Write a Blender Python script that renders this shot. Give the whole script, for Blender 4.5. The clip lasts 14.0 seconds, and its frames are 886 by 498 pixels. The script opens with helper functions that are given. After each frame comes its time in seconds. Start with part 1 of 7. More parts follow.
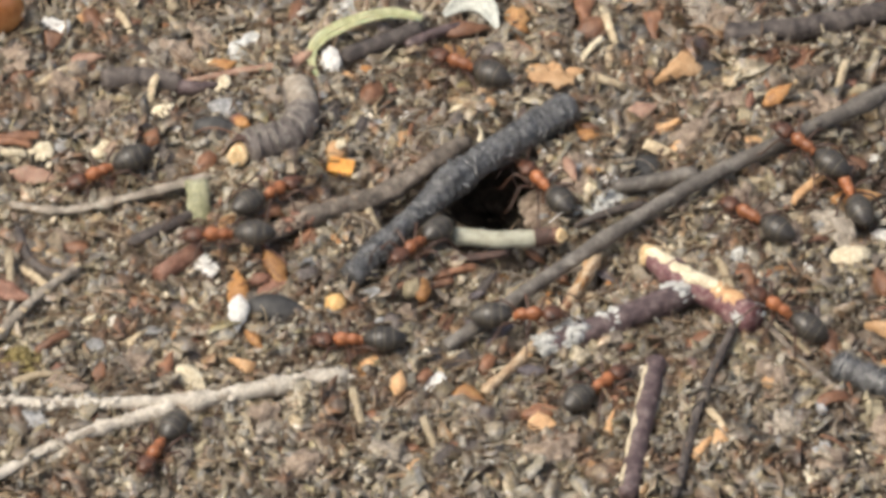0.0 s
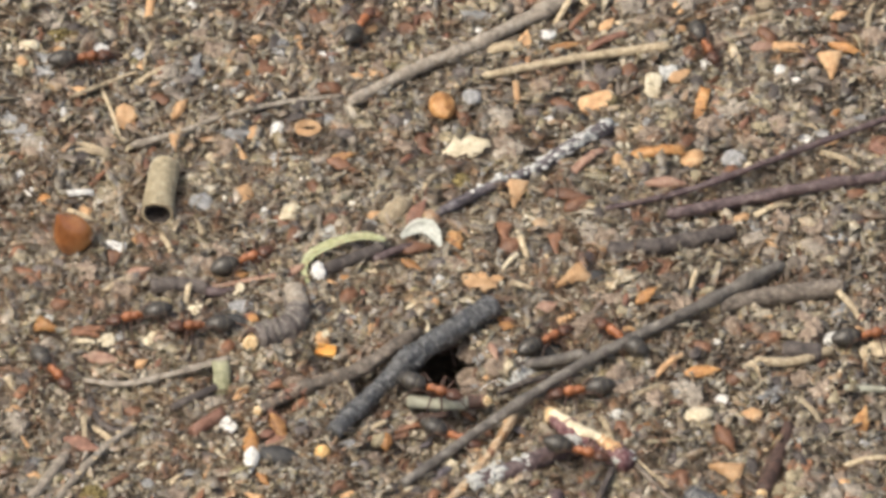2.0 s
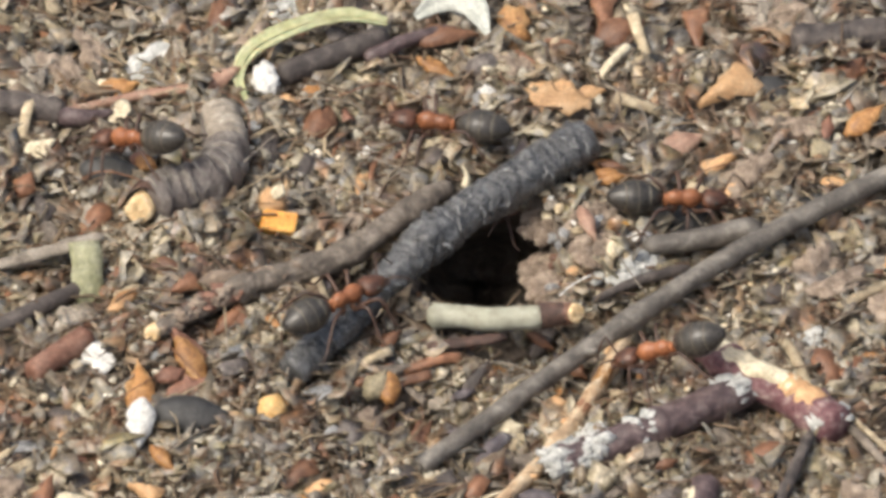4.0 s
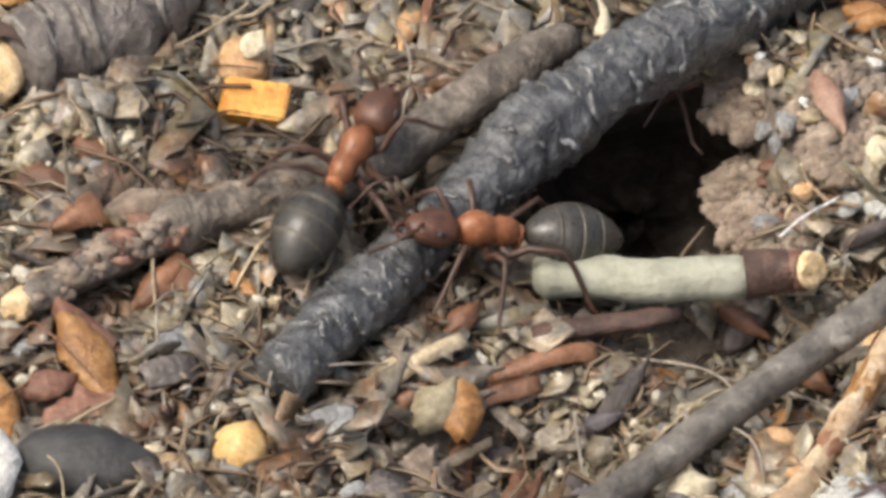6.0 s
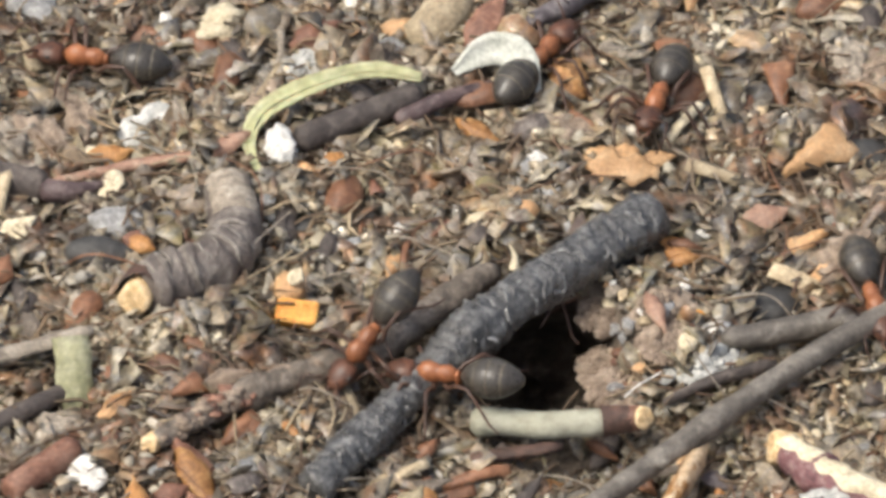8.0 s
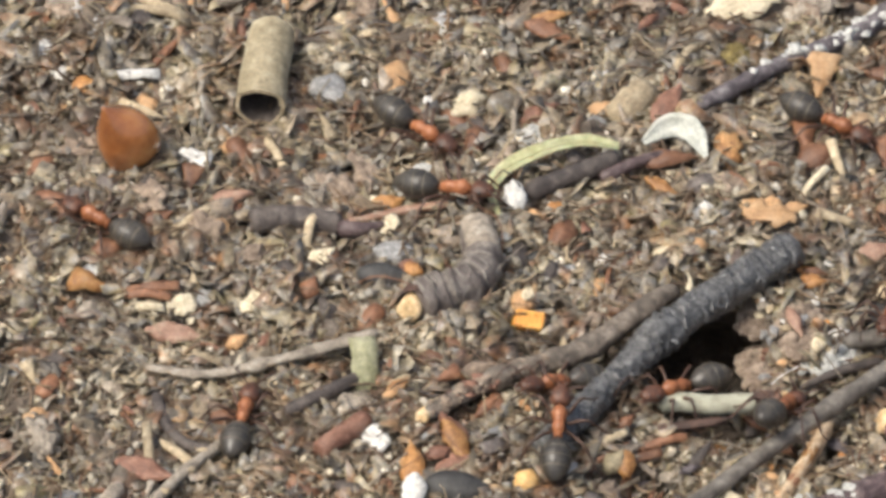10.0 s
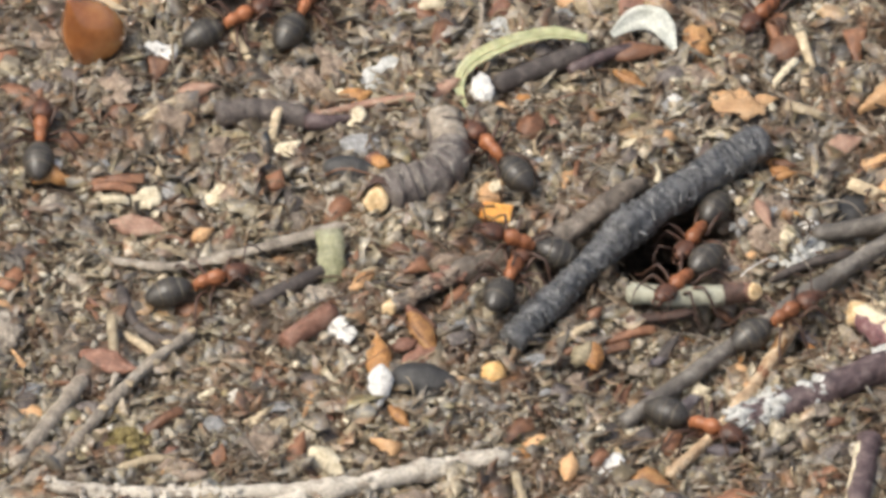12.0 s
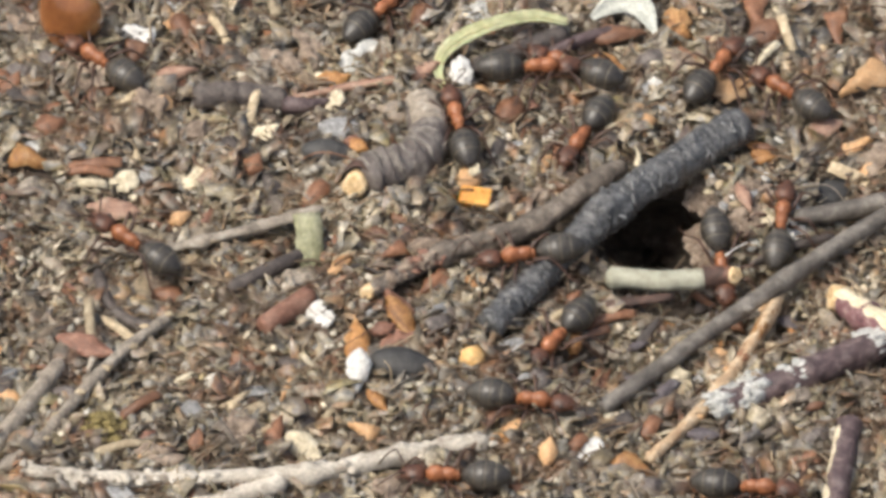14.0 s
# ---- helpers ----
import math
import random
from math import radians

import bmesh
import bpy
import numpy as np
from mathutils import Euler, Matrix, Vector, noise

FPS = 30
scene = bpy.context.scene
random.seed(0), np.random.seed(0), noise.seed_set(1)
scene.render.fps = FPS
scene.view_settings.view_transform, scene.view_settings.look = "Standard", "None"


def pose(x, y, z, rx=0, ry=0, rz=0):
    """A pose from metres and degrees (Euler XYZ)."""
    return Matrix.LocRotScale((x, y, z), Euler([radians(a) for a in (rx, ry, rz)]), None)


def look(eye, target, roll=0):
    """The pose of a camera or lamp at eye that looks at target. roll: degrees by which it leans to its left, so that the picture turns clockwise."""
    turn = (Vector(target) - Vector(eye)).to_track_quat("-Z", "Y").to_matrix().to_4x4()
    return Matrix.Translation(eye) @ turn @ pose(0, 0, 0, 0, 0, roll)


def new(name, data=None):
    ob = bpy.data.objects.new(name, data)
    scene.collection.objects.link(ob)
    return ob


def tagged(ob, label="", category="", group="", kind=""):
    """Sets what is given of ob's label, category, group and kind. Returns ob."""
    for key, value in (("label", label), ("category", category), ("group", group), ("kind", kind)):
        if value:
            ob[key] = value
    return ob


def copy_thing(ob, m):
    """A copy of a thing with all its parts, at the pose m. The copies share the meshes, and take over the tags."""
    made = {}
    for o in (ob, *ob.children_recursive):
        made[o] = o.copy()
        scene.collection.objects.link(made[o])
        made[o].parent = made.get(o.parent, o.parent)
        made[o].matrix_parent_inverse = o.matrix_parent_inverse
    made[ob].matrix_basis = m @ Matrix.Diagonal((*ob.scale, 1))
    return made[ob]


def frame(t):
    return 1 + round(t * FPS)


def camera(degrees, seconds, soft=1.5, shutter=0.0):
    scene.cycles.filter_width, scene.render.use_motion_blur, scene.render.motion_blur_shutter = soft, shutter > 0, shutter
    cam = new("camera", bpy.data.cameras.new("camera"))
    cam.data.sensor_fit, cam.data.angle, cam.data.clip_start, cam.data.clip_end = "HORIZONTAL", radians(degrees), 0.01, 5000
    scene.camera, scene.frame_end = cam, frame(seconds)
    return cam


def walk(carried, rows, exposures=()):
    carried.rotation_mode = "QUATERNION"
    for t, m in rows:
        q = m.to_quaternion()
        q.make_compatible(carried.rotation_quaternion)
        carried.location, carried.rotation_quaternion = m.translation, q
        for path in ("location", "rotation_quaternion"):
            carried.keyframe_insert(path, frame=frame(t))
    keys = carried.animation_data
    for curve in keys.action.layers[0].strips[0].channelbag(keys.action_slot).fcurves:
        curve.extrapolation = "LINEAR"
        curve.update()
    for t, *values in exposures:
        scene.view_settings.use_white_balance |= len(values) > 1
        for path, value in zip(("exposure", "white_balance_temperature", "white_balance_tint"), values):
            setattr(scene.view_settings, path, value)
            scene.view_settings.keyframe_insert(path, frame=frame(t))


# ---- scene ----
# The ground is the flank of a wood-ant nest; all building numbers are in millimetres.
MM = 0.001
VIEW = 42.0     # the camera looks down by this many degrees

cam = camera(4.0, 14.0, soft=3.6, shutter=0.22)
# seconds, then the aim across and up the view plane, the distance to it (mm), the roll
PATH = [
    (0.0, -0.02, -6.28, 891.1, 0.45),
    (0.2, 0.96, -3.58, 892.8, 0.37),
    (0.3, 1.44, -2.37, 904.6, 0.32),
    (0.4, 2.36, -0.70, 985.4, 0.28),
    (0.5, 2.87, 0.39, 1062.9, 0.23),
    (0.7, 4.75, 2.65, 1214.1, 0.16),
    (1.0, 6.35, 5.30, 1216.4, 0.04),
    (1.2, 6.33, 7.58, 1215.3, 0.04),
    (1.5, 4.79, 9.64, 1214.5, 0.03),
    (1.7, 4.20, 10.38, 1215.0, 0.08),
    (2.0, 3.95, 9.18, 1215.7, 0.15),
    (2.2, 3.35, 6.65, 1167.1, 0.14),
    (2.5, 2.93, 3.81, 1083.7, 0.13),
    (2.7, 3.22, 1.48, 1024.4, 0.13),
    (4.8, 0.44, -0.20, 509.9, -0.10),
    (5.0, 0.62, -0.22, 482.6, -0.06),
    (5.2, 0.31, -0.42, 455.8, -0.07),
    (5.5, -1.21, -1.81, 420.4, -0.07),
    (5.7, -1.56, -3.04, 394.7, -0.04),
    (6.0, -1.94, -4.72, 357.2, -0.00),
    (6.2, -1.65, -4.63, 350.3, -0.01),
    (6.5, -1.13, -3.39, 350.8, -0.02),
    (6.7, -1.98, -2.19, 351.9, -0.03),
    (7.0, -2.94, -1.18, 372.0, -0.05),
    (7.2, -1.93, -0.99, 407.5, -0.12),
    (7.5, -0.67, 1.45, 470.7, -0.24),
    (7.7, -0.28, 1.77, 509.6, -0.26),
    (8.0, -0.65, 2.25, 570.3, -0.29),
    (8.2, -1.67, 2.42, 610.6, -0.27),
    (8.5, -4.81, 2.98, 682.8, -0.25),
    (8.7, -6.32, 4.24, 730.4, -0.18),
    (9.0, -8.29, 4.80, 770.3, -0.08),
    (9.2, -9.80, 4.18, 771.1, 0.01),
    (11.3, -13.23, 0.96, 764.6, 0.07),
    (11.5, -12.63, 0.69, 763.1, 0.07),
    (11.7, -11.85, -0.37, 764.1, 0.04),
    (12.0, -10.42, -2.74, 765.3, -0.01),
    (12.2, -9.73, -3.31, 763.9, 0.01),
    (12.5, -9.83, -4.48, 763.2, 0.04),
    (12.7, -10.18, -4.72, 763.1, 0.04),
    (13.0, -10.08, -4.28, 762.3, 0.05),
    (13.2, -9.61, -3.90, 762.2, 0.01),
    (13.5, -8.36, -3.54, 763.2, -0.03),
    (13.7, -8.52, -3.38, 761.8, -0.02),
    (14.0, -9.15, -3.71, 761.7, 0.00),
]


def stand(a, b, d, roll):
    e = radians(VIEW)
    right, up, ahead = Vector((1, 0, 0)), Vector((0, math.sin(e), math.cos(e))), Vector((0, math.cos(e), -math.sin(e)))
    p = (right * a + up * b - ahead * d) * MM
    return pose(p.x, p.y, p.z, 90 - VIEW, 0, 0) @ pose(0, 0, 0, 0, 0, roll)


walk(cam, [(t, stand(a, b, d, r)) for t, a, b, d, r in PATH], [(0.0, 0.29, 6330, 7), (2.7, 0.29, 6380, 7), (4.8, 0.39, 6200, 7), (7.5, 0.39, 6200, 7), (9.2, 0.37, 6250, 7), (11.3, 0.33, 6180, 7), (14.0, 0.33, 6180, 7)])

# ---- light: a bright overcast sky with a broad, veiled sun ----
SUN_UP, SUN_TURN = 60.0, 245.0
world = bpy.data.worlds.new("sky")
scene.world = world
world.use_nodes = True
wn = world.node_tree.nodes
sky = wn.new("ShaderNodeTexSky")
sky.sky_type, sky.sun_disc = "NISHITA", False
sky.sun_elevation, sky.sun_rotation = radians(SUN_UP), radians(SUN_TURN)
sky.dust_density, sky.ozone_density, sky.air_density = 8.0, 0.3, 1.0
world.node_tree.links.new(sky.outputs[0], wn["Background"].inputs[0])
wn["Background"].inputs[1].default_value = 0.15
sun = new("sun", bpy.data.lights.new("sun", "SUN"))
sun.data.energy, sun.data.angle, sun.data.color = 1.45, radians(16), (1.0, 0.94, 0.84)
sun.matrix_world = look((0, 0, 0), (-math.sin(radians(SUN_TURN)) * math.cos(radians(SUN_UP)), -math.cos(radians(SUN_TURN)) * math.cos(radians(SUN_UP)), -math.sin(radians(SUN_UP))))


# ---- materials ----
def ramp(nt, fac, stops):
    r = nt.nodes.new("ShaderNodeValToRGB")
    els = r.color_ramp.elements
    while len(els) < len(stops):
        els.new(0.5)
    for el, (at, c) in zip(els, stops):
        el.position, el.color = at, (*c, 1)
    nt.links.new(fac, r.inputs[0])
    return r.outputs[0]


def noise_node(nt, co, per_mm, detail=4.0, rough=0.6, stretch=None):
    n = nt.nodes.new("ShaderNodeTexNoise")
    n.inputs["Scale"].default_value = per_mm / MM
    n.inputs["Detail"].default_value, n.inputs["Roughness"].default_value = detail, rough
    if stretch:
        m = nt.nodes.new("ShaderNodeMapping")
        m.inputs["Scale"].default_value = stretch
        nt.links.new(co, m.inputs[0])
        co = m.outputs[0]
    nt.links.new(co, n.inputs["Vector"])
    return n.outputs[0]


def mix(nt, fac, a, b, blend="MIX"):
    m = nt.nodes.new("ShaderNodeMix")
    m.data_type, m.blend_type = "RGBA", blend
    for i, v in ((0, fac), (6, a), (7, b)):
        if isinstance(v, (int, float)):
            m.inputs[i].default_value = v
        elif isinstance(v, tuple):
            m.inputs[i].default_value = (*v, 1)
        else:
            nt.links.new(v, m.inputs[i])
    return m.outputs[2]


def surface(name, stops, per_mm=1.2, rough=0.7, bump=0.15, fine=6.0, stretch=None, vary=0.25, speck=None, islands=False, subsurface=0.0, coat=0.0, dust=0.0):
    """Colour from a coarse noise through a ramp of the surface's own colours, flecked by a fine one; relief from both."""
    m = bpy.data.materials.new(name)
    m.use_nodes = True
    nt = m.node_tree
    b = nt.nodes["Principled BSDF"]
    co = nt.nodes.new("ShaderNodeTexCoord").outputs["Object"]
    n1 = noise_node(nt, co, per_mm, 5, 0.65, stretch)
    n2 = noise_node(nt, co, fine, 3, 0.6, stretch)
    if islands:
        g = nt.nodes.new("ShaderNodeNewGeometry")
        col = ramp(nt, g.outputs["Random Per Island"], stops)
        # broad dark patches put in the colour for shaded stretches of litter
        shade_mottle = ramp(nt, noise_node(nt, co, 0.16, 3, 0.6), [(0.34, (0.5, 0.49, 0.48)), (0.64, (1.3, 1.28, 1.19))])
        col = mix(nt, 1.0, col, shade_mottle, "MULTIPLY")
        if dust:
            powder = ramp(nt, noise_node(nt, co, 0.3, 2, 0.55), [(0.28, (0.055, 0.042, 0.033)), (0.36, (0.23, 0.112, 0.05)), (0.42, (0.13, 0.102, 0.07)), (0.49, (0.225, 0.18, 0.118)), (0.535, (0.21, 0.205, 0.195)), (0.58, (0.26, 0.212, 0.115)), (0.66, (0.43, 0.37, 0.27))])
            powder = mix(nt, 1.0, powder, ramp(nt, noise_node(nt, co, 3.2, 4, 0.7), [(0.3, (0.6,) * 3), (0.7, (1.5,) * 3)]), "MULTIPLY")
            amount = ramp(nt, noise_node(nt, co, 0.95, 4, 0.7), [(0.38, (dust * 0.15,) * 3), (0.60, (dust,) * 3)])
            col = mix(nt, amount, col, powder)
        shade = ramp(nt, n1, [(0.3, (1 - vary,) * 3), (0.7, (1 + vary,) * 3)])
    else:
        col = ramp(nt, n1, stops)
        info = nt.nodes.new("ShaderNodeObjectInfo")
        shade = ramp(nt, info.outputs["Random"], [(0.0, (1 - vary,) * 3), (1.0, (1 + vary,) * 3)])
    col = mix(nt, 1.0, col, shade, "MULTIPLY")
    if speck:
        amount, tone = speck
        col = mix(nt, ramp(nt, n2, [(amount, (0, 0, 0)), (amount + 0.08, (1, 1, 1))]), col, tone)
    else:
        col = mix(nt, 1.0, col, ramp(nt, n2, [(0.3, (0.72,) * 3), (0.7, (1.2,) * 3)]), "MULTIPLY")
    nt.links.new(col, b.inputs["Base Color"])
    r = ramp(nt, n2, [(0.3, (max(rough - 0.12, 0.05),) * 3), (0.7, (min(rough + 0.15, 1.0),) * 3)])
    nt.links.new(r, b.inputs["Roughness"])
    bn = nt.nodes.new("ShaderNodeBump")
    bn.inputs["Strength"].default_value, bn.inputs["Distance"].default_value = 0.8, bump * MM
    nt.links.new(mix(nt, 0.5, n1, n2), bn.inputs["Height"])
    nt.links.new(bn.outputs[0], b.inputs["Normal"])
    b.inputs["Coat Weight"].default_value = coat
    if subsurface:
        b.inputs["Subsurface Weight"].default_value, b.inputs["Subsurface Scale"].default_value = subsurface, 0.3 * MM
    return m


def tone(*c):
    """Stops of a ramp, evenly spread between 0.25 and 0.75."""
    return [(0.28 + 0.44 * i / max(len(c) - 1, 1), k) for i, k in enumerate(c)]


def spread(*c):
    """Stops from 0 to 1 for random islands."""
    return [(i / max(len(c) - 1, 1), k) for i, k in enumerate(c)]


MAT = dict(
    soil=surface("soil", tone((0.048, 0.037, 0.027), (0.13, 0.102, 0.077), (0.23, 0.19, 0.148)), 0.8, 0.95, 0.35, 3.0),
    # the pale specks in the charred bark are painted glints
    char=surface("charred_bark", tone((0.026, 0.025, 0.024), (0.08, 0.078, 0.075), (0.19, 0.187, 0.18)), 1.5, 0.3, 0.4, 4.0, vary=0.03, speck=(0.68, (0.36, 0.355, 0.35)), coat=0.4),
    # for raised bark wrinkles; lighter than the bark to paint their crests' highlights
    lit_crest=surface("lit_bark_crest", tone((0.05, 0.049, 0.047), (0.12, 0.118, 0.114), (0.24, 0.237, 0.23)), 1.8, 0.27, 0.2, 5.0, vary=0.45, coat=0.4),
    # for the ridged twig's raised rings, with their highlight put into a paler tone
    lit_ring=surface("lit_bark_ring", tone((0.10, 0.085, 0.07), (0.20, 0.175, 0.15), (0.33, 0.30, 0.26)), 1.8, 0.45, 0.2, 5.0, vary=0.25),
    clod=surface("soil_clod", tone((0.10, 0.07, 0.05), (0.25, 0.19, 0.14), (0.44, 0.36, 0.28)), 1.3, 0.9, 0.3, 5.0, vary=0.1, speck=(0.66, (0.45, 0.39, 0.31))),
    brown=surface("brown_bark", tone((0.05, 0.039, 0.03), (0.16, 0.13, 0.10), (0.34, 0.285, 0.23)), 1.3, 0.65, 0.35, 4.0, vary=0.12),
    grey=surface("grey_bark", tone((0.05, 0.043, 0.036), (0.125, 0.109, 0.09), (0.25, 0.225, 0.19)), 0.8, 0.5, 0.2, 5.0, vary=0.12),
    dark=surface("dark_bark", tone((0.025, 0.02, 0.018), (0.075, 0.06, 0.052), (0.16, 0.135, 0.115)), 1.0, 0.65, 0.25, 5.0, vary=0.12),
    pale=surface("pale_bark", tone((0.223, 0.216, 0.160), (0.353, 0.345, 0.260), (0.465, 0.455, 0.361)), 0.9, 0.7, 0.2, 4.0, vary=0.05, speck=(0.68, (0.14, 0.12, 0.10))),
    white=surface("bleached_bark", tone((0.24, 0.20, 0.16), (0.50, 0.45, 0.37), (0.68, 0.63, 0.54)), 0.9, 0.8, 0.2, 5.0, vary=0.05),
    plum=surface("plum_bark", tone((0.045, 0.037, 0.04), (0.11, 0.092, 0.096), (0.24, 0.22, 0.22)), 1.4, 0.6, 0.25, 4.0, vary=0.05),
    drift=surface("weathered_wood", tone((0.13, 0.105, 0.08), (0.30, 0.255, 0.20), (0.46, 0.41, 0.335)), 1.2, 0.75, 0.25, 5.0, vary=0.1),
    umberbark=surface("collar_bark", tone((0.03, 0.018, 0.013), (0.075, 0.042, 0.03), (0.15, 0.085, 0.06)), 1.4, 0.6, 0.2, 5.0, vary=0.05),
    lichen=surface("lichen", tone((0.26, 0.26, 0.235), (0.48, 0.475, 0.44), (0.66, 0.65, 0.61)), 2.0, 0.85, 0.3, 5.0, vary=0.08),
    purple=surface("purple_bark", tone((0.04, 0.026, 0.026), (0.10, 0.066, 0.064), (0.22, 0.17, 0.155)), 1.3, 0.45, 0.25, 4.0, vary=0.1),
    pink=surface("pink_bark", tone((0.09, 0.03, 0.035), (0.19, 0.088, 0.09), (0.42, 0.32, 0.285)), 1.8, 0.6, 0.25, 5.0, vary=0.05),
    tantwig=surface("tan_bark", tone((0.32, 0.19, 0.10), (0.50, 0.36, 0.22), (0.66, 0.54, 0.38)), 1.2, 0.6, 0.25, 5.0, vary=0.05),
    rust=surface("rust_bark", tone((0.10, 0.042, 0.025), (0.20, 0.095, 0.06), (0.34, 0.20, 0.14)), 1.0, 0.55, 0.2, 5.0, vary=0.15),
    cut=surface("cut_wood", tone((0.50, 0.32, 0.14), (0.72, 0.52, 0.28), (0.85, 0.70, 0.46)), 2.0, 0.8, 0.2, 7.0, vary=0.05),
    knob=surface("ridged_bark", tone((0.05, 0.038, 0.034), (0.135, 0.112, 0.097), (0.30, 0.265, 0.225)), 1.0, 0.45, 0.35, 3.5, vary=0.05),
    straw=surface("straw", tone((0.22, 0.165, 0.10), (0.40, 0.32, 0.205), (0.56, 0.47, 0.32)), 1.4, 0.65, 0.2, 5.0, vary=0.3),
    tan=surface("tan_scale", tone((0.360, 0.194, 0.086), (0.522, 0.317, 0.155), (0.630, 0.440, 0.258)), 0.9, 0.6, 0.12, 6.0, vary=0.18),
    orange=surface("orange_scale", tone((0.213, 0.088, 0.028), (0.377, 0.184, 0.060), (0.508, 0.312, 0.136)), 1.2, 0.5, 0.15, 5.0, vary=0.25),
    umber=surface("brown_scale", tone((0.085, 0.038, 0.02), (0.19, 0.088, 0.045), (0.31, 0.17, 0.095)), 1.0, 0.5, 0.12, 6.0, vary=0.3),
    salmon=surface("salmon_scale", tone((0.200, 0.100, 0.063), (0.336, 0.200, 0.137), (0.440, 0.340, 0.252)), 1.0, 0.55, 0.12, 6.0, vary=0.15),
    cream=surface("cream_chip", tone((0.42, 0.34, 0.22), (0.60, 0.52, 0.36), (0.72, 0.65, 0.49)), 1.4, 0.75, 0.2, 5.0, vary=0.12),
    chalk=surface("white_crumb", tone((0.45, 0.43, 0.39), (0.66, 0.64, 0.59), (0.78, 0.76, 0.72)), 1.8, 0.8, 0.3, 5.0, vary=0.08),
    stone=surface("grey_stone", tone((0.14, 0.135, 0.13), (0.28, 0.275, 0.265), (0.44, 0.43, 0.41)), 1.2, 0.75, 0.2, 5.0, vary=0.25),
    slate=surface("dark_seed", tone((0.022, 0.021, 0.02), (0.045, 0.043, 0.04), (0.08, 0.076, 0.072)), 1.4, 0.6, 0.1, 6.0, vary=0.15),
    leaf=surface("faded_green_leaf", tone((0.320, 0.320, 0.161), (0.416, 0.418, 0.231), (0.496, 0.500, 0.322)), 0.7, 0.55, 0.1, 1.6, vary=0.05, subsurface=0.1),
    petal=surface("silvery_leaf", tone((0.406, 0.413, 0.350), (0.530, 0.538, 0.471), (0.608, 0.608, 0.547)), 0.7, 0.5, 0.08, 5.0, vary=0.08),
    olive=surface("rolled_leaf", tone((0.18, 0.145, 0.085), (0.31, 0.26, 0.165), (0.44, 0.385, 0.265)), 0.9, 0.7, 0.15, 4.0, vary=0.1),
    moss=surface("moss", tone((0.07, 0.052, 0.018), (0.18, 0.14, 0.05), (0.36, 0.29, 0.12)), 1.6, 0.9, 0.3, 4.0, vary=0.1),
    nut=surface("glossy_seed", tone((0.22, 0.07, 0.022), (0.36, 0.14, 0.042), (0.52, 0.25, 0.08)), 0.3, 0.1, 0.004, 0.35, vary=0.05, coat=1.0),
    sage=surface("sage_leaf", tone((0.15, 0.15, 0.075), (0.27, 0.265, 0.15), (0.40, 0.385, 0.26)), 0.9, 0.6, 0.2, 3.0, vary=0.05),
    amber=surface("resin", tone((0.50, 0.20, 0.03), (0.68, 0.33, 0.06), (0.80, 0.48, 0.14)), 0.8, 0.35, 0.1, 5.0, vary=0.1, subsurface=0.2),
    resin=surface("honey_seed", tone((0.50, 0.28, 0.08), (0.66, 0.42, 0.17), (0.76, 0.56, 0.30)), 0.9, 0.5, 0.12, 5.0, vary=0.05),
    gaster=surface("ant_gaster", tone((0.025, 0.021, 0.017), (0.046, 0.040, 0.033), (0.075, 0.066, 0.053)), 1.2, 0.33, 0.03, 8.0, vary=0.15),
    band=surface("gaster_band", tone((0.05, 0.042, 0.03), (0.10, 0.085, 0.06), (0.15, 0.125, 0.09)), 1.2, 0.35, 0.03, 8.0, vary=0.1),
    thorax=surface("ant_thorax", tone((0.15, 0.05, 0.02), (0.27, 0.098, 0.038), (0.40, 0.165, 0.07)), 1.2, 0.4, 0.05, 6.0, vary=0.25),
    head=surface("ant_head", tone((0.035, 0.018, 0.012), (0.085, 0.036, 0.02), (0.17, 0.065, 0.03)), 1.4, 0.45, 0.04, 8.0, vary=0.1),
    leg=surface("ant_leg", tone((0.03, 0.016, 0.011), (0.06, 0.03, 0.018), (0.10, 0.05, 0.03)), 1.4, 0.45, 0.03, 8.0, vary=0.1),
    crumb=surface("soil_crumbs", spread((0.055, 0.046, 0.037), (0.27, 0.235, 0.18), (0.10, 0.083, 0.064), (0.075, 0.063, 0.05), (0.20, 0.168, 0.128), (0.28, 0.245, 0.19), (0.08, 0.064, 0.05), (0.20, 0.185, 0.16), (0.19, 0.115, 0.066), (0.065, 0.055, 0.044), (0.32, 0.295, 0.25), (0.13, 0.109, 0.085), (0.25, 0.17, 0.10), (0.07, 0.059, 0.047), (0.34, 0.30, 0.235), (0.15, 0.09, 0.054)), 2.2, 0.38, 0.2, 6.0, islands=True, dust=0.85, coat=0.25, vary=0.4),
    shred=surface("shreds", spread((0.15, 0.105, 0.105), (0.23, 0.195, 0.085), (0.065, 0.052, 0.04), (0.20, 0.155, 0.105), (0.11, 0.09, 0.069), (0.33, 0.285, 0.21), (0.25, 0.12, 0.052), (0.07, 0.057, 0.045), (0.20, 0.185, 0.16), (0.42, 0.37, 0.275), (0.13, 0.072, 0.042), (0.30, 0.285, 0.255), (0.09, 0.074, 0.058), (0.36, 0.22, 0.105), (0.075, 0.063, 0.05), (0.22, 0.18, 0.135)), 2.0, 0.38, 0.15, 6.0, islands=True, dust=0.85, coat=0.3, vary=0.4),
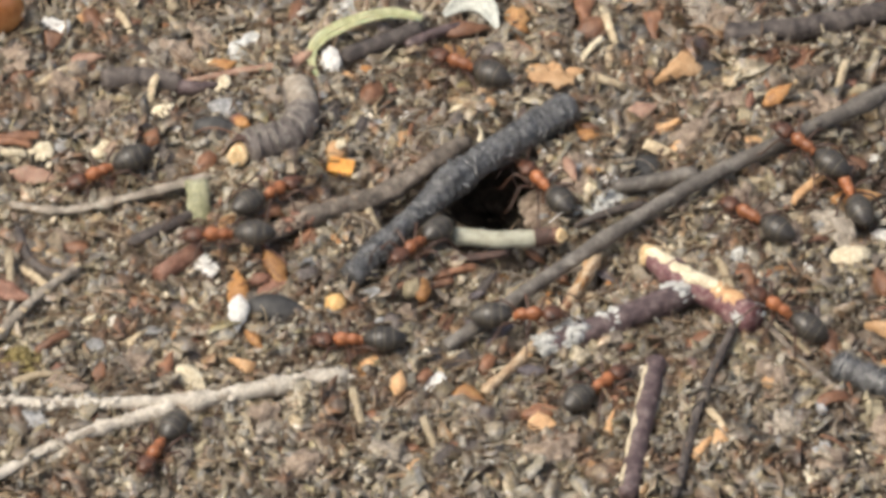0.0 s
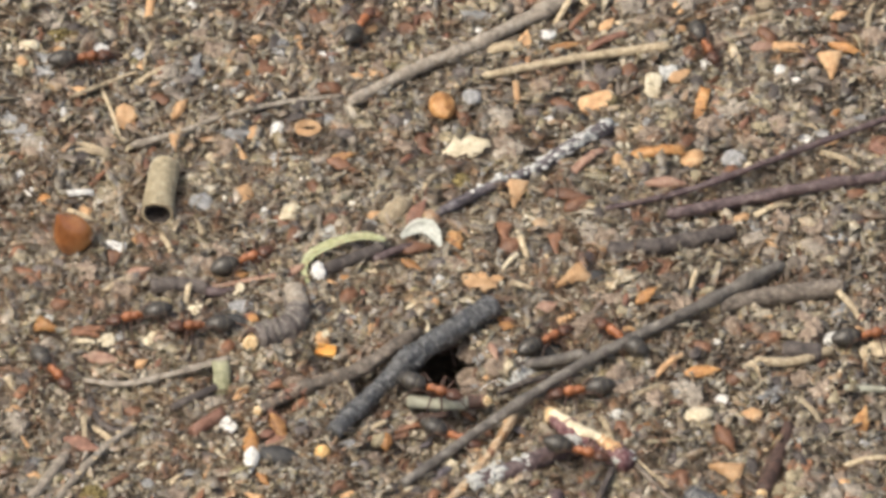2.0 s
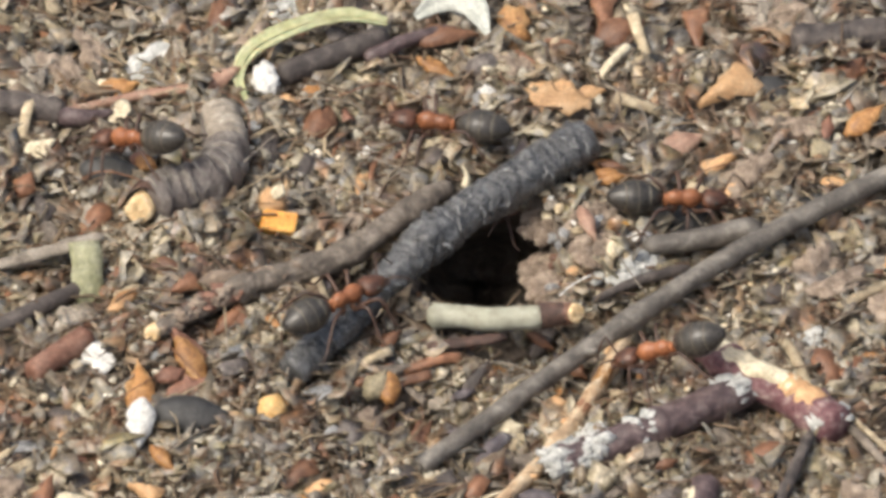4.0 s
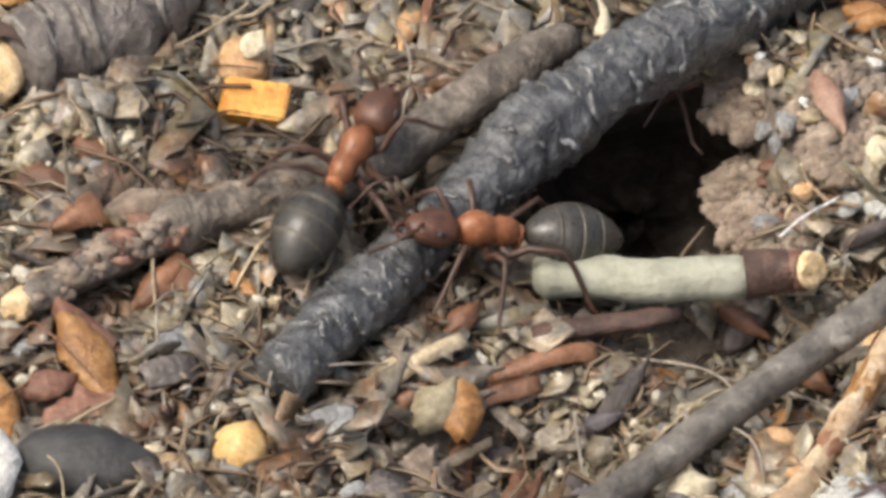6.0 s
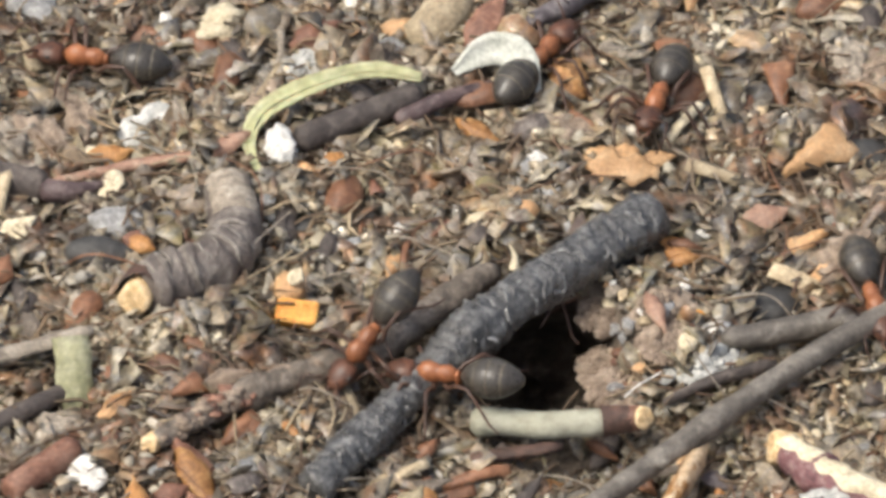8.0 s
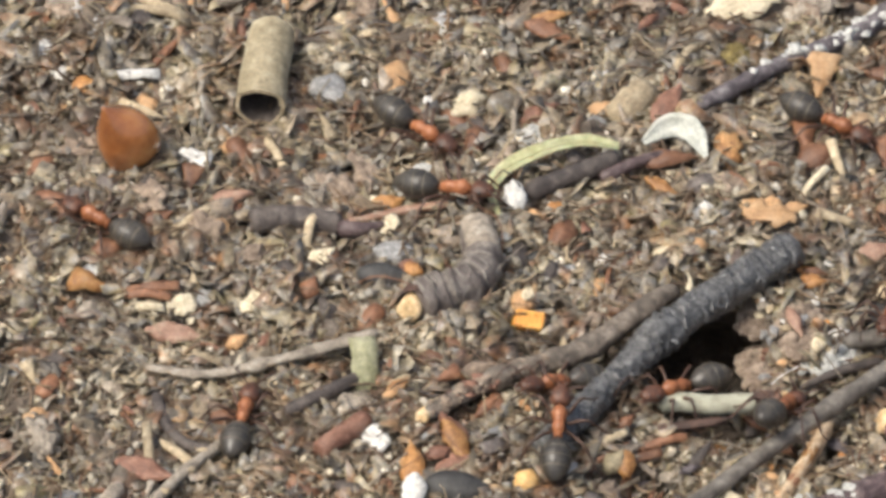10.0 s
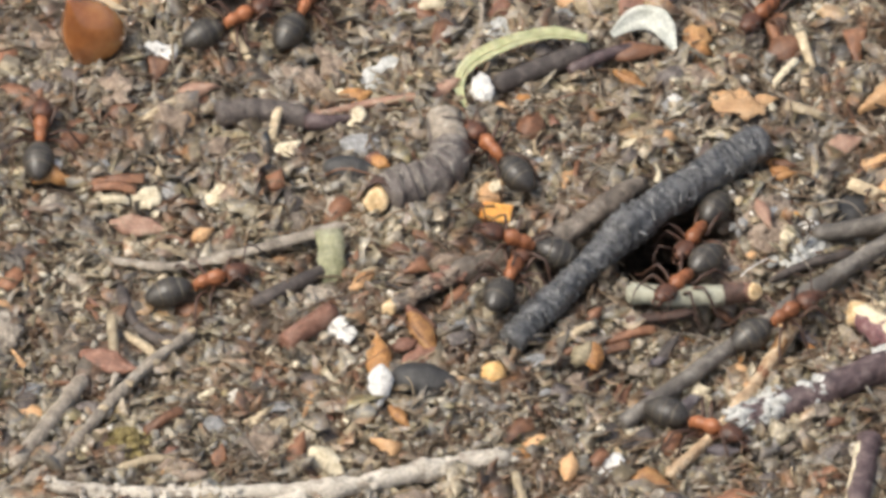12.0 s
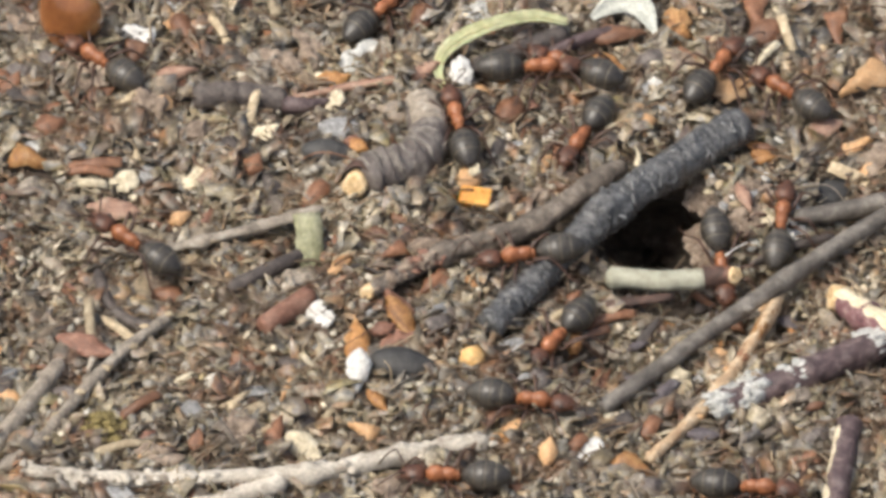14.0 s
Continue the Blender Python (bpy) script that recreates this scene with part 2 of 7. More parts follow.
    flake=surface("litter_flakes", spread((0.15, 0.105, 0.105), (0.23, 0.195, 0.085), (0.06, 0.04, 0.028), (0.18, 0.105, 0.06), (0.32, 0.285, 0.22), (0.10, 0.085, 0.069), (0.27, 0.13, 0.056), (0.24, 0.226, 0.20), (0.44, 0.33, 0.20), (0.065, 0.055, 0.045), (0.45, 0.39, 0.285), (0.13, 0.07, 0.042), (0.17, 0.155, 0.13), (0.40, 0.37, 0.32), (0.36, 0.20, 0.085), (0.12, 0.106, 0.09), (0.07, 0.058, 0.047)), 1.5, 0.38, 0.2, 5.0, islands=True, dust=0.85, coat=0.3, vary=0.45),
    grain=surface("pale_grains", spread((0.30, 0.27, 0.22), (0.50, 0.46, 0.38), (0.22, 0.21, 0.20), (0.62, 0.57, 0.46), (0.40, 0.30, 0.18), (0.70, 0.68, 0.63)), 2.0, 0.75, 0.1, 7.0, islands=True),
    fibre=surface("fibres", spread((0.09, 0.055, 0.035), (0.22, 0.16, 0.10), (0.14, 0.08, 0.05), (0.36, 0.29, 0.20), (0.06, 0.045, 0.035)), 1.5, 0.7, 0.08, 7.0, islands=True),
)


# ---- building ----
def smooth(lo, hi, v):
    k = min(max((v - lo) / (hi - lo), 0.0), 1.0)
    return k * k * (3 - 2 * k)


PIT = (3.5, -2.8)      # the nest's mouth under the charred stick


def pit_share(x, y):
    """How far a place lies from the middle of the nest's mouth: 1 at its rim."""
    return math.hypot((x - PIT[0]) / 3.5, (y - PIT[1]) / 4.7) + 0.16 * noise.noise((x / 1.6, y / 1.6, 2.2))


def ground_height(x, y):
    """Height of the soil in mm at x, y in mm."""
    far = smooth(400, 90, max(abs(x), abs(y)))
    h = 0.9 * noise.noise((x / 11, y / 11, 0.3)) + 0.95 * noise.noise((x / 4.0, y / 4.0, 4.1)) + 0.22 * noise.noise((x / 1.3, y / 1.3, 9.7))
    px, py = x - PIT[0], y - PIT[1]
    r = pit_share(x, y)
    lip = 0.9 * math.exp(-((px - 5.8) / 2.2) ** 2 - ((py - 0.3) / 4.5) ** 2)
    trough = 3.4 * math.exp(-((x + 3.2) / 2.2) ** 2 - ((y + 5.2) / 1.5) ** 2)
    hollow = 2.6 * math.exp(-((x - 7.2) / 4.2) ** 2 - ((y - -9.7) / 2.6) ** 2)
    hollow += 1.9 * math.exp(-((x - 0.2) / 3.2) ** 2 - ((y - -15.6) / 2.6) ** 2) + 1.6 * math.exp(-((x - 9.2) / 3.0) ** 2 - ((y - -13.2) / 1.8) ** 2)
    return h * far + lip - hollow - trough - 3.4 * smooth(1.14, 0.8, r)


def put(name, verts, faces, material, parent=None, label="", category="", kind="", group="", shade=True, m=None):
    """Links one mesh (in mm) as a thing or as a part of one."""
    me = bpy.data.meshes.new(name)
    me.from_pydata([(a * MM, b * MM, c * MM) for a, b, c in verts], [], faces)
    if shade:
        me.polygons.foreach_set("use_smooth", [True] * len(me.polygons))
    me.materials.append(material)
    me.update()
    ob = new(name, me)
    if m is not None:
        ob.matrix_world = m
    if parent is not None:
        ob.parent = parent
    return tagged(ob, label, category, group, kind)


def spline(points, step):
    """Points along a Catmull-Rom curve, about a step apart."""
    p = [Vector(q) for q in points]
    p = [p[0] * 2 - p[1]] + p + [p[-1] * 2 - p[-2]]
    out = []
    for a, b, c, d in zip(p, p[1:], p[2:], p[3:]):
        n = max(2, int((c - b).length / step))
        for i in range(n):
            t = i / n
            out.append(0.5 * (2 * b + (c - a) * t + (2 * a - 5 * b + 4 * c - d) * t * t + (3 * b - a - 3 * c + d) * t ** 3))
    return out + [p[-2]]


def skin(a, s, r0, seed, rugged, ridge, pitch, wander):
    """The height of a stick's bark, as a share of its radius, at an angle round it and a length along it."""
    w = noise.noise((math.cos(a) * 1.4 + seed, math.sin(a) * 1.4, s / (r0 * 1.6) + seed)) + 0.6 * noise.noise((math.cos(a) * 3 + seed, math.sin(a) * 3, s / (r0 * 0.55)))
    wr = 0.0
    if ridge:
        ph = s / pitch + wander * noise.noise((math.cos(a) * 1.2, math.sin(a) * 1.2, s / 1.7 + seed))
        saw = ph - math.floor(ph)
        wr = (saw ** 1.5 * min((1 - saw) / 0.12, 1.0) - 0.35) * (1.0 + 0.7 * noise.noise((s / 1.3, a * 0.8, seed)))
    return 1 + rugged * w + ridge * wr


def sweep(line, radius, sides=14, seed=0.0, rugged=0.08, ridge=0.0, pitch=1.0, flat=1.0, caps=True, wander=0.45):
    """A tube along a line of vectors; radius is a function of the share of its length. Ridges go round it."""
    verts, faces, s = [], [], 0.0
    n = len(line)
    up = Vector((0, 0, 1))
    for i, p in enumerate(line):
        d = (line[min(i + 1, n - 1)] - line[max(i - 1, 0)]).normalized()
        side = d.cross(up)
        side = side.normalized() if side.length > 1e-4 else Vector((1, 0, 0))
        lift = side.cross(d)
        s += (p - line[i - 1]).length if i else 0.0
        r0 = radius(i / (n - 1))
        for k in range(sides):
            a = 2 * math.pi * k / sides
            q = side * math.cos(a) + lift * math.sin(a) * flat
            verts.append(p + q * r0 * skin(a, s, r0, seed, rugged, ridge, pitch, wander))
    for i in range(n - 1):
        for k in range(sides):
            a, b = i * sides + k, i * sides + (k + 1) % sides
            faces.append((a, b, b + sides, a + sides))
    if caps:
        faces.append(tuple(range(sides))[::-1])
        faces.append(tuple(range((n - 1) * sides, n * sides)))
    return verts, faces


BARK = {}       # the radius and the bark's relief of each stick
STICKS = []     # axis points and radii, so that ants ride over them
CLEAR = []      # places and radii over which no loose litter lies


def twig(name, points, d0, d1, mat, label, category="twig", rugged=0.1, ridge=0.0, pitch=1.0, sides=14, knots=0, bulge=0.0, flat=1.0, seed=1.0, wander=0.45, shape=()):
    """A stick along points (x, y, height of its axis above the soil, in mm), d0 and d1 thick at its ends; shape: shares of its length and swellings there."""
    pts = [(x, y, h + 0.0) for x, y, h in points]
    line = spline(pts, 0.11 if ridge else 0.28 if d0 > 1.2 else 0.4)
    span = sum((b - a).length for a, b in zip(line, line[1:]))
    blunt = 0.3 * max(d0, d1) / span
    marks = [(random.random(), random.uniform(0.1, 0.28)) for _ in range(knots)]

    def radius(t):
        r = (d0 + (d1 - d0) * t) / 2
        for at, big in marks:
            r *= 1 + big * math.exp(-((t - at) / 0.025) ** 2)
        for at, wide, big in shape:
            r *= 1 + big * math.exp(-((t - at) / wide) ** 2)
        e = min(min(t, 1 - t) / blunt, 1.0)
        return r * (1 + bulge * math.sin(math.pi * t)) * (0.55 + 0.45 * math.sqrt(1 - (1 - e) ** 2))

    v, f = sweep(line, radius, sides, seed, rugged, ridge, pitch, flat, True, wander)
    ob = put(name, v, f, MAT[mat], label=label, category=category)
    for i in range(0, len(line), 3):
        r = radius(i / (len(line) - 1))
        STICKS.append((line[i].x, line[i].y, line[i].z, r))
        CLEAR.append((line[i].x, line[i].y, r * 0.9))
    ob["d0"], ob["d1"] = d0, d1
    BARK[ob.name] = (radius, lambda a, s, r0: skin(a, s, r0, seed, rugged, ridge, pitch, wander))
    return ob, line


def cut_face(owner, line, d, end=-1, mat="cut", lean=None, push=0.0, name="cut_face", label="pale round cut face of the wood"):
    """A cut end: a slightly domed disc with a rim and a pith, set proud of the stick's end."""
    away = ((line[-1] - line[-2]) if end == -1 else (line[0] - line[1])).normalized()
    way = away if lean is None else (away + Vector(lean)).normalized()
    p = line[end] + away * 0.15 * d + way * push
    side = way.cross(Vector((0, 0, 1))).normalized()
    lift = side.cross(way)
    verts, faces, rings = [], [], ((1.0, -0.8), (1.02, -0.02), (0.88, 0.10), (0.55, 0.04), (0.22, 0.09))
    for r, up in rings:
        for k in range(16):
            a = 2 * math.pi * k / 16
            w = 1 + 0.2 * noise.noise((math.cos(a) * 2 + p.x, math.sin(a) * 2, r)) + 0.1 * noise.noise((math.cos(a) * 5 + p.x, math.sin(a) * 5, r))
            verts.append(p + (side * math.cos(a) + lift * math.sin(a)) * d / 2 * r * w + way * (up * d + 0.1 * d * noise.noise((math.cos(a) * 3 + p.x, math.sin(a) * 3, r * 5 + p.y))))
    for i in range(len(rings) - 1):
        for k in range(16):
            faces.append((i * 16 + k, i * 16 + (k + 1) % 16, i * 16 + 16 + (k + 1) % 16, i * 16 + 16 + k))
    faces.append(tuple(range(64, 80)))
    return put(name, verts, faces, MAT[mat], owner, label)


def flake_mesh(L, W, curl, thick, shape, seed, nu=9, nv=5):
    """A thin curved plate with an outline of its own: scale, shard, strip or lobed."""
    r = random.Random(seed)
    jag = [r.uniform(0.78, 1.12) for _ in range(nu + 1)]
    jog = [r.uniform(-0.08, 0.08) for _ in range(nu + 1)]
    verts, faces = [], []
    for side in (1, -1):
        for i in range(nu + 1):
            t = i / nu
            if shape == "scale":
                w = math.sin(math.pi * min(max(t, 0.03), 0.985) ** 0.75) * (0.45 + 0.6 * jag[i])
            elif shape == "shard":
                w = jag[i] * (0.55 if i in (0, nu) else 1.0)
            elif shape == "strip":
                w = 0.8 + 0.2 * jag[i]
            elif shape == "wedge":
                w = (0.12 + 0.95 * t) * (0.9 + 0.12 * jag[i])
            else:
                w = math.sin(math.pi * min(max(t, 0.04), 0.96)) ** 0.5 * (0.45 + 0.6 * abs(math.sin(2.6 * math.pi * t + 0.4 + seed))) * jag[i] ** 1.5
            for j in range(nv + 1):
                q = 2 * j / nv - 1
                x, y = (t - 0.5) * L, (q * w + jog[i]) * W / 2
                z = curl * (0.25 * L * (1 - (2 * t - 1) ** 2) * 0.6 + 0.5 * W * (1 - q * q) * 0.5) + 0.05 * L * noise.noise((x * 1.3 + seed, y * 1.3, seed * 0.7))
                edge = 0.3 if j in (0, nv) or i in (0, nu) else 1.0
                verts.append((x, y, z + side * thick / 2 * edge))
    n = (nu + 1) * (nv + 1)
    for i in range(nu):
        for j in range(nv):
            a, b, c, d = i * (nv + 1) + j, (i + 1) * (nv + 1) + j, (i + 1) * (nv + 1) + j + 1, i * (nv + 1) + j + 1
            faces += [(a, b, c, d), (a + n, d + n, c + n, b + n)]
    rim = [j for j in range(nv + 1)] + [i * (nv + 1) + nv for i in range(1, nu + 1)] + [nu * (nv + 1) + j for j in range(nv - 1, -1, -1)] + [i * (nv + 1) for i in range(nu - 1, 0, -1)]
    for a, b in zip(rim, rim[1:] + rim[:1]):
        faces.append((a, b, b + n, a + n))
    return verts, faces


SERIAL = [0]


def rest(x, y, h):
    return ground_height(x, y) + h


def lie(x, y, h, turn, tilt=0.0, lean=0.0):
    """A pose on the soil: turned about the upright, leaning along its length, tipped about x by tilt."""
    return Matrix.Translation((x * MM, y * MM, rest(x, y, h) * MM)) @ Euler((radians(tilt), 0, 0)).to_matrix().to_4x4() @ Euler((0, radians(lean), radians(turn)), "XYZ").to_matrix().to_4x4()


def chip(name, x, y, L, W, turn, mat, label, category="bud scale", shape="scale", curl=0.5, tilt=18.0, h=0.6, thick=0.16, lean=0.0, group=""):
    SERIAL[0] += 1
    for k in (-0.3, 0.0, 0.3):
        CLEAR.append((x + k * L * math.cos(radians(turn)), y + k * L * math.sin(radians(turn)), 0.42 * W + 0.1))
    v, f = flake_mesh(L, W, curl, thick, shape, SERIAL[0] * 1.7)
    return put(name, v, f, MAT[mat], label=label, category=category, group=group, m=lie(x, y, h, turn, tilt, lean))


def ball(rx, ry, rz, seed, rough=0.12, fine=0.05, cubes=2, facet=0.0):
    bm = bmesh.new()
    bmesh.ops.create_icosphere(bm, subdivisions=cubes, radius=1)
    verts = []
    for v in bm.verts:
        n = v.co.normalized()
        k = 1 + rough * noise.noise(n * 1.3 + Vector((seed, 0, seed))) + fine * noise.noise(n * 4 + Vector((0, seed, 0)))
        if facet:
            k *= 1 - facet * abs(noise.cell(n * 2.2 + Vector((seed, seed, 0))) - 0.5)
        verts.append((n.x * rx * k, n.y * ry * k, n.z * rz * k))
    faces = [tuple(v.index for v in f.verts) for f in bm.faces]
    bm.free()
    return verts, faces


def grain(name, x, y, L, W, turn, mat, label, category="crumb", high=0.55, rough=0.38, h=0.0, group="", cubes=2):
    SERIAL[0] += 1
    CLEAR.append((x, y, 0.45 * W))
    tall = min(L, W) * high
    v, f = ball(L / 2, W / 2, tall / 2, SERIAL[0] * 2.3, rough, rough * 0.7, cubes)
    return put(name, v, f, MAT[mat], label=label, category=category, group=group, m=lie(x, y, h + tall * 0.3, turn))


def lump(name, x, y, L, W, turn, mat, label, category, count=60, size=0.35, high=0.5, seed=3):
    """A clump of many small grains, as moss, lichen or frass is."""
    r = random.Random(seed)
    verts, faces = [], []
    for i in range(count):
        a, q = r.random() * 2 * math.pi, math.sqrt(r.random())
        bx, by = q * math.cos(a) * L / 2, q * math.sin(a) * W / 2
        bz = (1 - q * q) * high * min(L, W) * r.uniform(0.5, 1.1)
        s = size * r.uniform(0.6, 1.4)
        v, f = ball(s / 2 * r.uniform(0.8, 1.6), s / 2, s / 2, seed + i, 0.35, 0.2, 1)
        o = len(verts)
        verts += [(p[0] + bx, p[1] + by, p[2] + bz) for p in v]
        faces += [tuple(k + o for k in q_) for q_ in f]
    return put(name, verts, faces, MAT[mat], label=label, category=category, m=lie(x, y, 0.1, turn))


def seed_body(name, x, y, L, W, turn, mat, label, category="seed", point=0.0, high=0.8, h=0.0):
    """A smooth seed, drawn out at one end, with a keel along it."""
    SERIAL[0] += 1
    CLEAR.append((x, y, 0.5 * W))
    v, f = ball(L / 2, W / 2, W * high / 2, SERIAL[0], 0.05, 0.02, 3)
    out = []
    for a, b, c in v:
        k = a / (L / 2)
        s = 1 - point * max(k, 0) ** 1.6
        out.append((a * (1 + 0.18 * point * max(k, 0)), b * s, c * s + 0.04 * W * math.exp(-(b / (0.12 * W)) ** 2)))
    return put(name, out, f, MAT[mat], label=label, category=category, m=lie(x, y, h + W * high * 0.32, turn))


def nutlet(name, x, y, d, mat, label, category):
    """An onion-shaped nutlet standing on its flat base and leaning a little, its tip drawn out."""
    SERIAL[0] += 1
    CLEAR.append((x, y, 0.5 * d))
    verts, faces, sides = [], [], 24
    rings = ((0.30, 0.0), (0.42, 0.05), (0.50, 0.22), (0.51, 0.40), (0.46, 0.58), (0.36, 0.74), (0.24, 0.88), (0.13, 1.0), (0.05, 1.1), (0.02, 1.14))
    for r, z in rings:
        for k in range(sides):
            a = 2 * math.pi * k / sides
            w = 1 + 0.05 * math.cos(3 * a + 0.5) + 0.1 * math.exp(-((a - 4.2) / 0.18) ** 2) + 0.03 * noise.noise((math.cos(a) * 2, math.sin(a) * 2, z * 3))
            verts.append((r * w * d * math.cos(a), r * w * d * math.sin(a), z * d * 1.2))
    for i in range(len(rings) - 1):
        for k in range(sides):
            faces.append((i * sides + k, i * sides + (k + 1) % sides, i * sides + sides + (k + 1) % sides, i * sides + sides + k))
    faces += [tuple(range(sides))[::-1], tuple(range((len(rings) - 1) * sides, len(rings) * sides))]
    return put(name, verts, faces, MAT[mat], label=label, category=category, m=lie(x, y, 0.15, 0, 14, -24))


def block(name, x, y, L, W, turn, mat, label, category):
    """A split chip of wood: a skewed block with broken, softened edges."""
    SERIAL[0] += 1
    for k in (-0.35, 0.0, 0.35):
        CLEAR.append((x + k * L * math.cos(radians(turn)), y + k * L * math.sin(radians(turn)), 0.75 * W))
    r = random.Random(SERIAL[0])
    bm = bmesh.new()
    bmesh.ops.create_cube(bm, size=1.0)
    for v in bm.verts:
        v.co = Vector((v.co.x * L * r.uniform(0.85, 1.1), v.co.y * W * r.uniform(0.8, 1.1), v.co.z * W * 0.6 * r.uniform(0.7, 1.2)))
    bmesh.ops.bevel(bm, geom=bm.edges[:], offset=0.07 * W, segments=2, affect="EDGES")
    bm.verts.index_update()
    verts, faces = [tuple(v.co) for v in bm.verts], [tuple(v.index for v in f.verts) for f in bm.faces]
    bm.free()
    return put(name, verts, faces, MAT[mat], label=label, category=category, shade=False, m=lie(x, y, 0.95, turn, 26, 4))


# ---- ground ----
def axis(lo, hi, step, far):
    inner = list(np.arange(lo, hi + step / 2, step))
    out, a, b, s = [], lo, hi, step
    left, right = [], []
    while b < far:
        s *= 1.45
        a, b = a - s, b + s
        left.append(a)
        right.append(b)
    return np.array(left[::-1] + inner + right)


GX, GY = axis(-62, 84, 0.45, 90000), axis(-44, 74, 0.45, 90000)
GZ = np.array([[ground_height(x, y) if abs(x) < 450 and abs(y) < 450 else 0.0 for x in GX] for y in GY])


def heights(x, y):
    """Soil heights for arrays of places."""
    i = np.clip(np.searchsorted(GX, x) - 1, 0, len(GX) - 2)
    j = np.clip(np.searchsorted(GY, y) - 1, 0, len(GY) - 2)
    u, v = (x - GX[i]) / (GX[i + 1] - GX[i]), (y - GY[j]) / (GY[j + 1] - GY[j])
    return GZ[j, i] * (1 - u) * (1 - v) + GZ[j, i + 1] * u * (1 - v) + GZ[j + 1, i] * (1 - u) * v + GZ[j + 1, i + 1] * u * v


def big_mesh(name, verts, faces, material, label, kind, category="", smooth_faces=False):
    """verts (n, 3) in mm and faces (m, k) as arrays."""
    me = bpy.data.meshes.new(name)
    n, (m, k) = len(verts), faces.shape
    me.vertices.add(n)
    me.vertices.foreach_set("co", (verts * MM).astype(np.float32).ravel())
    me.loops.add(m * k)
    me.loops.foreach_set("vertex_index", faces.astype(np.int32).ravel())
    me.polygons.add(m)
    me.polygons.foreach_set("loop_start", np.arange(0, m * k, k, dtype=np.int32))
    if smooth_faces:
        me.polygons.foreach_set("use_smooth", np.ones(m, dtype=bool))
    me.materials.append(material)
    me.update(calc_edges=True)
    me.validate()
    return tagged(new(name, me), label, category, "", kind)


gx, gy = np.meshgrid(GX, GY)
nx, ny = len(GX), len(GY)
idx = np.arange(nx * ny).reshape(ny, nx)
quads = np.stack([idx[:-1, :-1], idx[:-1, 1:], idx[1:, 1:], idx[1:, :-1]], -1).reshape(-1, 4)
mouth = np.array([[abs(x - PIT[0]) < 4 and abs(y - PIT[1]) < 6 and pit_share(x, y) < 1.02 for x in GX] for y in GY])
quads = quads[~mouth.ravel()[quads].all(1)]
big_mesh("ground", np.stack([gx, gy, GZ], -1).reshape(-1, 3), quads, MAT["soil"], "dark crumbly soil of an ant nest with a sunken entrance hole", "structure", "ground", True)


def burrow():
    """The gallery that leads from the nest's mouth down and back under the soil: an uneven tube, closed at its far end."""
    rings = ((1.16, 0.0, 0.05), (1.06, 0.0, -0.2), (1.0, 0.3, -1.0), (1.0, 1.4, -2.2), (0.96, 2.6, -3.6), (0.85, 3.8, -4.8), (0.6, 4.8, -5.6), (0.15, 5.2, -5.9))
    verts, faces, sides = [], [], 56
    for i, (share, back, z) in enumerate(rings):
        for k in range(sides):
            a = 2 * math.pi * k / sides
            q = share
            for _ in range(6):
                x, y = PIT[0] + 3.5 * q * math.cos(a), PIT[1] + 4.7 * q * math.sin(a)
                q += share - pit_share(x, y)
            fall = ground_height(x, y) if i < 2 else -1.6
            verts.append((x, y + back, fall + z + (0.35 * noise.noise((x, y, z)) if i > 1 else 0.0)))
    for i in range(len(rings) - 1):
        for k in range(sides):
            faces.append((i * sides + k, i * sides + sides + k, i * sides + sides + (k + 1) % sides, i * sides + (k + 1) % sides))
    faces.append(tuple(range((len(rings) - 1) * sides, len(rings) * sides)))
    put("nest_gallery", verts, faces, MAT["soil"], label="dark soil gallery leading down from the nest's mouth", category="hole", kind="structure")


burrow()


# ---- twigs and sticks ----
charred_stick = twig("charred_stick", [(-6.58, -13.80, 1.12), (-3.55, -9.55, 1.15), (-0.25, -5.30, 1.72), (2.46, -2.43, 1.92), (5.47, 0.56, 1.82), (8.92, 4.05, 1.50)], 2.0, 2.42, "char", "charred black-grey stick with wrinkled bark above the hole", ridge=0.15, pitch=0.85, rugged=0.13, wander=1.3, sides=26, seed=2.0, category="stick", shape=((0.05, 0.06, -0.12), (0.33, 0.09, -0.22), (0.5, 0.06, 0.2), (0.62, 0.05, -0.06), (0.92, 0.08, 0.06)))
brown_twig = twig("brown_twig", [(-13.56, -11.03, 1.52), (-9.01, -7.53, 1.34), (-4.15, -4.98, 1.22), (-1.18, -2.59, 1.60), (0.75, -0.45, 1.45), (1.75, 0.62, 1.05)], 1.0, 1.15, "brown", "brown weathered twig leaning against the charred stick", rugged=0.2, knots=8, seed=5.0, shape=((0.3, 0.04, 0.3), (0.36, 0.05, 0.15), (0.62, 0.15, 0.35)))
pale_twig = twig("pale_twig", [(0.55, -8.62, 0.45), (2.2, -8.72, 0.52), (3.6, -9.0, 0.55), (5.2, -8.9, 0.56), (6.67, -8.77, 0.55)], 1.28, 1.2, "pale", "short grey-white twig with a brown collar and cut end", rugged=0.09, knots=0, seed=3.0, sides=20, shape=((0.03, 0.05, 0.2), (0.36, 0.06, -0.06), (0.6, 0.03, 0.08)))
collar_line = spline([(6.35, -8.77, 0.55), (7.05, -8.68, 0.57), (7.62, -8.58, 0.6)], 0.1)
v, f = sweep(collar_line, lambda q: 0.7 - 0.1 * q, 20, 9.0, 0.12, caps=False)
put("collar", v, f, MAT["umberbark"], pale_twig[0], "dark brown collar of bark")
core_line = spline([(7.2, -8.68, 0.57), (7.75, -8.62, 0.62), (8.05, -8.72, 0.72)], 0.1)
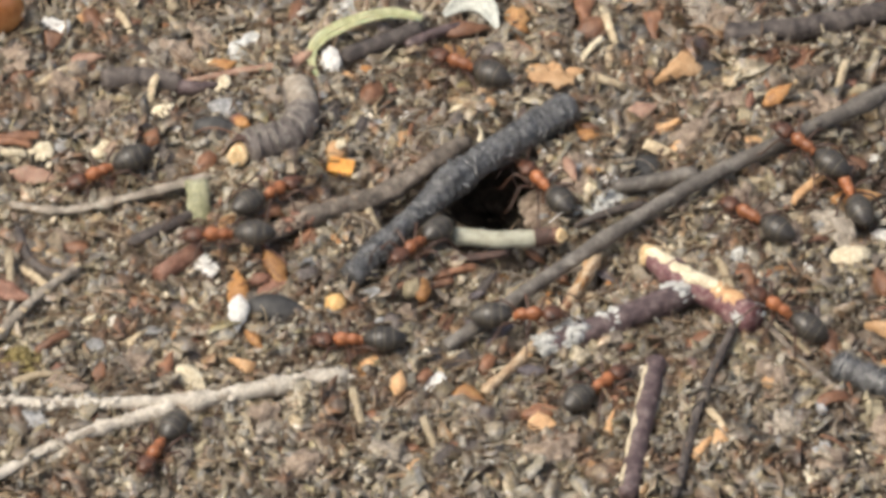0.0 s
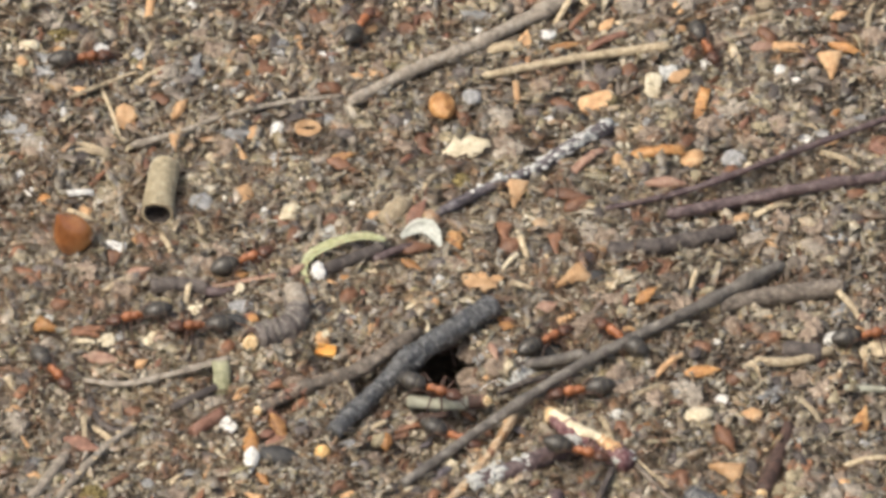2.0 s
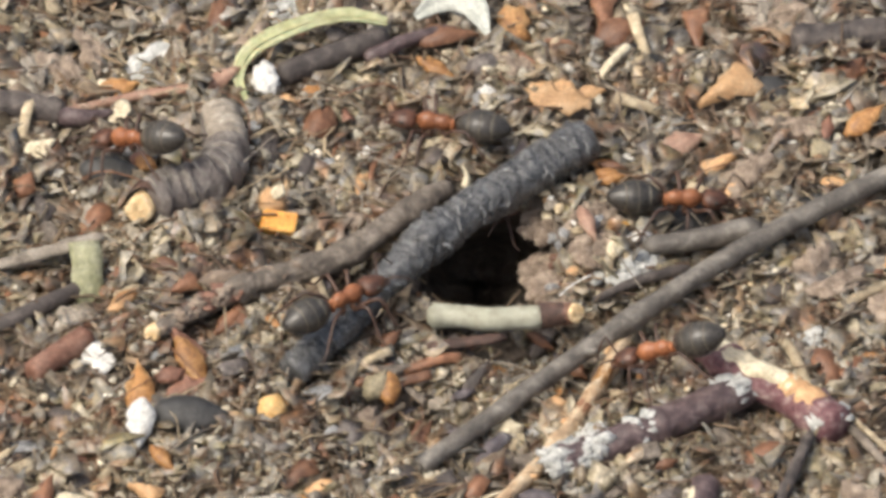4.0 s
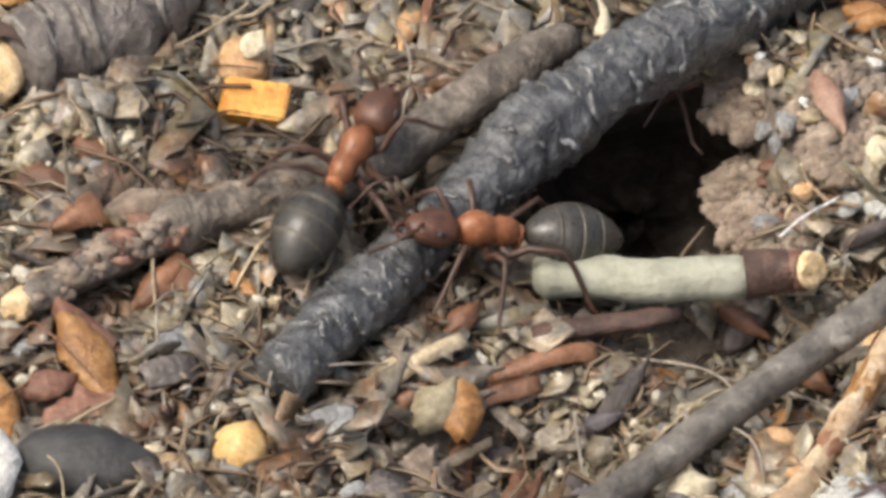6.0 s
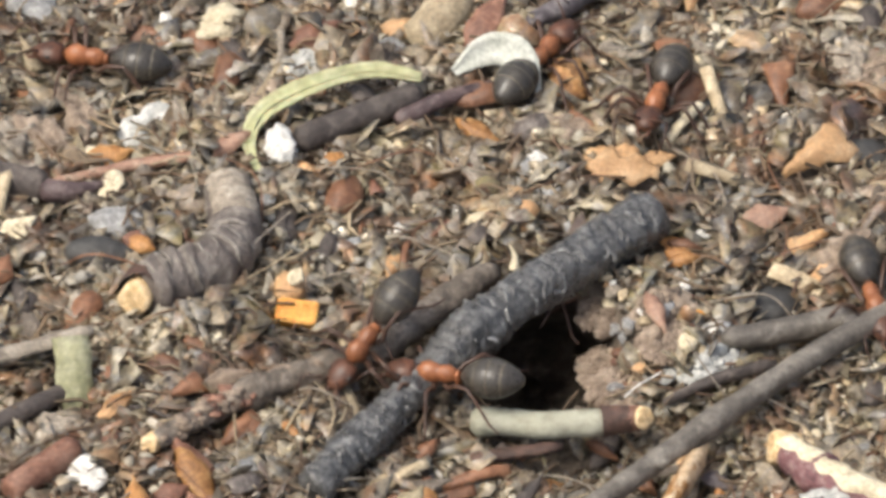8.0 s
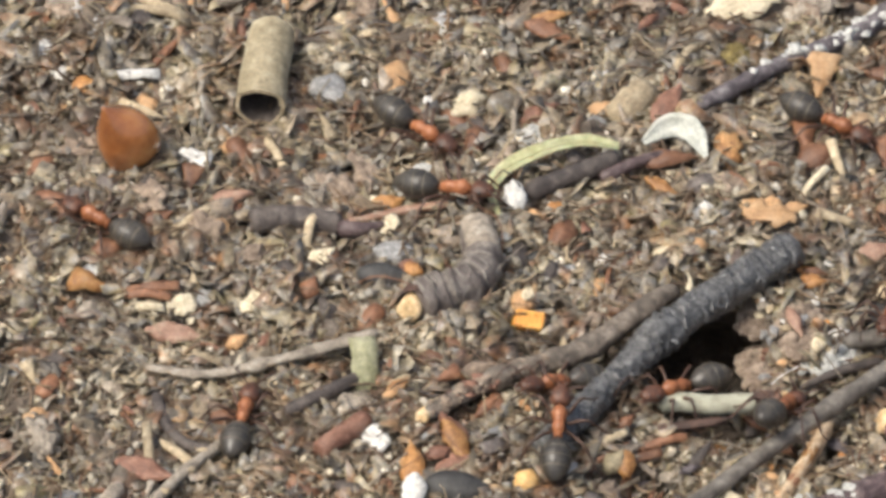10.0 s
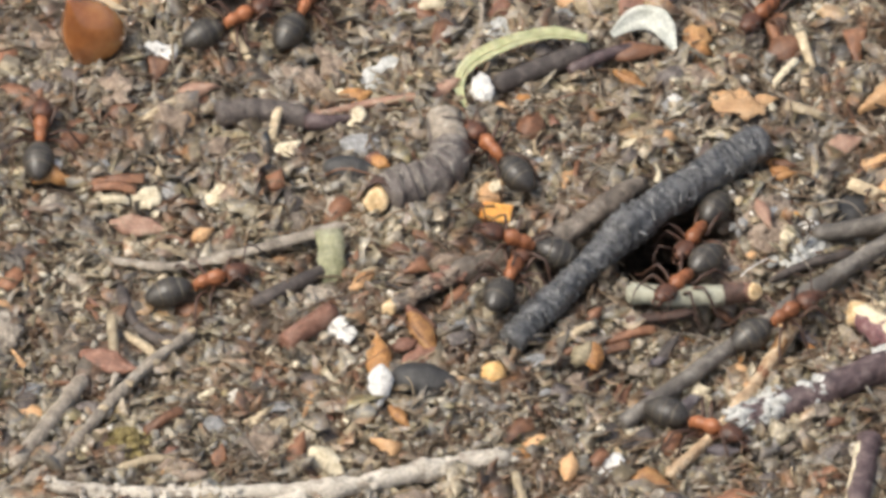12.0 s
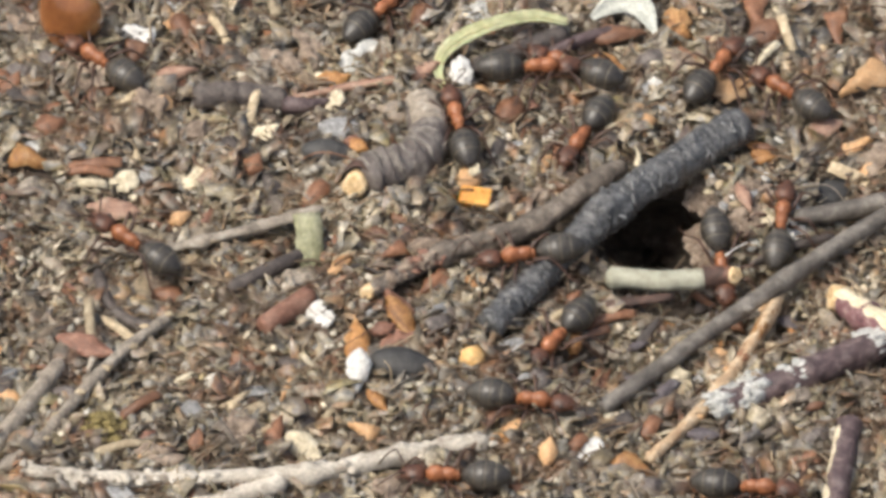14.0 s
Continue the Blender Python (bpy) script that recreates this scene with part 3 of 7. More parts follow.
v, f = sweep(core_line, lambda q: 0.56, 18, 4.0, 0.16)
put("torn_core", v, f, MAT["rust"], pale_twig[0], "red-brown torn bark round the cut")
cut_face(pale_twig[0], core_line, 1.0, -1, lean=(0.35, -1.3, 0.9), push=0.12)
long_twig = twig("long_twig", [(0.31, -20.13, 0.61), (9.75, -11.03, 1.21), (17.78, -3.95, 1.56), (27.31, 2.70, 1.80), (36.72, 10.32, 1.23)], 1.0, 1.22, "grey", "long straight grey-brown twig crossing the litter", rugged=0.08, knots=4, seed=7.0)
tan_twig = twig("tan_twig", [(2.85, -24.82, 0.65), (6.12, -20.12, 0.44), (8.86, -15.27, 0.71), (10.91, -10.09, 0.54)], 0.75, 0.79, "tantwig", "slender knobbly tan twig with orange bark on its upper part", rugged=0.3, knots=11, seed=11.0)
pink_twig = twig("pink_twig", [(14.39, -11.53, 1.33), (16.91, -14.34, 1.54), (19.29, -15.50, 1.00), (21.64, -18.04, 1.09)], 1.61, 2.42, "pink", "short red-purple twig with peeling cream bark and a cut end", rugged=0.16, knots=3, seed=13.0)
lichen_twig = twig("lichen_twig", [(6.82, -20.27, 0.61), (12.18, -18.06, 1.29), (17.11, -14.82, 1.17)], 1.77, 1.90, "purple", "purple-brown twig crusted with white lichen", rugged=0.14, knots=2, seed=15.0)
upright_twig = twig("upright_twig", [(12.65, -35.73, 1.13), (13.66, -28.95, 1.15), (14.75, -22.01, 1.31)], 1.43, 1.51, "purple", "purple-brown twig with a pale yellow streak", rugged=0.14, seed=17.0)
dark_twig = twig("dark_twig", [(15.93, -35.47, 0.92), (17.75, -26.07, 1.17), (20.17, -18.22, 1.13)], 0.71, 0.64, "dark", "dark brown bent twig half sunk in litter", rugged=0.2, seed=19.0)
bleached_twig = twig("bleached_twig", [(-33.71, -26.45, 1.45), (-29.08, -26.81, 1.07), (-22.48, -26.79, 1.14), (-16.54, -26.34, 1.08), (-11.92, -24.95, 1.14), (-6.37, -23.58, 1.04)], 0.88, 1.02, "white", "long bleached white twig with peeling bark", rugged=0.3, knots=16, seed=21.0)
bleached_branch = twig("bleached_branch", [(-30.89, -33.93, 0.56), (-26.35, -30.75, 0.91), (-22.92, -28.89, 0.97), (-18.31, -26.95, 0.96)], 0.75, 0.98, "white", "bleached grey-white branch touching the white twig", rugged=0.28, knots=7, seed=23.0)
forked_twig = twig("forked_twig", [(-36.34, -27.19, 0.88), (-33.12, -23.83, 0.91), (-30.57, -19.22, 0.71), (-27.98, -15.34, 0.77), (-25.20, -11.95, 0.58)], 0.81, 0.61, "drift", "knotty grey-brown twig with small side buds", rugged=0.16, knots=14, seed=25.0)
side_twig = twig("side_twig", [(-35.76, -24.29, 0.89), (-33.22, -19.52, 0.90), (-31.70, -16.45, 0.88)], 0.95, 1.02, "drift", "grey twig lying beside the knotty one", knots=6, rugged=0.12, seed=27.0)
ridged_twig = twig("ridged_twig", [(-14.09, -1.12, 1.57), (-12.34, -0.11, 1.55), (-10.62, 1.00, 1.51), (-9.96, 3.00, 1.34), (-10.55, 6.61, 1.06)], 2.62, 1.99, "knob", "stubby ridged grey twig with an orange-rimmed cut end", ridge=0.2, pitch=0.95, rugged=0.1, wander=0.5, sides=26, seed=29.0, bulge=0.12)
under_twig = twig("under_twig", [(-7.28, 9.25, 1.35), (-4.32, 10.91, 1.40), (-1.62, 12.31, 1.52)], 1.32, 1.27, "dark", "dark grey twig under the curled leaf", rugged=0.12, seed=31.0)
purple_arch = twig("purple_arch", [(-2.78, 10.74, 1.20), (-0.46, 11.96, 1.48), (1.86, 12.94, 1.46)], 0.91, 0.61, "purple", "short purple-brown twig arching by the silvery leaf", rugged=0.12, seed=33.0)
frosted_twig = twig("frosted_twig", [(3.26, 17.32, 1.28), (8.40, 21.38, 1.17), (12.80, 24.10, 1.10), (16.65, 27.14, 1.56), (20.43, 30.61, 1.21)], 0.87, 1.41, "plum", "dark twig frosted with white lichen", rugged=0.2, knots=5, seed=35.0)
node_twig = twig("node_twig", [(-5.37, 34.10, 0.76), (1.24, 39.07, 0.96), (6.78, 42.35, 1.04), (11.23, 45.81, 0.98), (17.37, 50.38, 1.07)], 1.08, 1.51, "drift", "long light brown stem with small nodes", rugged=0.1, knots=9, seed=37.0)
thin_twig = twig("thin_twig", [(-26.51, 28.00, 0.55), (-21.85, 29.42, 0.99), (-17.48, 31.86, 1.04), (-11.99, 33.92, 0.92), (-5.93, 35.37, 0.67)], 0.76, 0.43, "drift", "thin grey stem tapering to a reddish tip", rugged=0.1, knots=2, seed=39.0)
straw_twig = twig("straw_twig", [(7.77, 37.78, 1.14), (16.75, 40.60, 0.96), (26.20, 42.59, 0.99)], 0.81, 0.92, "straw", "straight straw-coloured twig on the litter", rugged=0.08, seed=41.0)
purple_twig = twig("purple_twig", [(19.60, 18.37, 1.08), (27.57, 21.13, 1.04), (37.52, 26.08, 1.41), (49.77, 32.54, 1.58)], 0.55, 0.62, "purple", "long purple-brown twig on the litter", rugged=0.1, knots=8, seed=43.0)
plum_twig = twig("plum_twig", [(25.61, 17.79, 0.87), (33.03, 19.82, 0.96), (40.71, 21.52, 1.43), (49.53, 23.42, 1.43)], 1.14, 1.08, "purple", "thick plum-brown stem under a thinner one", rugged=0.1, knots=7, seed=45.0)
stub_log = twig("stub_log", [(30.34, 4.85, 0.52), (35.52, 6.39, 0.59), (42.62, 7.99, 0.39)], 1.95, 1.84, "brown", "stout brown stub with an orange end", rugged=0.14, seed=47.0)
thin_straw = twig("thin_straw", [(-32.56, 35.23, 0.49), (-29.18, 37.41, 0.34), (-26.01, 39.25, 0.35)], 0.54, 0.43, "straw", "thin straw-coloured stalk on litter", rugged=0.08, seed=49.0)
pale_needle = twig("pale_needle", [(-29.38, 36.16, 0.41), (-28.42, 32.80, 0.57), (-27.60, 29.71, 0.21)], 0.43, 0.32, "straw", "pale dry needle across the litter", rugged=0.05, seed=51.0)
lumpy_stub = twig("lumpy_stub", [(-24.28, 7.29, 0.70), (-21.46, 7.42, 0.85), (-18.55, 6.84, 0.78)], 1.76, 1.52, "dark", "lumpy dark grey stub of a twig", ridge=0.1, pitch=0.9, rugged=0.14, seed=53.0)
purple_tip = twig("purple_tip", [(-18.84, 6.34, 0.98), (-17.47, 6.29, 1.02), (-15.79, 7.07, 0.72)], 1.22, 0.36, "purple", "purple pointed bud end beside the stub", rugged=0.1, seed=55.0)
pinkish_twig = twig("pinkish_twig", [(-18.52, 7.05, 0.78), (-14.77, 8.36, 0.68), (-11.51, 8.54, 1.16)], 0.48, 0.54, "salmon", "thin pinkish-brown twig in the litter", rugged=0.08, seed=57.0)
bark_strip = twig("bark_strip", [(-30.40, -5.74, 0.62), (-26.50, -6.58, 0.83), (-21.45, -5.37, 1.20), (-16.33, -3.24, 1.21)], 0.6, 0.8, "drift", "flat weathered light brown strip of bark on soil", rugged=0.2, flat=0.6, knots=6, seed=59.0)
rust_stub = twig("rust_stub", [(-19.91, -13.85, 1.13), (-16.9, -10.85, 1.25)], 1.35, 1.3, "rust", "short rust-brown cylinder of twig", rugged=0.08, seed=61.0)
slate_twig = twig("slate_twig", [(-21.88, -9.76, 0.58), (-19.71, -8.28, 0.69), (-17.37, -6.51, 0.55)], 0.95, 0.88, "dark", "short slate-grey twig in the litter", rugged=0.12, seed=63.0)
bent_twig = twig("bent_twig", [(-29.74, -7.98, 0.42), (-28.73, -11.49, 0.43), (-26.19, -13.29, 0.35)], 0.81, 0.75, "dark", "dark bent twig half buried in crumbs", rugged=0.12, seed=65.0)
stone_twig = twig("stone_twig", [(11.80, -4.00, 1.14), (14.53, -3.14, 0.82), (17.94, -2.31, 0.90)], 1.02, 1.43, "grey", "blue-grey weathered twig by the pale tuft", rugged=0.14, seed=67.0)
black_root = twig("black_root", [(9.13, -7.23, 0.29), (11.60, -5.93, 0.48), (14.18, -4.78, 0.29)], 0.47, 0.73, "dark", "thin black root beside the cut twig", rugged=0.2, seed=69.0)
dusky_log = twig("dusky_log", [(19.82, 12.31, 0.96), (25.55, 13.21, 1.05), (32.15, 15.82, 0.64)], 1.84, 1.52, "dark", "dusky rough stub lying on the litter", ridge=0.08, pitch=1.0, rugged=0.14, seed=71.0)
cone_stub = twig("cone_stub", [(26.98, -21.70, 0.69), (30.67, -23.80, 0.56), (35.06, -25.79, 0.53)], 2.3, 1.7, "char", "silvery dark grey ridged stub like a small cone", ridge=0.2, pitch=0.9, rugged=0.14, seed=73.0)
edge_twig = twig("edge_twig", [(34.21, -21.49, 0.66), (35.47, -16.95, 0.29), (36.99, -11.47, 0.36)], 1.75, 1.4, "umberbark", "brown twig with an orange cut end", rugged=0.12, seed=75.0)
root_thread = twig("root_thread", [(21.96, -17.05, 0.79), (24.86, -21.62, 0.80), (27.49, -24.85, 0.89)], 0.54, 0.43, "brown", "thin brown rootlet in the litter", rugged=0.1, seed=77.0)
mossy_log = twig("mossy_log", [(33.68, -3.47, 1.25), (37.46, -3.43, 1.07), (41.29, -1.38, 0.81)], 0.87, 0.97, "straw", "pale weathered stalk in the litter", rugged=0.14, seed=79.0)
dark_stub = twig("dark_stub", [(36.41, -1.80, 1.19), (40.20, -2.07, 0.71)], 1.84, 2.16, "dark", "dark rounded stub in the litter", rugged=0.14, seed=81.0)
thin_stalk = twig("thin_stalk", [(21.82, -16.35, 1.05), (23.34, -18.41, 1.01), (25.41, -20.93, 0.87)], 0.36, 0.28, "straw", "thin dry stalk beside the peeling twig", rugged=0.1, seed=85.0)
bone_stalk = twig("bone_stalk", [(42.23, -7.22, 1.20), (46.46, -6.88, 0.60)], 0.76, 0.65, "pale", "pale grey stalk in the litter", rugged=0.1, seed=83.0)
cut_face(brown_twig[0], brown_twig[1], 0.85, 0, lean=(0.2, -0.5, 0.3), push=0.15)
cut_face(pink_twig[0], pink_twig[1], 1.45, 0, lean=(-0.1, -0.8, 0.3), push=0.35)
cut_face(ridged_twig[0], ridged_twig[1], 1.5, 0, lean=(0.3, -1.4, 0.6), push=0.75)
cut_face(stub_log[0], stub_log[1], 1.3, 0, lean=(0, -0.9, 0.4), push=0.3)
cut_face(long_twig[0], long_twig[1], 1.0, 0, "grey", label="weathered grey end of the twig")
cut_face(edge_twig[0], edge_twig[1], 1.1, 0, lean=(0, -0.5, 0.4), push=0.2)
cut_face(upright_twig[0], upright_twig[1], 1.0, -1, lean=(0, -0.4, 0.6))

rim = sweep([ridged_twig[1][0] + Vector((-0.25, -0.75, 0.33)) * k for k in (-0.6, 0.2, 0.72)], lambda q: 1.2 - 0.12 * q, 20, 1.0, 0.1, caps=False)
put("bark_rim", *rim, MAT["umberbark"], ridged_twig[0], "rust-brown ring of bark round the cut")
x, y, z = (2.57, -0.15, 2.40)
put("thorn", *sweep(spline([(x - 0.05, y - 0.2, z - 0.3), (x, y, z + 0.3), (x - 0.25, y + 0.3, z + 0.75)], 0.1), lambda q: 0.24 * (1 - q) + 0.02, 8, 2.0, 0.1), MAT["cream"], charred_stick[0], "pale splinter standing on the bark")


def wrinkles(owner, line, count, seed, mat, label, arc=(0.5, 1.5), thick=(0.05, 0.1), slant=0.5, upto=0.97):
    """Raised wrinkles of bark, each an arc part of the way round a stick."""
    r = random.Random(seed)
    radius, relief = BARK[owner.name]
    runs = [0.0]
    for a, b in zip(line, line[1:]):
        runs.append(runs[-1] + (b - a).length)
    for i in range(count):
        at = (i + r.uniform(0.1, 0.9)) / count * upto
        a0, span, th, tilt = r.uniform(-0.5, 1.7), r.uniform(*arc), r.uniform(*thick), r.uniform(-slant, slant)
        path = []
        for k in range(13):
            q = k / 12
            a = a0 + span * q
            j = at * (len(line) - 1) + (tilt * (q - 0.5) + 0.22 * noise.noise((q * 3, i * 1.7, seed))) / (runs[-1] / (len(line) - 1))
            j = min(max(int(j), 1), len(line) - 2)
            d = (line[j + 1] - line[j - 1]).normalized()
            side = d.cross(Vector((0, 0, 1))).normalized()
            r0 = radius(j / (len(line) - 1))
            path.append(line[j] + (side * math.cos(a) + side.cross(d) * math.sin(a)) * r0 * relief(a, runs[j], r0) * 0.99)
        v, f = sweep(path, lambda q: th * (0.25 + 0.75 * math.sin(math.pi * min(max(q, 0.02), 0.98))), 6, i * 0.3, 0.25)
        put("wrinkle", v, f, MAT[mat], owner, label)


wrinkles(charred_stick[0], charred_stick[1], 50, 4, "lit_crest", "wrinkle of the bark, paler grey for its highlight", (0.4, 1.2), (0.07, 0.13))
wrinkles(ridged_twig[0], ridged_twig[1], 15, 6, "lit_ring", "raised ring of the bark, paler for its highlight", (1.4, 2.4), (0.1, 0.19), 0.12)
wrinkles(cone_stub[0], cone_stub[1], 13, 9, "lit_crest", "silvery ridge of the bark", (0.9, 1.9), (0.1, 0.17), 0.15)


def crust(owner, line, spots, radius, mat="lichen", big=1.0, label="white crumbly lichen crust", name="lichen"):
    """Crumbly crust on a stick: grains sunk in its upper side."""
    verts, faces = [], []
    r = random.Random(8)
    for at, width, count in spots:
        for i in range(count):
            k = min(max(at + r.gauss(0, width), 0), 1) * (len(line) - 1)
            p = line[int(k)]
            a = r.uniform(0.1, 2.6)
            d = (line[min(int(k) + 1, len(line) - 1)] - line[max(int(k) - 1, 0)]).normalized()
            side = d.cross(Vector((0, 0, 1))).normalized()
            c = p + (side * math.cos(a) + side.cross(d) * math.sin(a)) * radius
            s = r.uniform(0.1, 0.34) * big
            v, f = ball(s * r.uniform(0.9, 1.6), s, s * r.uniform(0.5, 0.9), i, 0.7, 0.7, 1)
            o = len(verts)
            verts += [(q[0] + c.x, q[1] + c.y, q[2] + c.z) for q in v]
            faces += [tuple(j + o for j in q) for q in f]
    put(name, verts, faces, MAT[mat], owner, label, kind="stuff")


crust(lichen_twig[0], lichen_twig[1], [(0.06, 0.05, 60), (0.22, 0.04, 26), (0.45, 0.03, 12), (0.95, 0.04, 44)], 0.76, big=1.35)
crust(brown_twig[0], brown_twig[1], [(0.26, 0.05, 70), (0.12, 0.04, 26), (0.45, 0.05, 16)], 0.5, "clod", 0.9, "crumbs of warm brown soil stuck to the bark", "soil_crust")
crust(brown_twig[0], brown_twig[1], [(0.3, 0.04, 22), (0.2, 0.05, 14)], 0.52, "rust", 1.0, "rust-coloured torn flecks of bark", "torn_bark")
crust(frosted_twig[0], frosted_twig[1], [(0.82, 0.12, 100), (0.5, 0.12, 24)], 0.5, big=1.3)
crust(pink_twig[0], pink_twig[1], [(0.93, 0.05, 30)], 0.78, "lichen", 1.5)

crust(bleached_twig[0], bleached_twig[1], [(0.3, 0.2, 30), (0.8, 0.15, 20)], 0.5, "white")



def ribbon(name, points, widths, mat, label, category, cup=0.14, face=(0, -0.35, 0.9)):
    """A narrow leaf along points: a curved, cupped blade with thickness and a midrib."""
    line = spline(points, 0.22)
    n, face = len(line), Vector(face).normalized()
    verts, faces = [], []
    for s in (1, -1):
        for i, p in enumerate(line):
            t = i / (n - 1)
            k = t * (len(widths) - 1)
            w = widths[int(k)] + (widths[min(int(k) + 1, len(widths) - 1)] - widths[int(k)]) * (k - int(k))
            d = (line[min(i + 1, n - 1)] - line[max(i - 1, 0)]).normalized()
            side = d.cross(face).normalized()
            out = side.cross(d)
            for j in range(5):
                q = j / 2 - 1
                w2 = w * (1 + 0.12 * noise.noise((i * 0.4, j, 3.0)))
                verts.append(p + side * q * w2 / 2 + out * (cup * w * (q * q - 0.4) - (0.05 if j == 2 else 0) + s * 0.06))
    o = n * 5
    for i in range(n - 1):
        for j in range(4):
            a = i * 5 + j
            faces += [(a, a + 1, a + 6, a + 5), (a + o, a + 5 + o, a + 6 + o, a + 1 + o)]
        faces += [(i * 5, i * 5 + 5, i * 5 + 5 + o, i * 5 + o), (i * 5 + 4, i * 5 + 4 + o, i * 5 + 9 + o, i * 5 + 9)]
    return put(name, verts, faces, MAT[mat], label=label, category=category)


curled_leaf = ribbon("curled_leaf", [(-8.81, 7.14, 0.90), (-9.45, 9.09, 1.50), (-8.69, 10.54, 2.10), (-6.38, 12.01, 2.40), (-3.81, 13.01, 2.30), (-1.62, 13.05, 1.80)], (0.2, 0.6, 0.95, 1.0, 0.85, 0.8, 0.5), "leaf", "curled narrow yellow-green leaf arching over the litter", "leaf")
put("midrib", *sweep(spline([(-9.45, 9.0, 1.55), (-8.69, 10.45, 2.16), (-6.38, 11.92, 2.46), (-3.81, 12.92, 2.36), (-1.62, 12.98, 1.86)], 0.3), lambda q: 0.05 - 0.03 * q, 6, 1.0, 0.1), MAT["leaf"], curled_leaf)
ribbon("silvery_leaf", [(-0.12, 13.66, 1.6), (1.43, 14.29, 2.4), (2.81, 13.91, 2.4), (3.84, 12.34, 1.3)], (0.4, 1.3, 1.6, 1.3, 0.1), "petal", "pale silvery folded leaf beside the curled one", "leaf", 0.12, (0.1, -0.8, 0.6))
ribbon("dry_stalk", [(-9.74, 11.25, 0.80), (-8.97, 12.74, 1.20), (-8.08, 14.46, 1.50)], (0.12, 0.2, 0.2, 0.12), "straw", "thin dry stalk beside the curled leaf", "stalk")



def rolled_tube(a, b, d):
    """A dead leaf rolled into a tube: an outer and an inner wall with a ragged mouth."""
    line = spline([a, ((a[0] + b[0]) / 2, (a[1] + b[1]) / 2, (a[2] + b[2]) / 2 + 0.1), b], 0.3)
    n, sides = len(line), 24
    d_ = (Vector(b) - Vector(a)).normalized()
    side = d_.cross(Vector((0, 0, 1))).normalized()
    lift = side.cross(d_)
    verts, faces = [], []
    for inner in (0, 1):
        for i, p in enumerate(line):
            for k in range(sides):
                t = 2 * math.pi * k / sides
                r = d / 2 * (1 - 0.16 * inner) * (1 + 0.05 * noise.noise((math.cos(t) * 2, math.sin(t) * 2, i * 0.15)) - 0.06 * i / n)
                slide = 0.35 * noise.noise((math.cos(t) * 1.5, math.sin(t) * 1.5, 7.0)) if i == 0 else 0.0
                verts.append(p + (side * math.cos(t) + lift * math.sin(t)) * r + d_ * slide)
    o = n * sides
    outer = [(i * sides + k, i * sides + (k + 1) % sides, i * sides + sides + (k + 1) % sides, i * sides + sides + k) for i in range(n - 1) for k in range(sides)]
    tube = put("rolled_leaf", verts[:o], outer, MAT["olive"], label="dead olive-brown leaf rolled into an open tube", category="leaf")
    # the shade inside the tube is put into this wall's dark colour
    put("inner_wall", verts[o:], [f[::-1] for f in outer], MAT["dark"], tube, "inside of the rolled leaf, coloured dark for its shade")
    rim = [(k, k + sides, (k + 1) % sides + sides, (k + 1) % sides) for k in range(sides)]
    put("torn_rim", verts[:sides] + verts[o:o + sides], rim, MAT["straw"], tube, "pale torn rim of the mouth")
    put("folded_end", verts[o - sides:o], [tuple(range(sides))], MAT["olive"], tube)
    return tube


rolled_tube((-23.71, 16.83, 1.70), (-23.06, 23.65, 1.70), 3.1)
CLEAR.extend([(-23.76, 17.91, 1.6), (-23.50, 21.85, 1.8)])



def thread(points, r, mat, label):
    return put("thread", *sweep(spline(points, 0.2), lambda q: r, 6, 1.0, 0.1), MAT[mat], label=label, category="thread", group="pale threads")


thread([(7.38, -7.57, 0.90), (8.01, -7.19, 1.30), (9.05, -6.26, 1.20)], 0.05, "chalk", "thin white thread curling from the pale tuft")
thread([(7.58, -13.47, 0.60), (7.96, -13.22, 1.00), (8.03, -12.31, 0.90)], 0.05, "straw", "thin pale thread by the long twig")
thread([(-6.42, -9.65, 0.80), (-5.28, -9.37, 1.20), (-4.96, -8.52, 1.30)], 0.06, "straw", "thin dry thread beside the charred stick")
strands = random.Random(31)
for x, y in [(strands.uniform(-16, 16), strands.uniform(-18, 8)) for _ in range(46)]:
    if math.hypot(x - PIT[0], y - PIT[1]) < 7.0:
        continue
    a, L, up = strands.uniform(0, 6.3), strands.uniform(1.2, 3.2), strands.uniform(0.3, 1.3)
    dx, dy, z = L * math.cos(a), L * math.sin(a), max(ground_height(x, y), -1.5)
    ends = [max(ground_height(x + k * dx, y + k * dy), -1.5) + 0.5 for k in (-1, 1)]
    thread([(x - dx, y - dy, ends[0]), (x - 0.3 * dx + 0.2 * dy, y - 0.3 * dy - 0.2 * dx, z + 0.7 + up), (x + dx, y + dy, ends[1])], strands.uniform(0.03, 0.055), strands.choice(("drift", "straw", "drift", "umber")), "fine dry plant strand lying loosely over the litter")



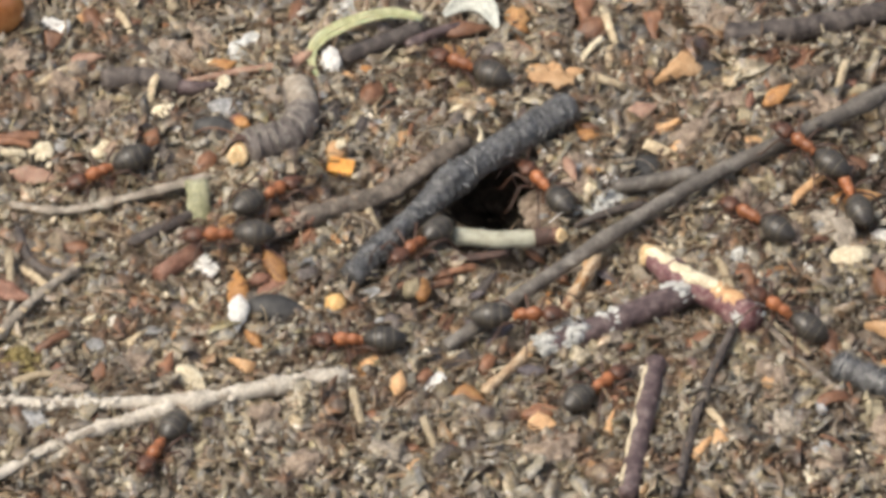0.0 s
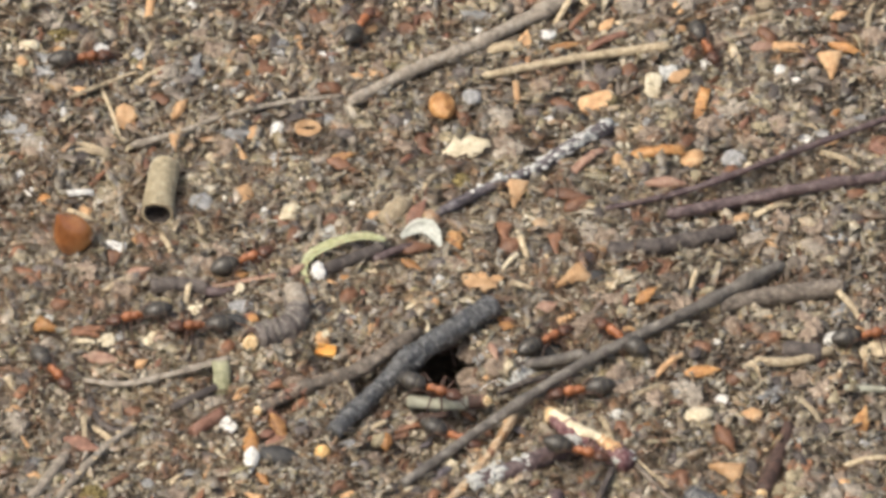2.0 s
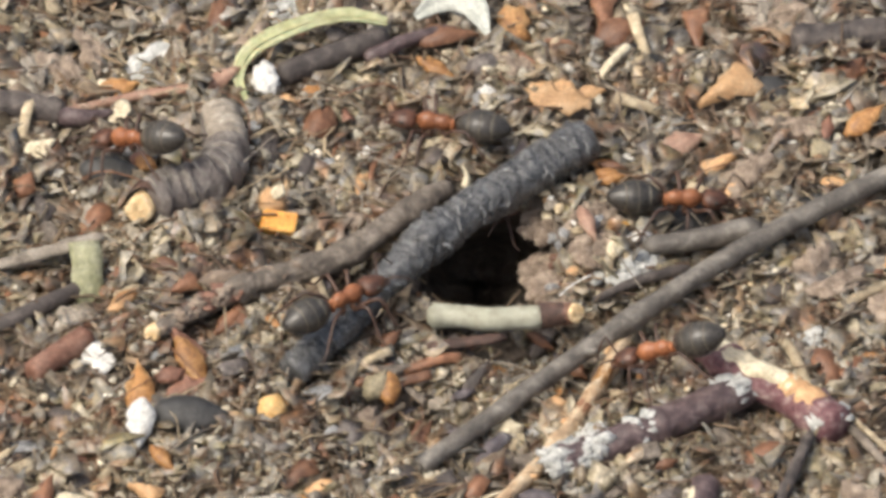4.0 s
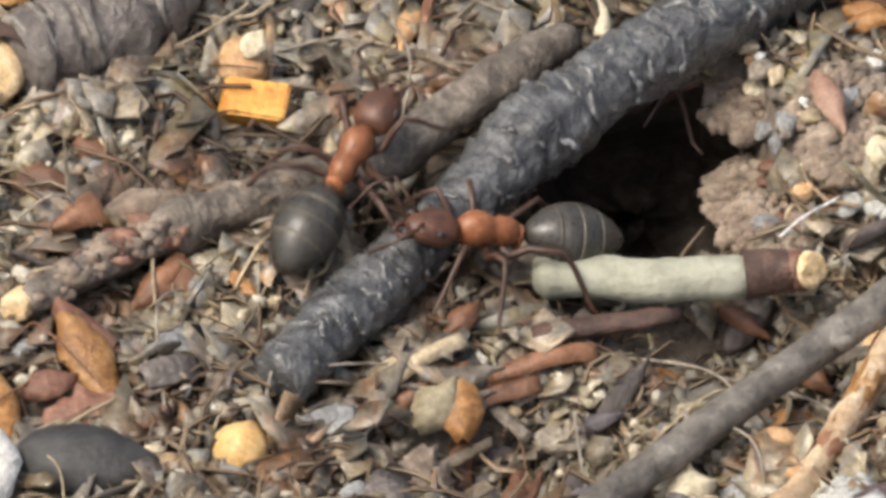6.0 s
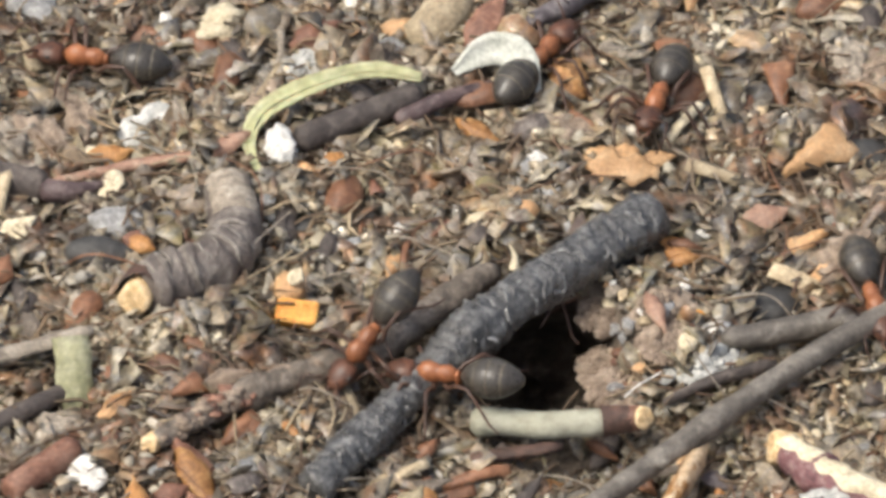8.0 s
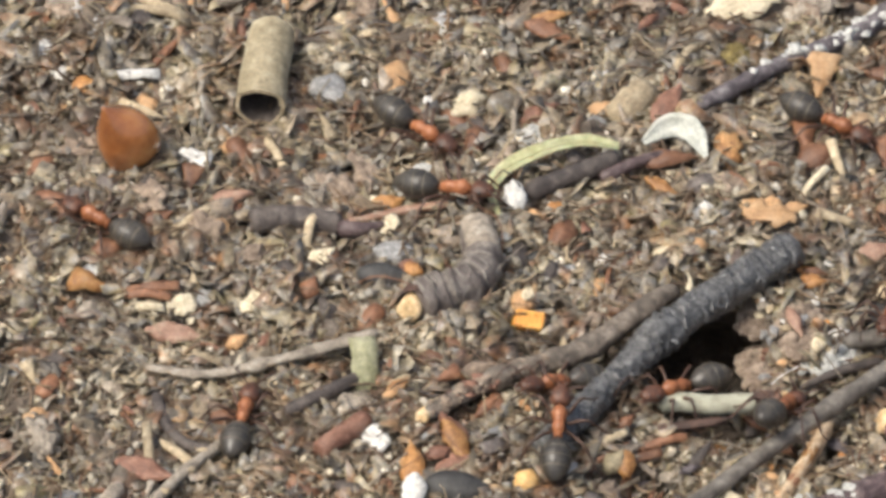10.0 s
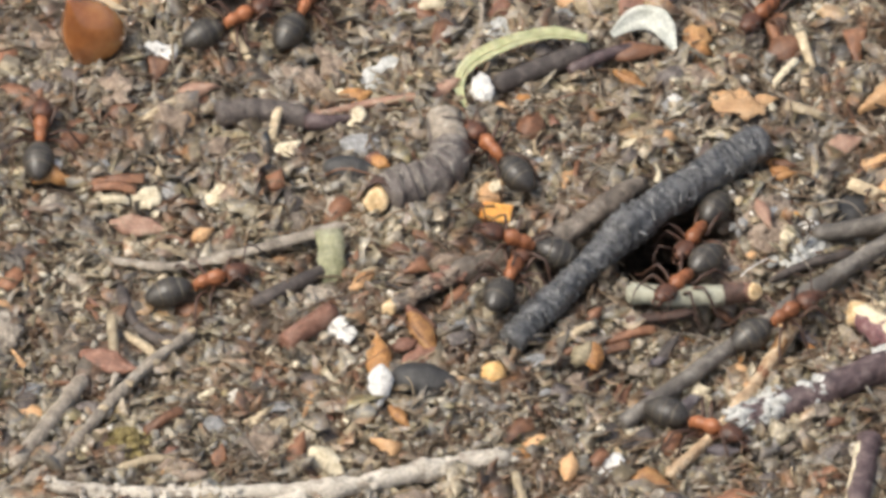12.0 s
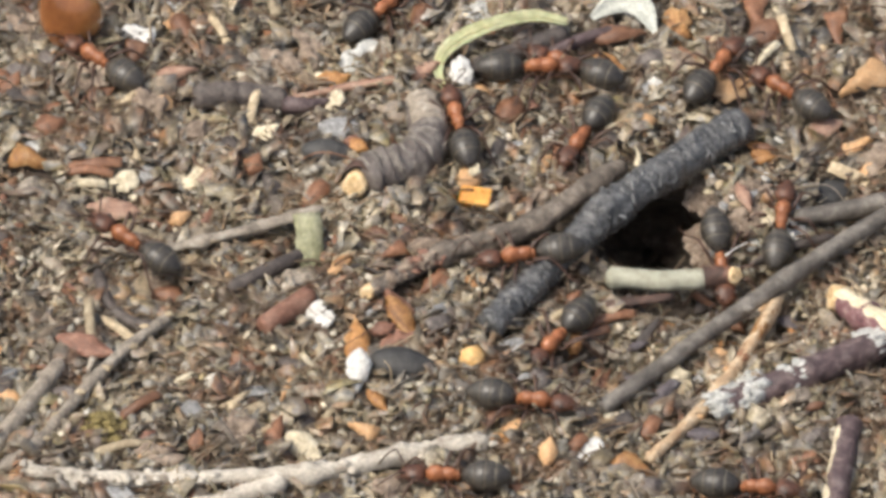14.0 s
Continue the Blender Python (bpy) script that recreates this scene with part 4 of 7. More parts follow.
def peel(owner, line, t0, t1, a0, a1, r0, r1, mat, name, label, seed=1.0):
    """A strip of bark lying on a stick from t0 to t1 of its length, between two angles round it, with uneven edges."""
    i0, i1 = int(t0 * (len(line) - 1)), int(t1 * (len(line) - 1))
    verts, faces, n = [], [], 7
    for i in range(i0, i1 + 1):
        q = (i - i0) / max(i1 - i0, 1)
        d = (line[min(i + 1, len(line) - 1)] - line[max(i - 1, 0)]).normalized()
        side = d.cross(Vector((0, 0, 1))).normalized()
        lift = side.cross(d)
        r = (r0 + (r1 - r0) * q) * (1 + 0.12 * noise.noise((q * 7, seed, 2.0)))
        lo, hi = a0 + 0.5 * noise.noise((q * 9, seed, 0.0)), a1 + 0.5 * noise.noise((q * 9, seed, 5.0))
        for k in range(n):
            a = lo + (hi - lo) * k / (n - 1)
            rr = r * (0.9 if k in (0, n - 1) or i in (i0, i1) else 1.06 + 0.06 * noise.noise((q * 20, a * 3, seed)))
            verts.append(line[i] + (side * math.cos(a) + lift * math.sin(a)) * rr)
    for i in range(i1 - i0):
        for k in range(n - 1):
            faces.append((i * n + k, i * n + k + 1, i * n + n + k + 1, i * n + n + k))
    return put(name, verts, faces, MAT[mat], owner, label)


half = lambda ob, k: ob["d0"] / 2 if k == 0 else ob["d1"] / 2
peel(pink_twig[0], pink_twig[1], 0.02, 0.7, 1.0, 2.2, 0.9, 1.2, "cream", "peeling_bark", "cream strip of peeling bark", 2.0)
peel(pink_twig[0], pink_twig[1], 0.56, 0.86, 0.9, 2.1, 1.17, 1.33, "tan", "peeling_bark", "orange-tan strip of peeling bark", 5.0)
peel(ridged_twig[0], ridged_twig[1], 0.68, 0.97, 0.3, 2.6, 1.34, 1.2, "drift", "bared_wood", "pale tan bared wood near the tip", 12.0)
peel(tan_twig[0], tan_twig[1], 0.68, 0.97, -0.2, 3.4, half(tan_twig[0], 0) * 1.1, half(tan_twig[0], 1) * 1.1, "orange", "bark_sleeve", "orange-brown bark left on the tip", 3.0)
peel(tan_twig[0], tan_twig[1], 0.6, 0.66, -0.4, 3.6, half(tan_twig[0], 0) * 1.15, half(tan_twig[0], 1) * 1.2, "umber", "bark_ring", "dark brown swollen node", 8.0)
peel(upright_twig[0], upright_twig[1], 0.05, 0.95, 2.2, 3.0, half(upright_twig[0], 0), half(upright_twig[0], 1), "cream", "peeled_streak", "pale yellow streak of bared wood", 6.0)
peel(bleached_twig[0], bleached_twig[1], 0.1, 0.32, 0.3, 1.4, half(bleached_twig[0], 0), half(bleached_twig[0], 1), "drift", "bark_strip", "grey-brown remnant of bark", 4.0)
peel(bleached_twig[0], bleached_twig[1], 0.55, 0.7, 0.2, 1.2, half(bleached_twig[0], 0), half(bleached_twig[0], 1), "drift", "bark_strip", "grey-brown remnant of bark", 9.0)
peel(bleached_branch[0], bleached_branch[1], 0.3, 0.6, 0.3, 1.5, half(bleached_branch[0], 0), half(bleached_branch[0], 1), "drift", "bark_strip", "grey-brown remnant of bark", 7.0)


def buds(owner, line, spots, r, mat, name="bud", label=""):
    """Small buds or nodes set on a twig, each a part of its own."""
    for i, at in enumerate(spots):
        k = int(at * (len(line) - 1))
        p = line[k]
        d = (line[min(k + 1, len(line) - 1)] - line[max(k - 1, 0)]).normalized()
        side = d.cross(Vector((0, 0, 1))).normalized()
        a = (0.5, 2.4, 1.3, 0.9)[i % 4]
        c = p + (side * math.cos(a) + side.cross(d) * math.sin(a)) * r * 0.8
        v, f = ball(r * 0.8, r * 0.5, r * 0.4, i + at, 0.4, 0.3, 2)
        put(name, [(q[0] + c.x, q[1] + c.y, q[2] + c.z) for q in v], f, MAT[mat], owner, label)


buds(forked_twig[0], forked_twig[1], (0.3, 0.42, 0.55, 0.68, 0.8, 0.9, 0.99), 0.42, "straw", "bud", "small pale bud")
buds(long_twig[0], long_twig[1], (0.24, 0.5, 0.71, 0.98), 0.6, "grey", "node", "swollen node of the twig")
buds(tan_twig[0], tan_twig[1], (0.3, 0.55, 0.78), 0.42, "tan", "node", "knobbly node of the twig")
buds(bleached_twig[0], bleached_twig[1], (0.06, 0.22, 0.47, 0.71, 0.86), 0.44, "white", "node", "pale swollen node")
buds(purple_twig[0], purple_twig[1], (0.2, 0.4, 0.6, 0.8), 0.46, "purple", "bud", "small dark bud")
buds(plum_twig[0], plum_twig[1], (0.15, 0.5, 0.75), 0.6, "purple", "bud", "small dark bud")
buds(node_twig[0], node_twig[1], (0.1, 0.3, 0.52, 0.75), 0.55, "drift", "node", "swollen node of the twig")
buds(brown_twig[0], brown_twig[1], (0.1, 0.14, 0.2, 0.24, 0.27, 0.3, 0.33, 0.38), 0.5, "umberbark", "bark_flake", "reddish peeling flake of bark")

# ---- single scales, chips, seeds and crumbs ----
chip("chip", -27.70, 13.44, 2.16, 1.47, -15, "chalk", "white chalky angular flat chip among the crumbs", "chip", "shard", 0.20, 12, group="chips on the nest")
chip("leaf_fragment", -27.89, 10.98, 1.96, 1.47, 78, "umber", "dark brown torn triangular leaf piece on the litter", "leaf piece", "wedge", 0.25, 30)
chip("bud_scale", -25.40, 9.43, 3.03, 1.06, 12, "salmon", "dull salmon-pink dry bud scale lying on the litter", "bud scale", "scale", 0.90, 18, group="bud scales on the nest")
chip("bud_scale", -29.82, 7.51, 2.07, 1.02, 22, "umber", "dark brown dry bud scale lying on the litter", "bud scale", "scale", 0.40, 24, group="bud scales on the nest")
grain("crumb", -33.44, 4.42, 1.54, 1.39, 53, "cream", "cream-coloured rounded crumb lying in the litter", "crumb", group="crumbs on the nest")
grain("crumb", -33.98, 2.79, 1.37, 1.39, 15, "chalk", "white chalky rounded crumb lying in the litter", "crumb", group="crumbs on the nest")
chip("leaf_fragment", -33.78, 1.49, 2.78, 1.88, 158, "orange", "orange-brown torn triangular leaf piece on the litter", "leaf piece", "wedge", 0.90, 18)
chip("splinter", -30.02, 0.88, 3.23, 0.65, 5, "umber", "dark brown thin splinter lying on the litter", "splinter", "strip", 0.40, 24, group="splinters on the nest")
chip("splinter", -30.35, 0.27, 2.89, 0.65, -5, "umber", "dark brown thin splinter lying on the litter", "splinter", "strip", 0.70, 12, group="splinters on the nest")
grain("crumb", -26.80, 0.89, 2.05, 1.79, 15, "stone", "grey rounded crumb lying in the litter", "crumb", group="crumbs on the nest")
chip("splinter", -30.33, -0.68, 2.11, 0.57, 0, "cream", "cream-coloured thin splinter lying on the litter", "splinter", "strip", 0.90, 18, group="splinters on the nest")
chip("chip", -28.31, -0.20, 1.87, 1.43, 15, "cream", "cream-coloured angular flat chip among the crumbs", "chip", "shard", 0.20, 24, group="chips on the nest")
chip("chip", -23.89, 0.04, 2.28, 1.06, 52, "cream", "cream-coloured angular flat chip among the crumbs", "chip", "shard", 0.20, 12, group="chips on the nest")
chip("bud_scale", -28.61, -2.36, 3.81, 1.31, -8, "salmon", "dull salmon-pink dry bud scale lying on the litter", "bud scale", "scale", 0.25, 30, group="bud scales on the nest")
chip("bud_scale", -24.87, -3.22, 1.55, 1.02, 29, "tan", "light tan dry bud scale lying on the litter", "bud scale", "scale", 0.90, 18, group="bud scales on the nest")
grain("crumb", -33.90, -4.97, 1.16, 0.73, -15, "chalk", "white chalky rounded crumb lying in the litter", "crumb", group="crumbs on the nest")
grain("crumb", -32.28, -5.07, 1.35, 0.73, 0, "chalk", "white chalky rounded crumb lying in the litter", "crumb", group="crumbs on the nest")
chip("bud_scale", -19.86, 3.83, 2.20, 1.14, 35, "cream", "cream-coloured dry bud scale lying on the litter", "bud scale", "scale", 0.25, 30, group="bud scales on the nest")
chip("chip", -15.71, 6.80, 1.83, 0.90, 70, "cream", "cream-coloured angular flat chip among the crumbs", "chip", "shard", 0.20, 18, group="chips on the nest")
seed_body("seed", -16.16, 2.03, 3.13, 1.79, -4, "slate", "blackish smooth oval seed among the crumbs", "seed", 0.35)
chip("bud_scale", -14.22, 2.52, 1.40, 1.06, -29, "orange", "orange-brown dry bud scale lying on the litter", "bud scale", "scale", 0.70, 12, group="bud scales on the nest")
grain("crumb", -7.55, 0.3, 2.0, 1.5, 83, "tan", "light tan rounded crumb lying in the litter", "crumb", 0.8, 0.25, 0.45, group="crumbs on the nest")
block("wood_chip", -7.22, -1.40, 1.91, 1.22, -9, "amber", "amber-orange blocky split chip lying in the litter", "chip")
seed_body("seed", -5.12, 6.32, 2.55, 1.79, 69, "umber", "dark brown smooth oval seed among the crumbs", "seed", 0.35)
grain("crumb", -8.0, 8.9, 2.0, 1.5, 100, "chalk", "white chalky lumpy crumb beside the curled leaf", "crumb", 0.8, 0.5, 0.7, cubes=3, group="crumbs on the nest")
grain("crumb", -6.89, 7.78, 1.50, 1.22, 0, "orange", "orange-brown rounded crumb lying in the litter", "crumb", group="crumbs on the nest")
chip("lobed_leaf_fragment", 7.49, 7.84, 3.42, 2.12, -8, "tan", "light tan torn lobed leaf piece on the litter", "leaf piece", "lobed", 0.20, 18)
chip("bud_scale", 9.16, 8.92, 1.72, 0.82, 8, "tan", "light tan dry bud scale lying on the litter", "bud scale", "scale", 0.40, 24, group="bud scales on the nest")
chip("leaf_fragment", 16.25, 8.78, 3.62, 2.45, 35, "tan", "light tan torn triangular leaf piece on the litter", "leaf piece", "wedge", 0.70, 12)
chip("lobed_leaf_fragment", 5.00, 13.46, 2.71, 1.79, 103, "orange", "orange-brown torn lobed leaf piece on the litter", "leaf piece", "lobed", 0.20, 30)
chip("splinter", 10.35, 10.72, 2.67, 0.49, 51, "cream", "cream-coloured thin splinter lying on the litter", "splinter", "strip", 0.90, 18, group="splinters on the nest")
chip("bud_scale", 13.95, 5.20, 2.73, 1.47, 22, "salmon", "dull salmon-pink dry bud scale lying on the litter", "bud scale", "scale", 0.40, 24, group="bud scales on the nest")
grain("crumb", 11.20, 4.74, 0.98, 0.57, 29, "chalk", "white chalky rounded crumb lying in the litter", "crumb", group="crumbs on the nest")
chip("bud_scale", 9.96, 2.82, 1.77, 0.65, -15, "orange", "orange-brown dry bud scale lying on the litter", "bud scale", "scale", 0.25, 30, group="bud scales on the nest")
chip("bud_scale", 10.17, 1.54, 1.71, 0.65, 12, "orange", "orange-brown dry bud scale lying on the litter", "bud scale", "scale", 0.90, 18, group="bud scales on the nest")
chip("splinter", 15.55, 0.78, 3.26, 0.82, -26, "straw", "straw-coloured thin splinter lying on the litter", "splinter", "strip", 0.40, 24, group="splinters on the nest")
grain("crumb", 13.83, -0.25, 3.78, 2.45, 15, "slate", "blackish rounded crumb lying in the litter", "crumb", group="crumbs on the nest")
lump("clump", 11.50, -2.09, 1.46, 0.98, 82, "chalk", "white chalky loose clump of tiny grains on the soil", "clump", 150, 0.5, 0.4, 38)
lump("clump", 11.28, -4.69, 3.37, 1.88, 35, "lichen", "pale grey-white loose clump of tiny grains on the soil", "clump", 150, 0.5, 0.4, 39)
chip("chip", -16.40, -12.43, 1.72, 1.47, -46, "chalk", "white chalky angular flat chip among the crumbs", "chip", "shard", 0.20, 24, group="chips on the nest")
chip("bud_scale", -14.24, -14.72, 3.66, 1.55, 94, "orange", "orange-brown dry bud scale lying on the litter", "bud scale", "scale", 0.70, 12, group="bud scales on the nest")
chip("leaf_fragment", -14.15, -17.8, 2.9, 1.5, -92, "chalk", "white chalky torn tip below an orange scale", "leaf piece", "scale", 0.5, 26, 0.9, 0.3)
seed_body("seed", -11.63, -16.98, 3.95, 2.37, -7, "slate", "blackish smooth oval seed among the crumbs", "seed", 0.35, 0.7, 0.3)
chip("bud_scale", -11.47, -13.13, 3.72, 1.39, -59, "orange", "orange-brown dry bud scale lying on the litter", "bud scale", "scale", 0.40, 24, group="bud scales on the nest")
seed_body("seed", -7.45, -16.07, 1.83, 1.63, 69, "resin", "honey-coloured smooth oval seed among the crumbs", "seed", 0.35)
chip("splinter", -15.28, -19.99, 2.54, 0.41, 46, "straw", "straw-coloured thin splinter lying on the litter", "splinter", "strip", 0.25, 30, group="splinters on the nest")
chip("leaf_fragment", -13.88, -22.16, 1.88, 1.39, -28, "tan", "light tan torn triangular leaf piece on the litter", "leaf piece", "wedge", 0.90, 18)
chip("bud_scale", -17.19, -23.65, 3.05, 1.63, -46, "cream", "cream-coloured dry bud scale lying on the litter", "bud scale", "scale", 0.40, 24, group="bud scales on the nest")
chip("bud_scale", -18.99, -22.33, 2.81, 1.06, 73, "umber", "dark brown dry bud scale lying on the litter", "bud scale", "scale", 0.70, 12, group="bud scales on the nest")
chip("bud_scale", -23.57, -23.16, 1.53, 0.90, 77, "umber", "dark brown dry bud scale lying on the litter", "bud scale", "scale", 0.25, 30, group="bud scales on the nest")
chip("splinter", -24.66, -17.24, 2.20, 0.57, 35, "cream", "cream-coloured thin splinter lying on the litter", "splinter", "strip", 0.90, 18, group="splinters on the nest")
lump("clump", -29.08, -21.97, 4.0, 4.0, 29, "moss", "olive-brown mossy loose clump of tiny grains on the soil", "clump", 280, 0.42, 0.3, 52)
grain("crumb", -33.30, -21.88, 1.00, 1.06, 0, "chalk", "white chalky rounded crumb lying in the litter", "crumb", group="crumbs on the nest")
chip("bud_scale", -30.21, -15.09, 3.80, 1.47, -17, "rust", "rust-brown dry bud scale lying on the litter", "bud scale", "scale", 0.25, 30, group="bud scales on the nest")
chip("splinter", -28.41, -13.28, 2.76, 0.65, -38, "straw", "straw-coloured thin splinter lying on the litter", "splinter", "strip", 0.90, 18, group="splinters on the nest")
chip("small_leaf", -17.12, -6.12, 3.99, 1.63, 94, "sage", "faded sage-green small folded leaf standing in the litter", "leaf", "strip", 0.7, 40, 0.9)
chip("bud_scale", -15.28, -8.46, 1.88, 0.73, 35, "tan", "light tan dry bud scale lying on the litter", "bud scale", "scale", 0.70, 12, group="bud scales on the nest")
chip("bud_scale", -13.00, -5.31, 1.89, 1.14, 0, "umber", "dark brown dry bud scale lying on the litter", "bud scale", "scale", 0.25, 30, group="bud scales on the nest")
chip("splinter", -2.57, -12.43, 2.94, 0.49, 35, "straw", "straw-coloured thin splinter lying on the litter", "splinter", "strip", 0.90, 18, group="splinters on the nest")
chip("splinter", -2.24, -12.87, 2.42, 0.49, 28, "umber", "dark brown thin splinter lying on the litter", "splinter", "strip", 0.40, 24, group="splinters on the nest")
chip("bud_scale", -1.50, -13.22, 2.63, 1.31, 93, "orange", "orange-brown dry bud scale lying on the litter", "bud scale", "scale", 0.70, 12, group="bud scales on the nest")
chip("bud_scale", 4.82, -17.35, 2.60, 0.82, 93, "straw", "straw-coloured dry bud scale lying on the litter", "bud scale", "scale", 0.25, 30, group="bud scales on the nest")
grain("crumb", -1.06, -24.59, 1.97, 1.39, 28, "chalk", "white chalky rounded crumb lying in the litter", "crumb", group="crumbs on the nest")
chip("bud_scale", -5.80, -22.83, 1.40, 0.98, 7, "orange", "orange-brown dry bud scale lying on the litter", "bud scale", "scale", 0.40, 24, group="bud scales on the nest")
lump("clump", -10.02, -27.62, 2.64, 1.22, -72, "straw", "straw-coloured loose clump of tiny grains on the soil", "clump", 150, 0.5, 0.4, 65)
chip("bud_scale", 6.91, -27.91, 2.12, 1.63, 0, "tan", "light tan dry bud scale lying on the litter", "bud scale", "scale", 0.25, 30, group="bud scales on the nest")
chip("bud_scale", -12.95, -19.94, 2.16, 0.82, -51, "orange", "orange-brown dry bud scale lying on the litter", "bud scale", "scale", 0.90, 18, group="bud scales on the nest")
grain("crumb", -20.31, -18.09, 2.07, 1.63, 0, "stone", "grey rounded crumb lying in the litter", "crumb", group="crumbs on the nest")
grain("crumb", -15.43, 4.44, 2.39, 2.04, 0, "stone", "grey rounded crumb lying in the litter", "crumb", group="crumbs on the nest")
chip("chip", -14.09, 11.30, 2.82, 1.63, 29, "lichen", "pale grey-white angular flat chip among the crumbs", "chip", "shard", 0.20, 30, group="chips on the nest")
chip("bud_scale", -10.14, 9.12, 2.36, 0.90, 35, "salmon", "dull salmon-pink dry bud scale lying on the litter", "bud scale", "scale", 0.90, 18, group="bud scales on the nest")
chip("splinter", -14.08, 8.84, 4.47, 0.57, 12, "salmon", "dull salmon-pink thin splinter lying on the litter", "splinter", "strip", 0.40, 24, group="splinters on the nest")
chip("bud_scale", 1.37, 12.46, 3.80, 1.39, 8, "umber", "dark brown dry bud scale lying on the litter", "bud scale", "scale", 0.70, 12, group="bud scales on the nest")
chip("bud_scale", 1.01, 10.54, 2.45, 0.82, -29, "orange", "orange-brown dry bud scale lying on the litter", "bud scale", "scale", 0.25, 30, group="bud scales on the nest")
chip("bud_scale", 10.68, 13.48, 3.22, 1.88, 29, "umber", "dark brown dry bud scale lying on the litter", "bud scale", "scale", 0.90, 18, group="bud scales on the nest")
chip("leaf_fragment", 14.83, 13.85, 2.94, 1.47, 92, "umber", "dark brown torn triangular leaf piece on the litter", "leaf piece", "wedge", 0.40, 24)
chip("bud_scale", -12.64, -13.84, 1.70, 0.98, 22, "rust", "rust-red dry bud scale lying on the litter", "bud scale", "scale", 0.70, 12, group="bud scales on the nest")
chip("bud_scale", -35.31, 8.33, 2.25, 1.06, 58, "umber", "dark brown dry bud scale lying on the litter", "bud scale", "scale", 0.25, 30, group="bud scales on the nest")
chip("bud_scale", -20.50, 0.76, 1.67, 1.22, 61, "umber", "dark brown dry bud scale lying on the litter", "bud scale", "scale", 0.90, 18, group="bud scales on the nest")
grain("crumb", -35.02, -17.13, 1.69, 1.63, 29, "stone", "grey rounded crumb lying in the litter", "crumb", group="crumbs on the nest")
chip("bud_scale", -32.84, 4.78, 2.06, 1.63, 15, "umber", "dark brown dry bud scale lying on the litter", "bud scale", "scale", 0.70, 12, group="bud scales on the nest")
chip("splinter", -26.20, -4.91, 3.14, 0.49, -28, "straw", "straw-coloured thin splinter lying on the litter", "splinter", "strip", 0.25, 30, group="splinters on the nest")
grain("crumb", 8.40, -18.27, 1.34, 1.22, 0, "cream", "cream-coloured rounded crumb lying in the litter", "crumb", group="crumbs on the nest")
lump("clump", 9.14, -17.99, 2.26, 2.12, 51, "lichen", "pale grey-white loose clump of tiny grains on the soil", "clump", 150, 0.5, 0.4, 84)
chip("bud_scale", -14.60, -23.97, 1.36, 0.82, 28, "straw", "straw-coloured dry bud scale lying on the litter", "bud scale", "scale", 0.70, 12, group="bud scales on the nest")
grain("crumb", -23.95, -19.94, 2.00, 1.79, 0, "stone", "grey rounded crumb lying in the litter", "crumb", group="crumbs on the nest")
chip("splinter", -26.94, -20.22, 2.73, 0.65, 35, "umber", "dark brown thin splinter lying on the litter", "splinter", "strip", 0.90, 18, group="splinters on the nest")
grain("crumb", 6.26, -16.58, 1.34, 1.22, 0, "stone", "grey rounded crumb lying in the litter", "crumb", group="crumbs on the nest")
chip("bud_scale", 6.91, -26.53, 2.99, 1.38, 7, "umber", "dark brown dry bud scale lying on the litter", "bud scale", "scale", 0.70, 12, group="bud scales on the nest")
chip("bud_scale", 1.96, -25.50, 2.80, 1.79, -21, "orange", "orange-brown dry bud scale lying on the litter", "bud scale", "scale", 0.25, 30, group="bud scales on the nest")
chip("bud_scale", -2.99, -24.63, 2.10, 1.22, 83, "tan", "light tan dry bud scale lying on the litter", "bud scale", "scale", 0.90, 18, group="bud scales on the nest")
chip("chip", -0.67, -23.86, 2.08, 1.06, 38, "chalk", "white chalky angular flat chip among the crumbs", "chip", "shard", 0.20, 24, group="chips on the nest")
grain("crumb", -37.01, 42.67, 2.33, 1.95, 15, "cream", "cream-coloured rounded crumb lying in the litter", "crumb", group="crumbs on the nest")
grain("crumb", -29.79, 42.39, 1.88, 1.82, 15, "chalk", "white chalky rounded crumb lying in the litter", "crumb", group="crumbs on the nest")
lump("clump", -33.42, 45.16, 4.34, 2.34, 0, "moss", "yellow-green mossy loose clump of tiny grains on the soil", "clump", 150, 0.5, 0.4, 95)
chip("bud_scale", -22.14, 49.85, 2.57, 1.69, 84, "cream", "cream-coloured dry bud scale lying on the litter", "bud scale", "scale", 0.40, 24, group="bud scales on the nest")
chip("splinter", -24.91, 48.87, 4.05, 0.91, 84, "tan", "light tan thin splinter lying on the litter", "splinter", "strip", 0.70, 12, group="splinters on the nest")
chip("chip", -27.16, 32.60, 2.54, 2.08, 70, "tan", "light tan angular flat chip among the crumbs", "chip", "shard", 0.20, 30, group="chips on the nest")
chip("bud_scale", -21.76, 33.33, 2.79, 1.17, 57, "tan", "light tan dry bud scale lying on the litter", "bud scale", "scale", 0.90, 18, group="bud scales on the nest")
seed_body("seed", -17.49, 31.75, 2.30, 1.04, 39, "tan", "light tan smooth oval seed among the crumbs", "seed", 0.35)
seed_body("seed", -12.30, 30.92, 2.44, 1.56, 73, "chalk", "white chalky smooth oval seed among the crumbs", "seed", 0.35)
CLEAR.append((-9.05, 29.7, 1.2))
ribbon("curled_scale", [(-9.05 + 1.15 * math.cos(a * 0.75 + 0.4), 29.7 + 1.0 * math.sin(a * 0.75 + 0.4), 1.0 + 0.12 * a) for a in range(8)], (0.3, 0.7, 0.8, 0.7, 0.4), "tan", "light tan curled ring-shaped scale on the litter", "bud scale", 0.1, (0.2, -0.5, 0.8))
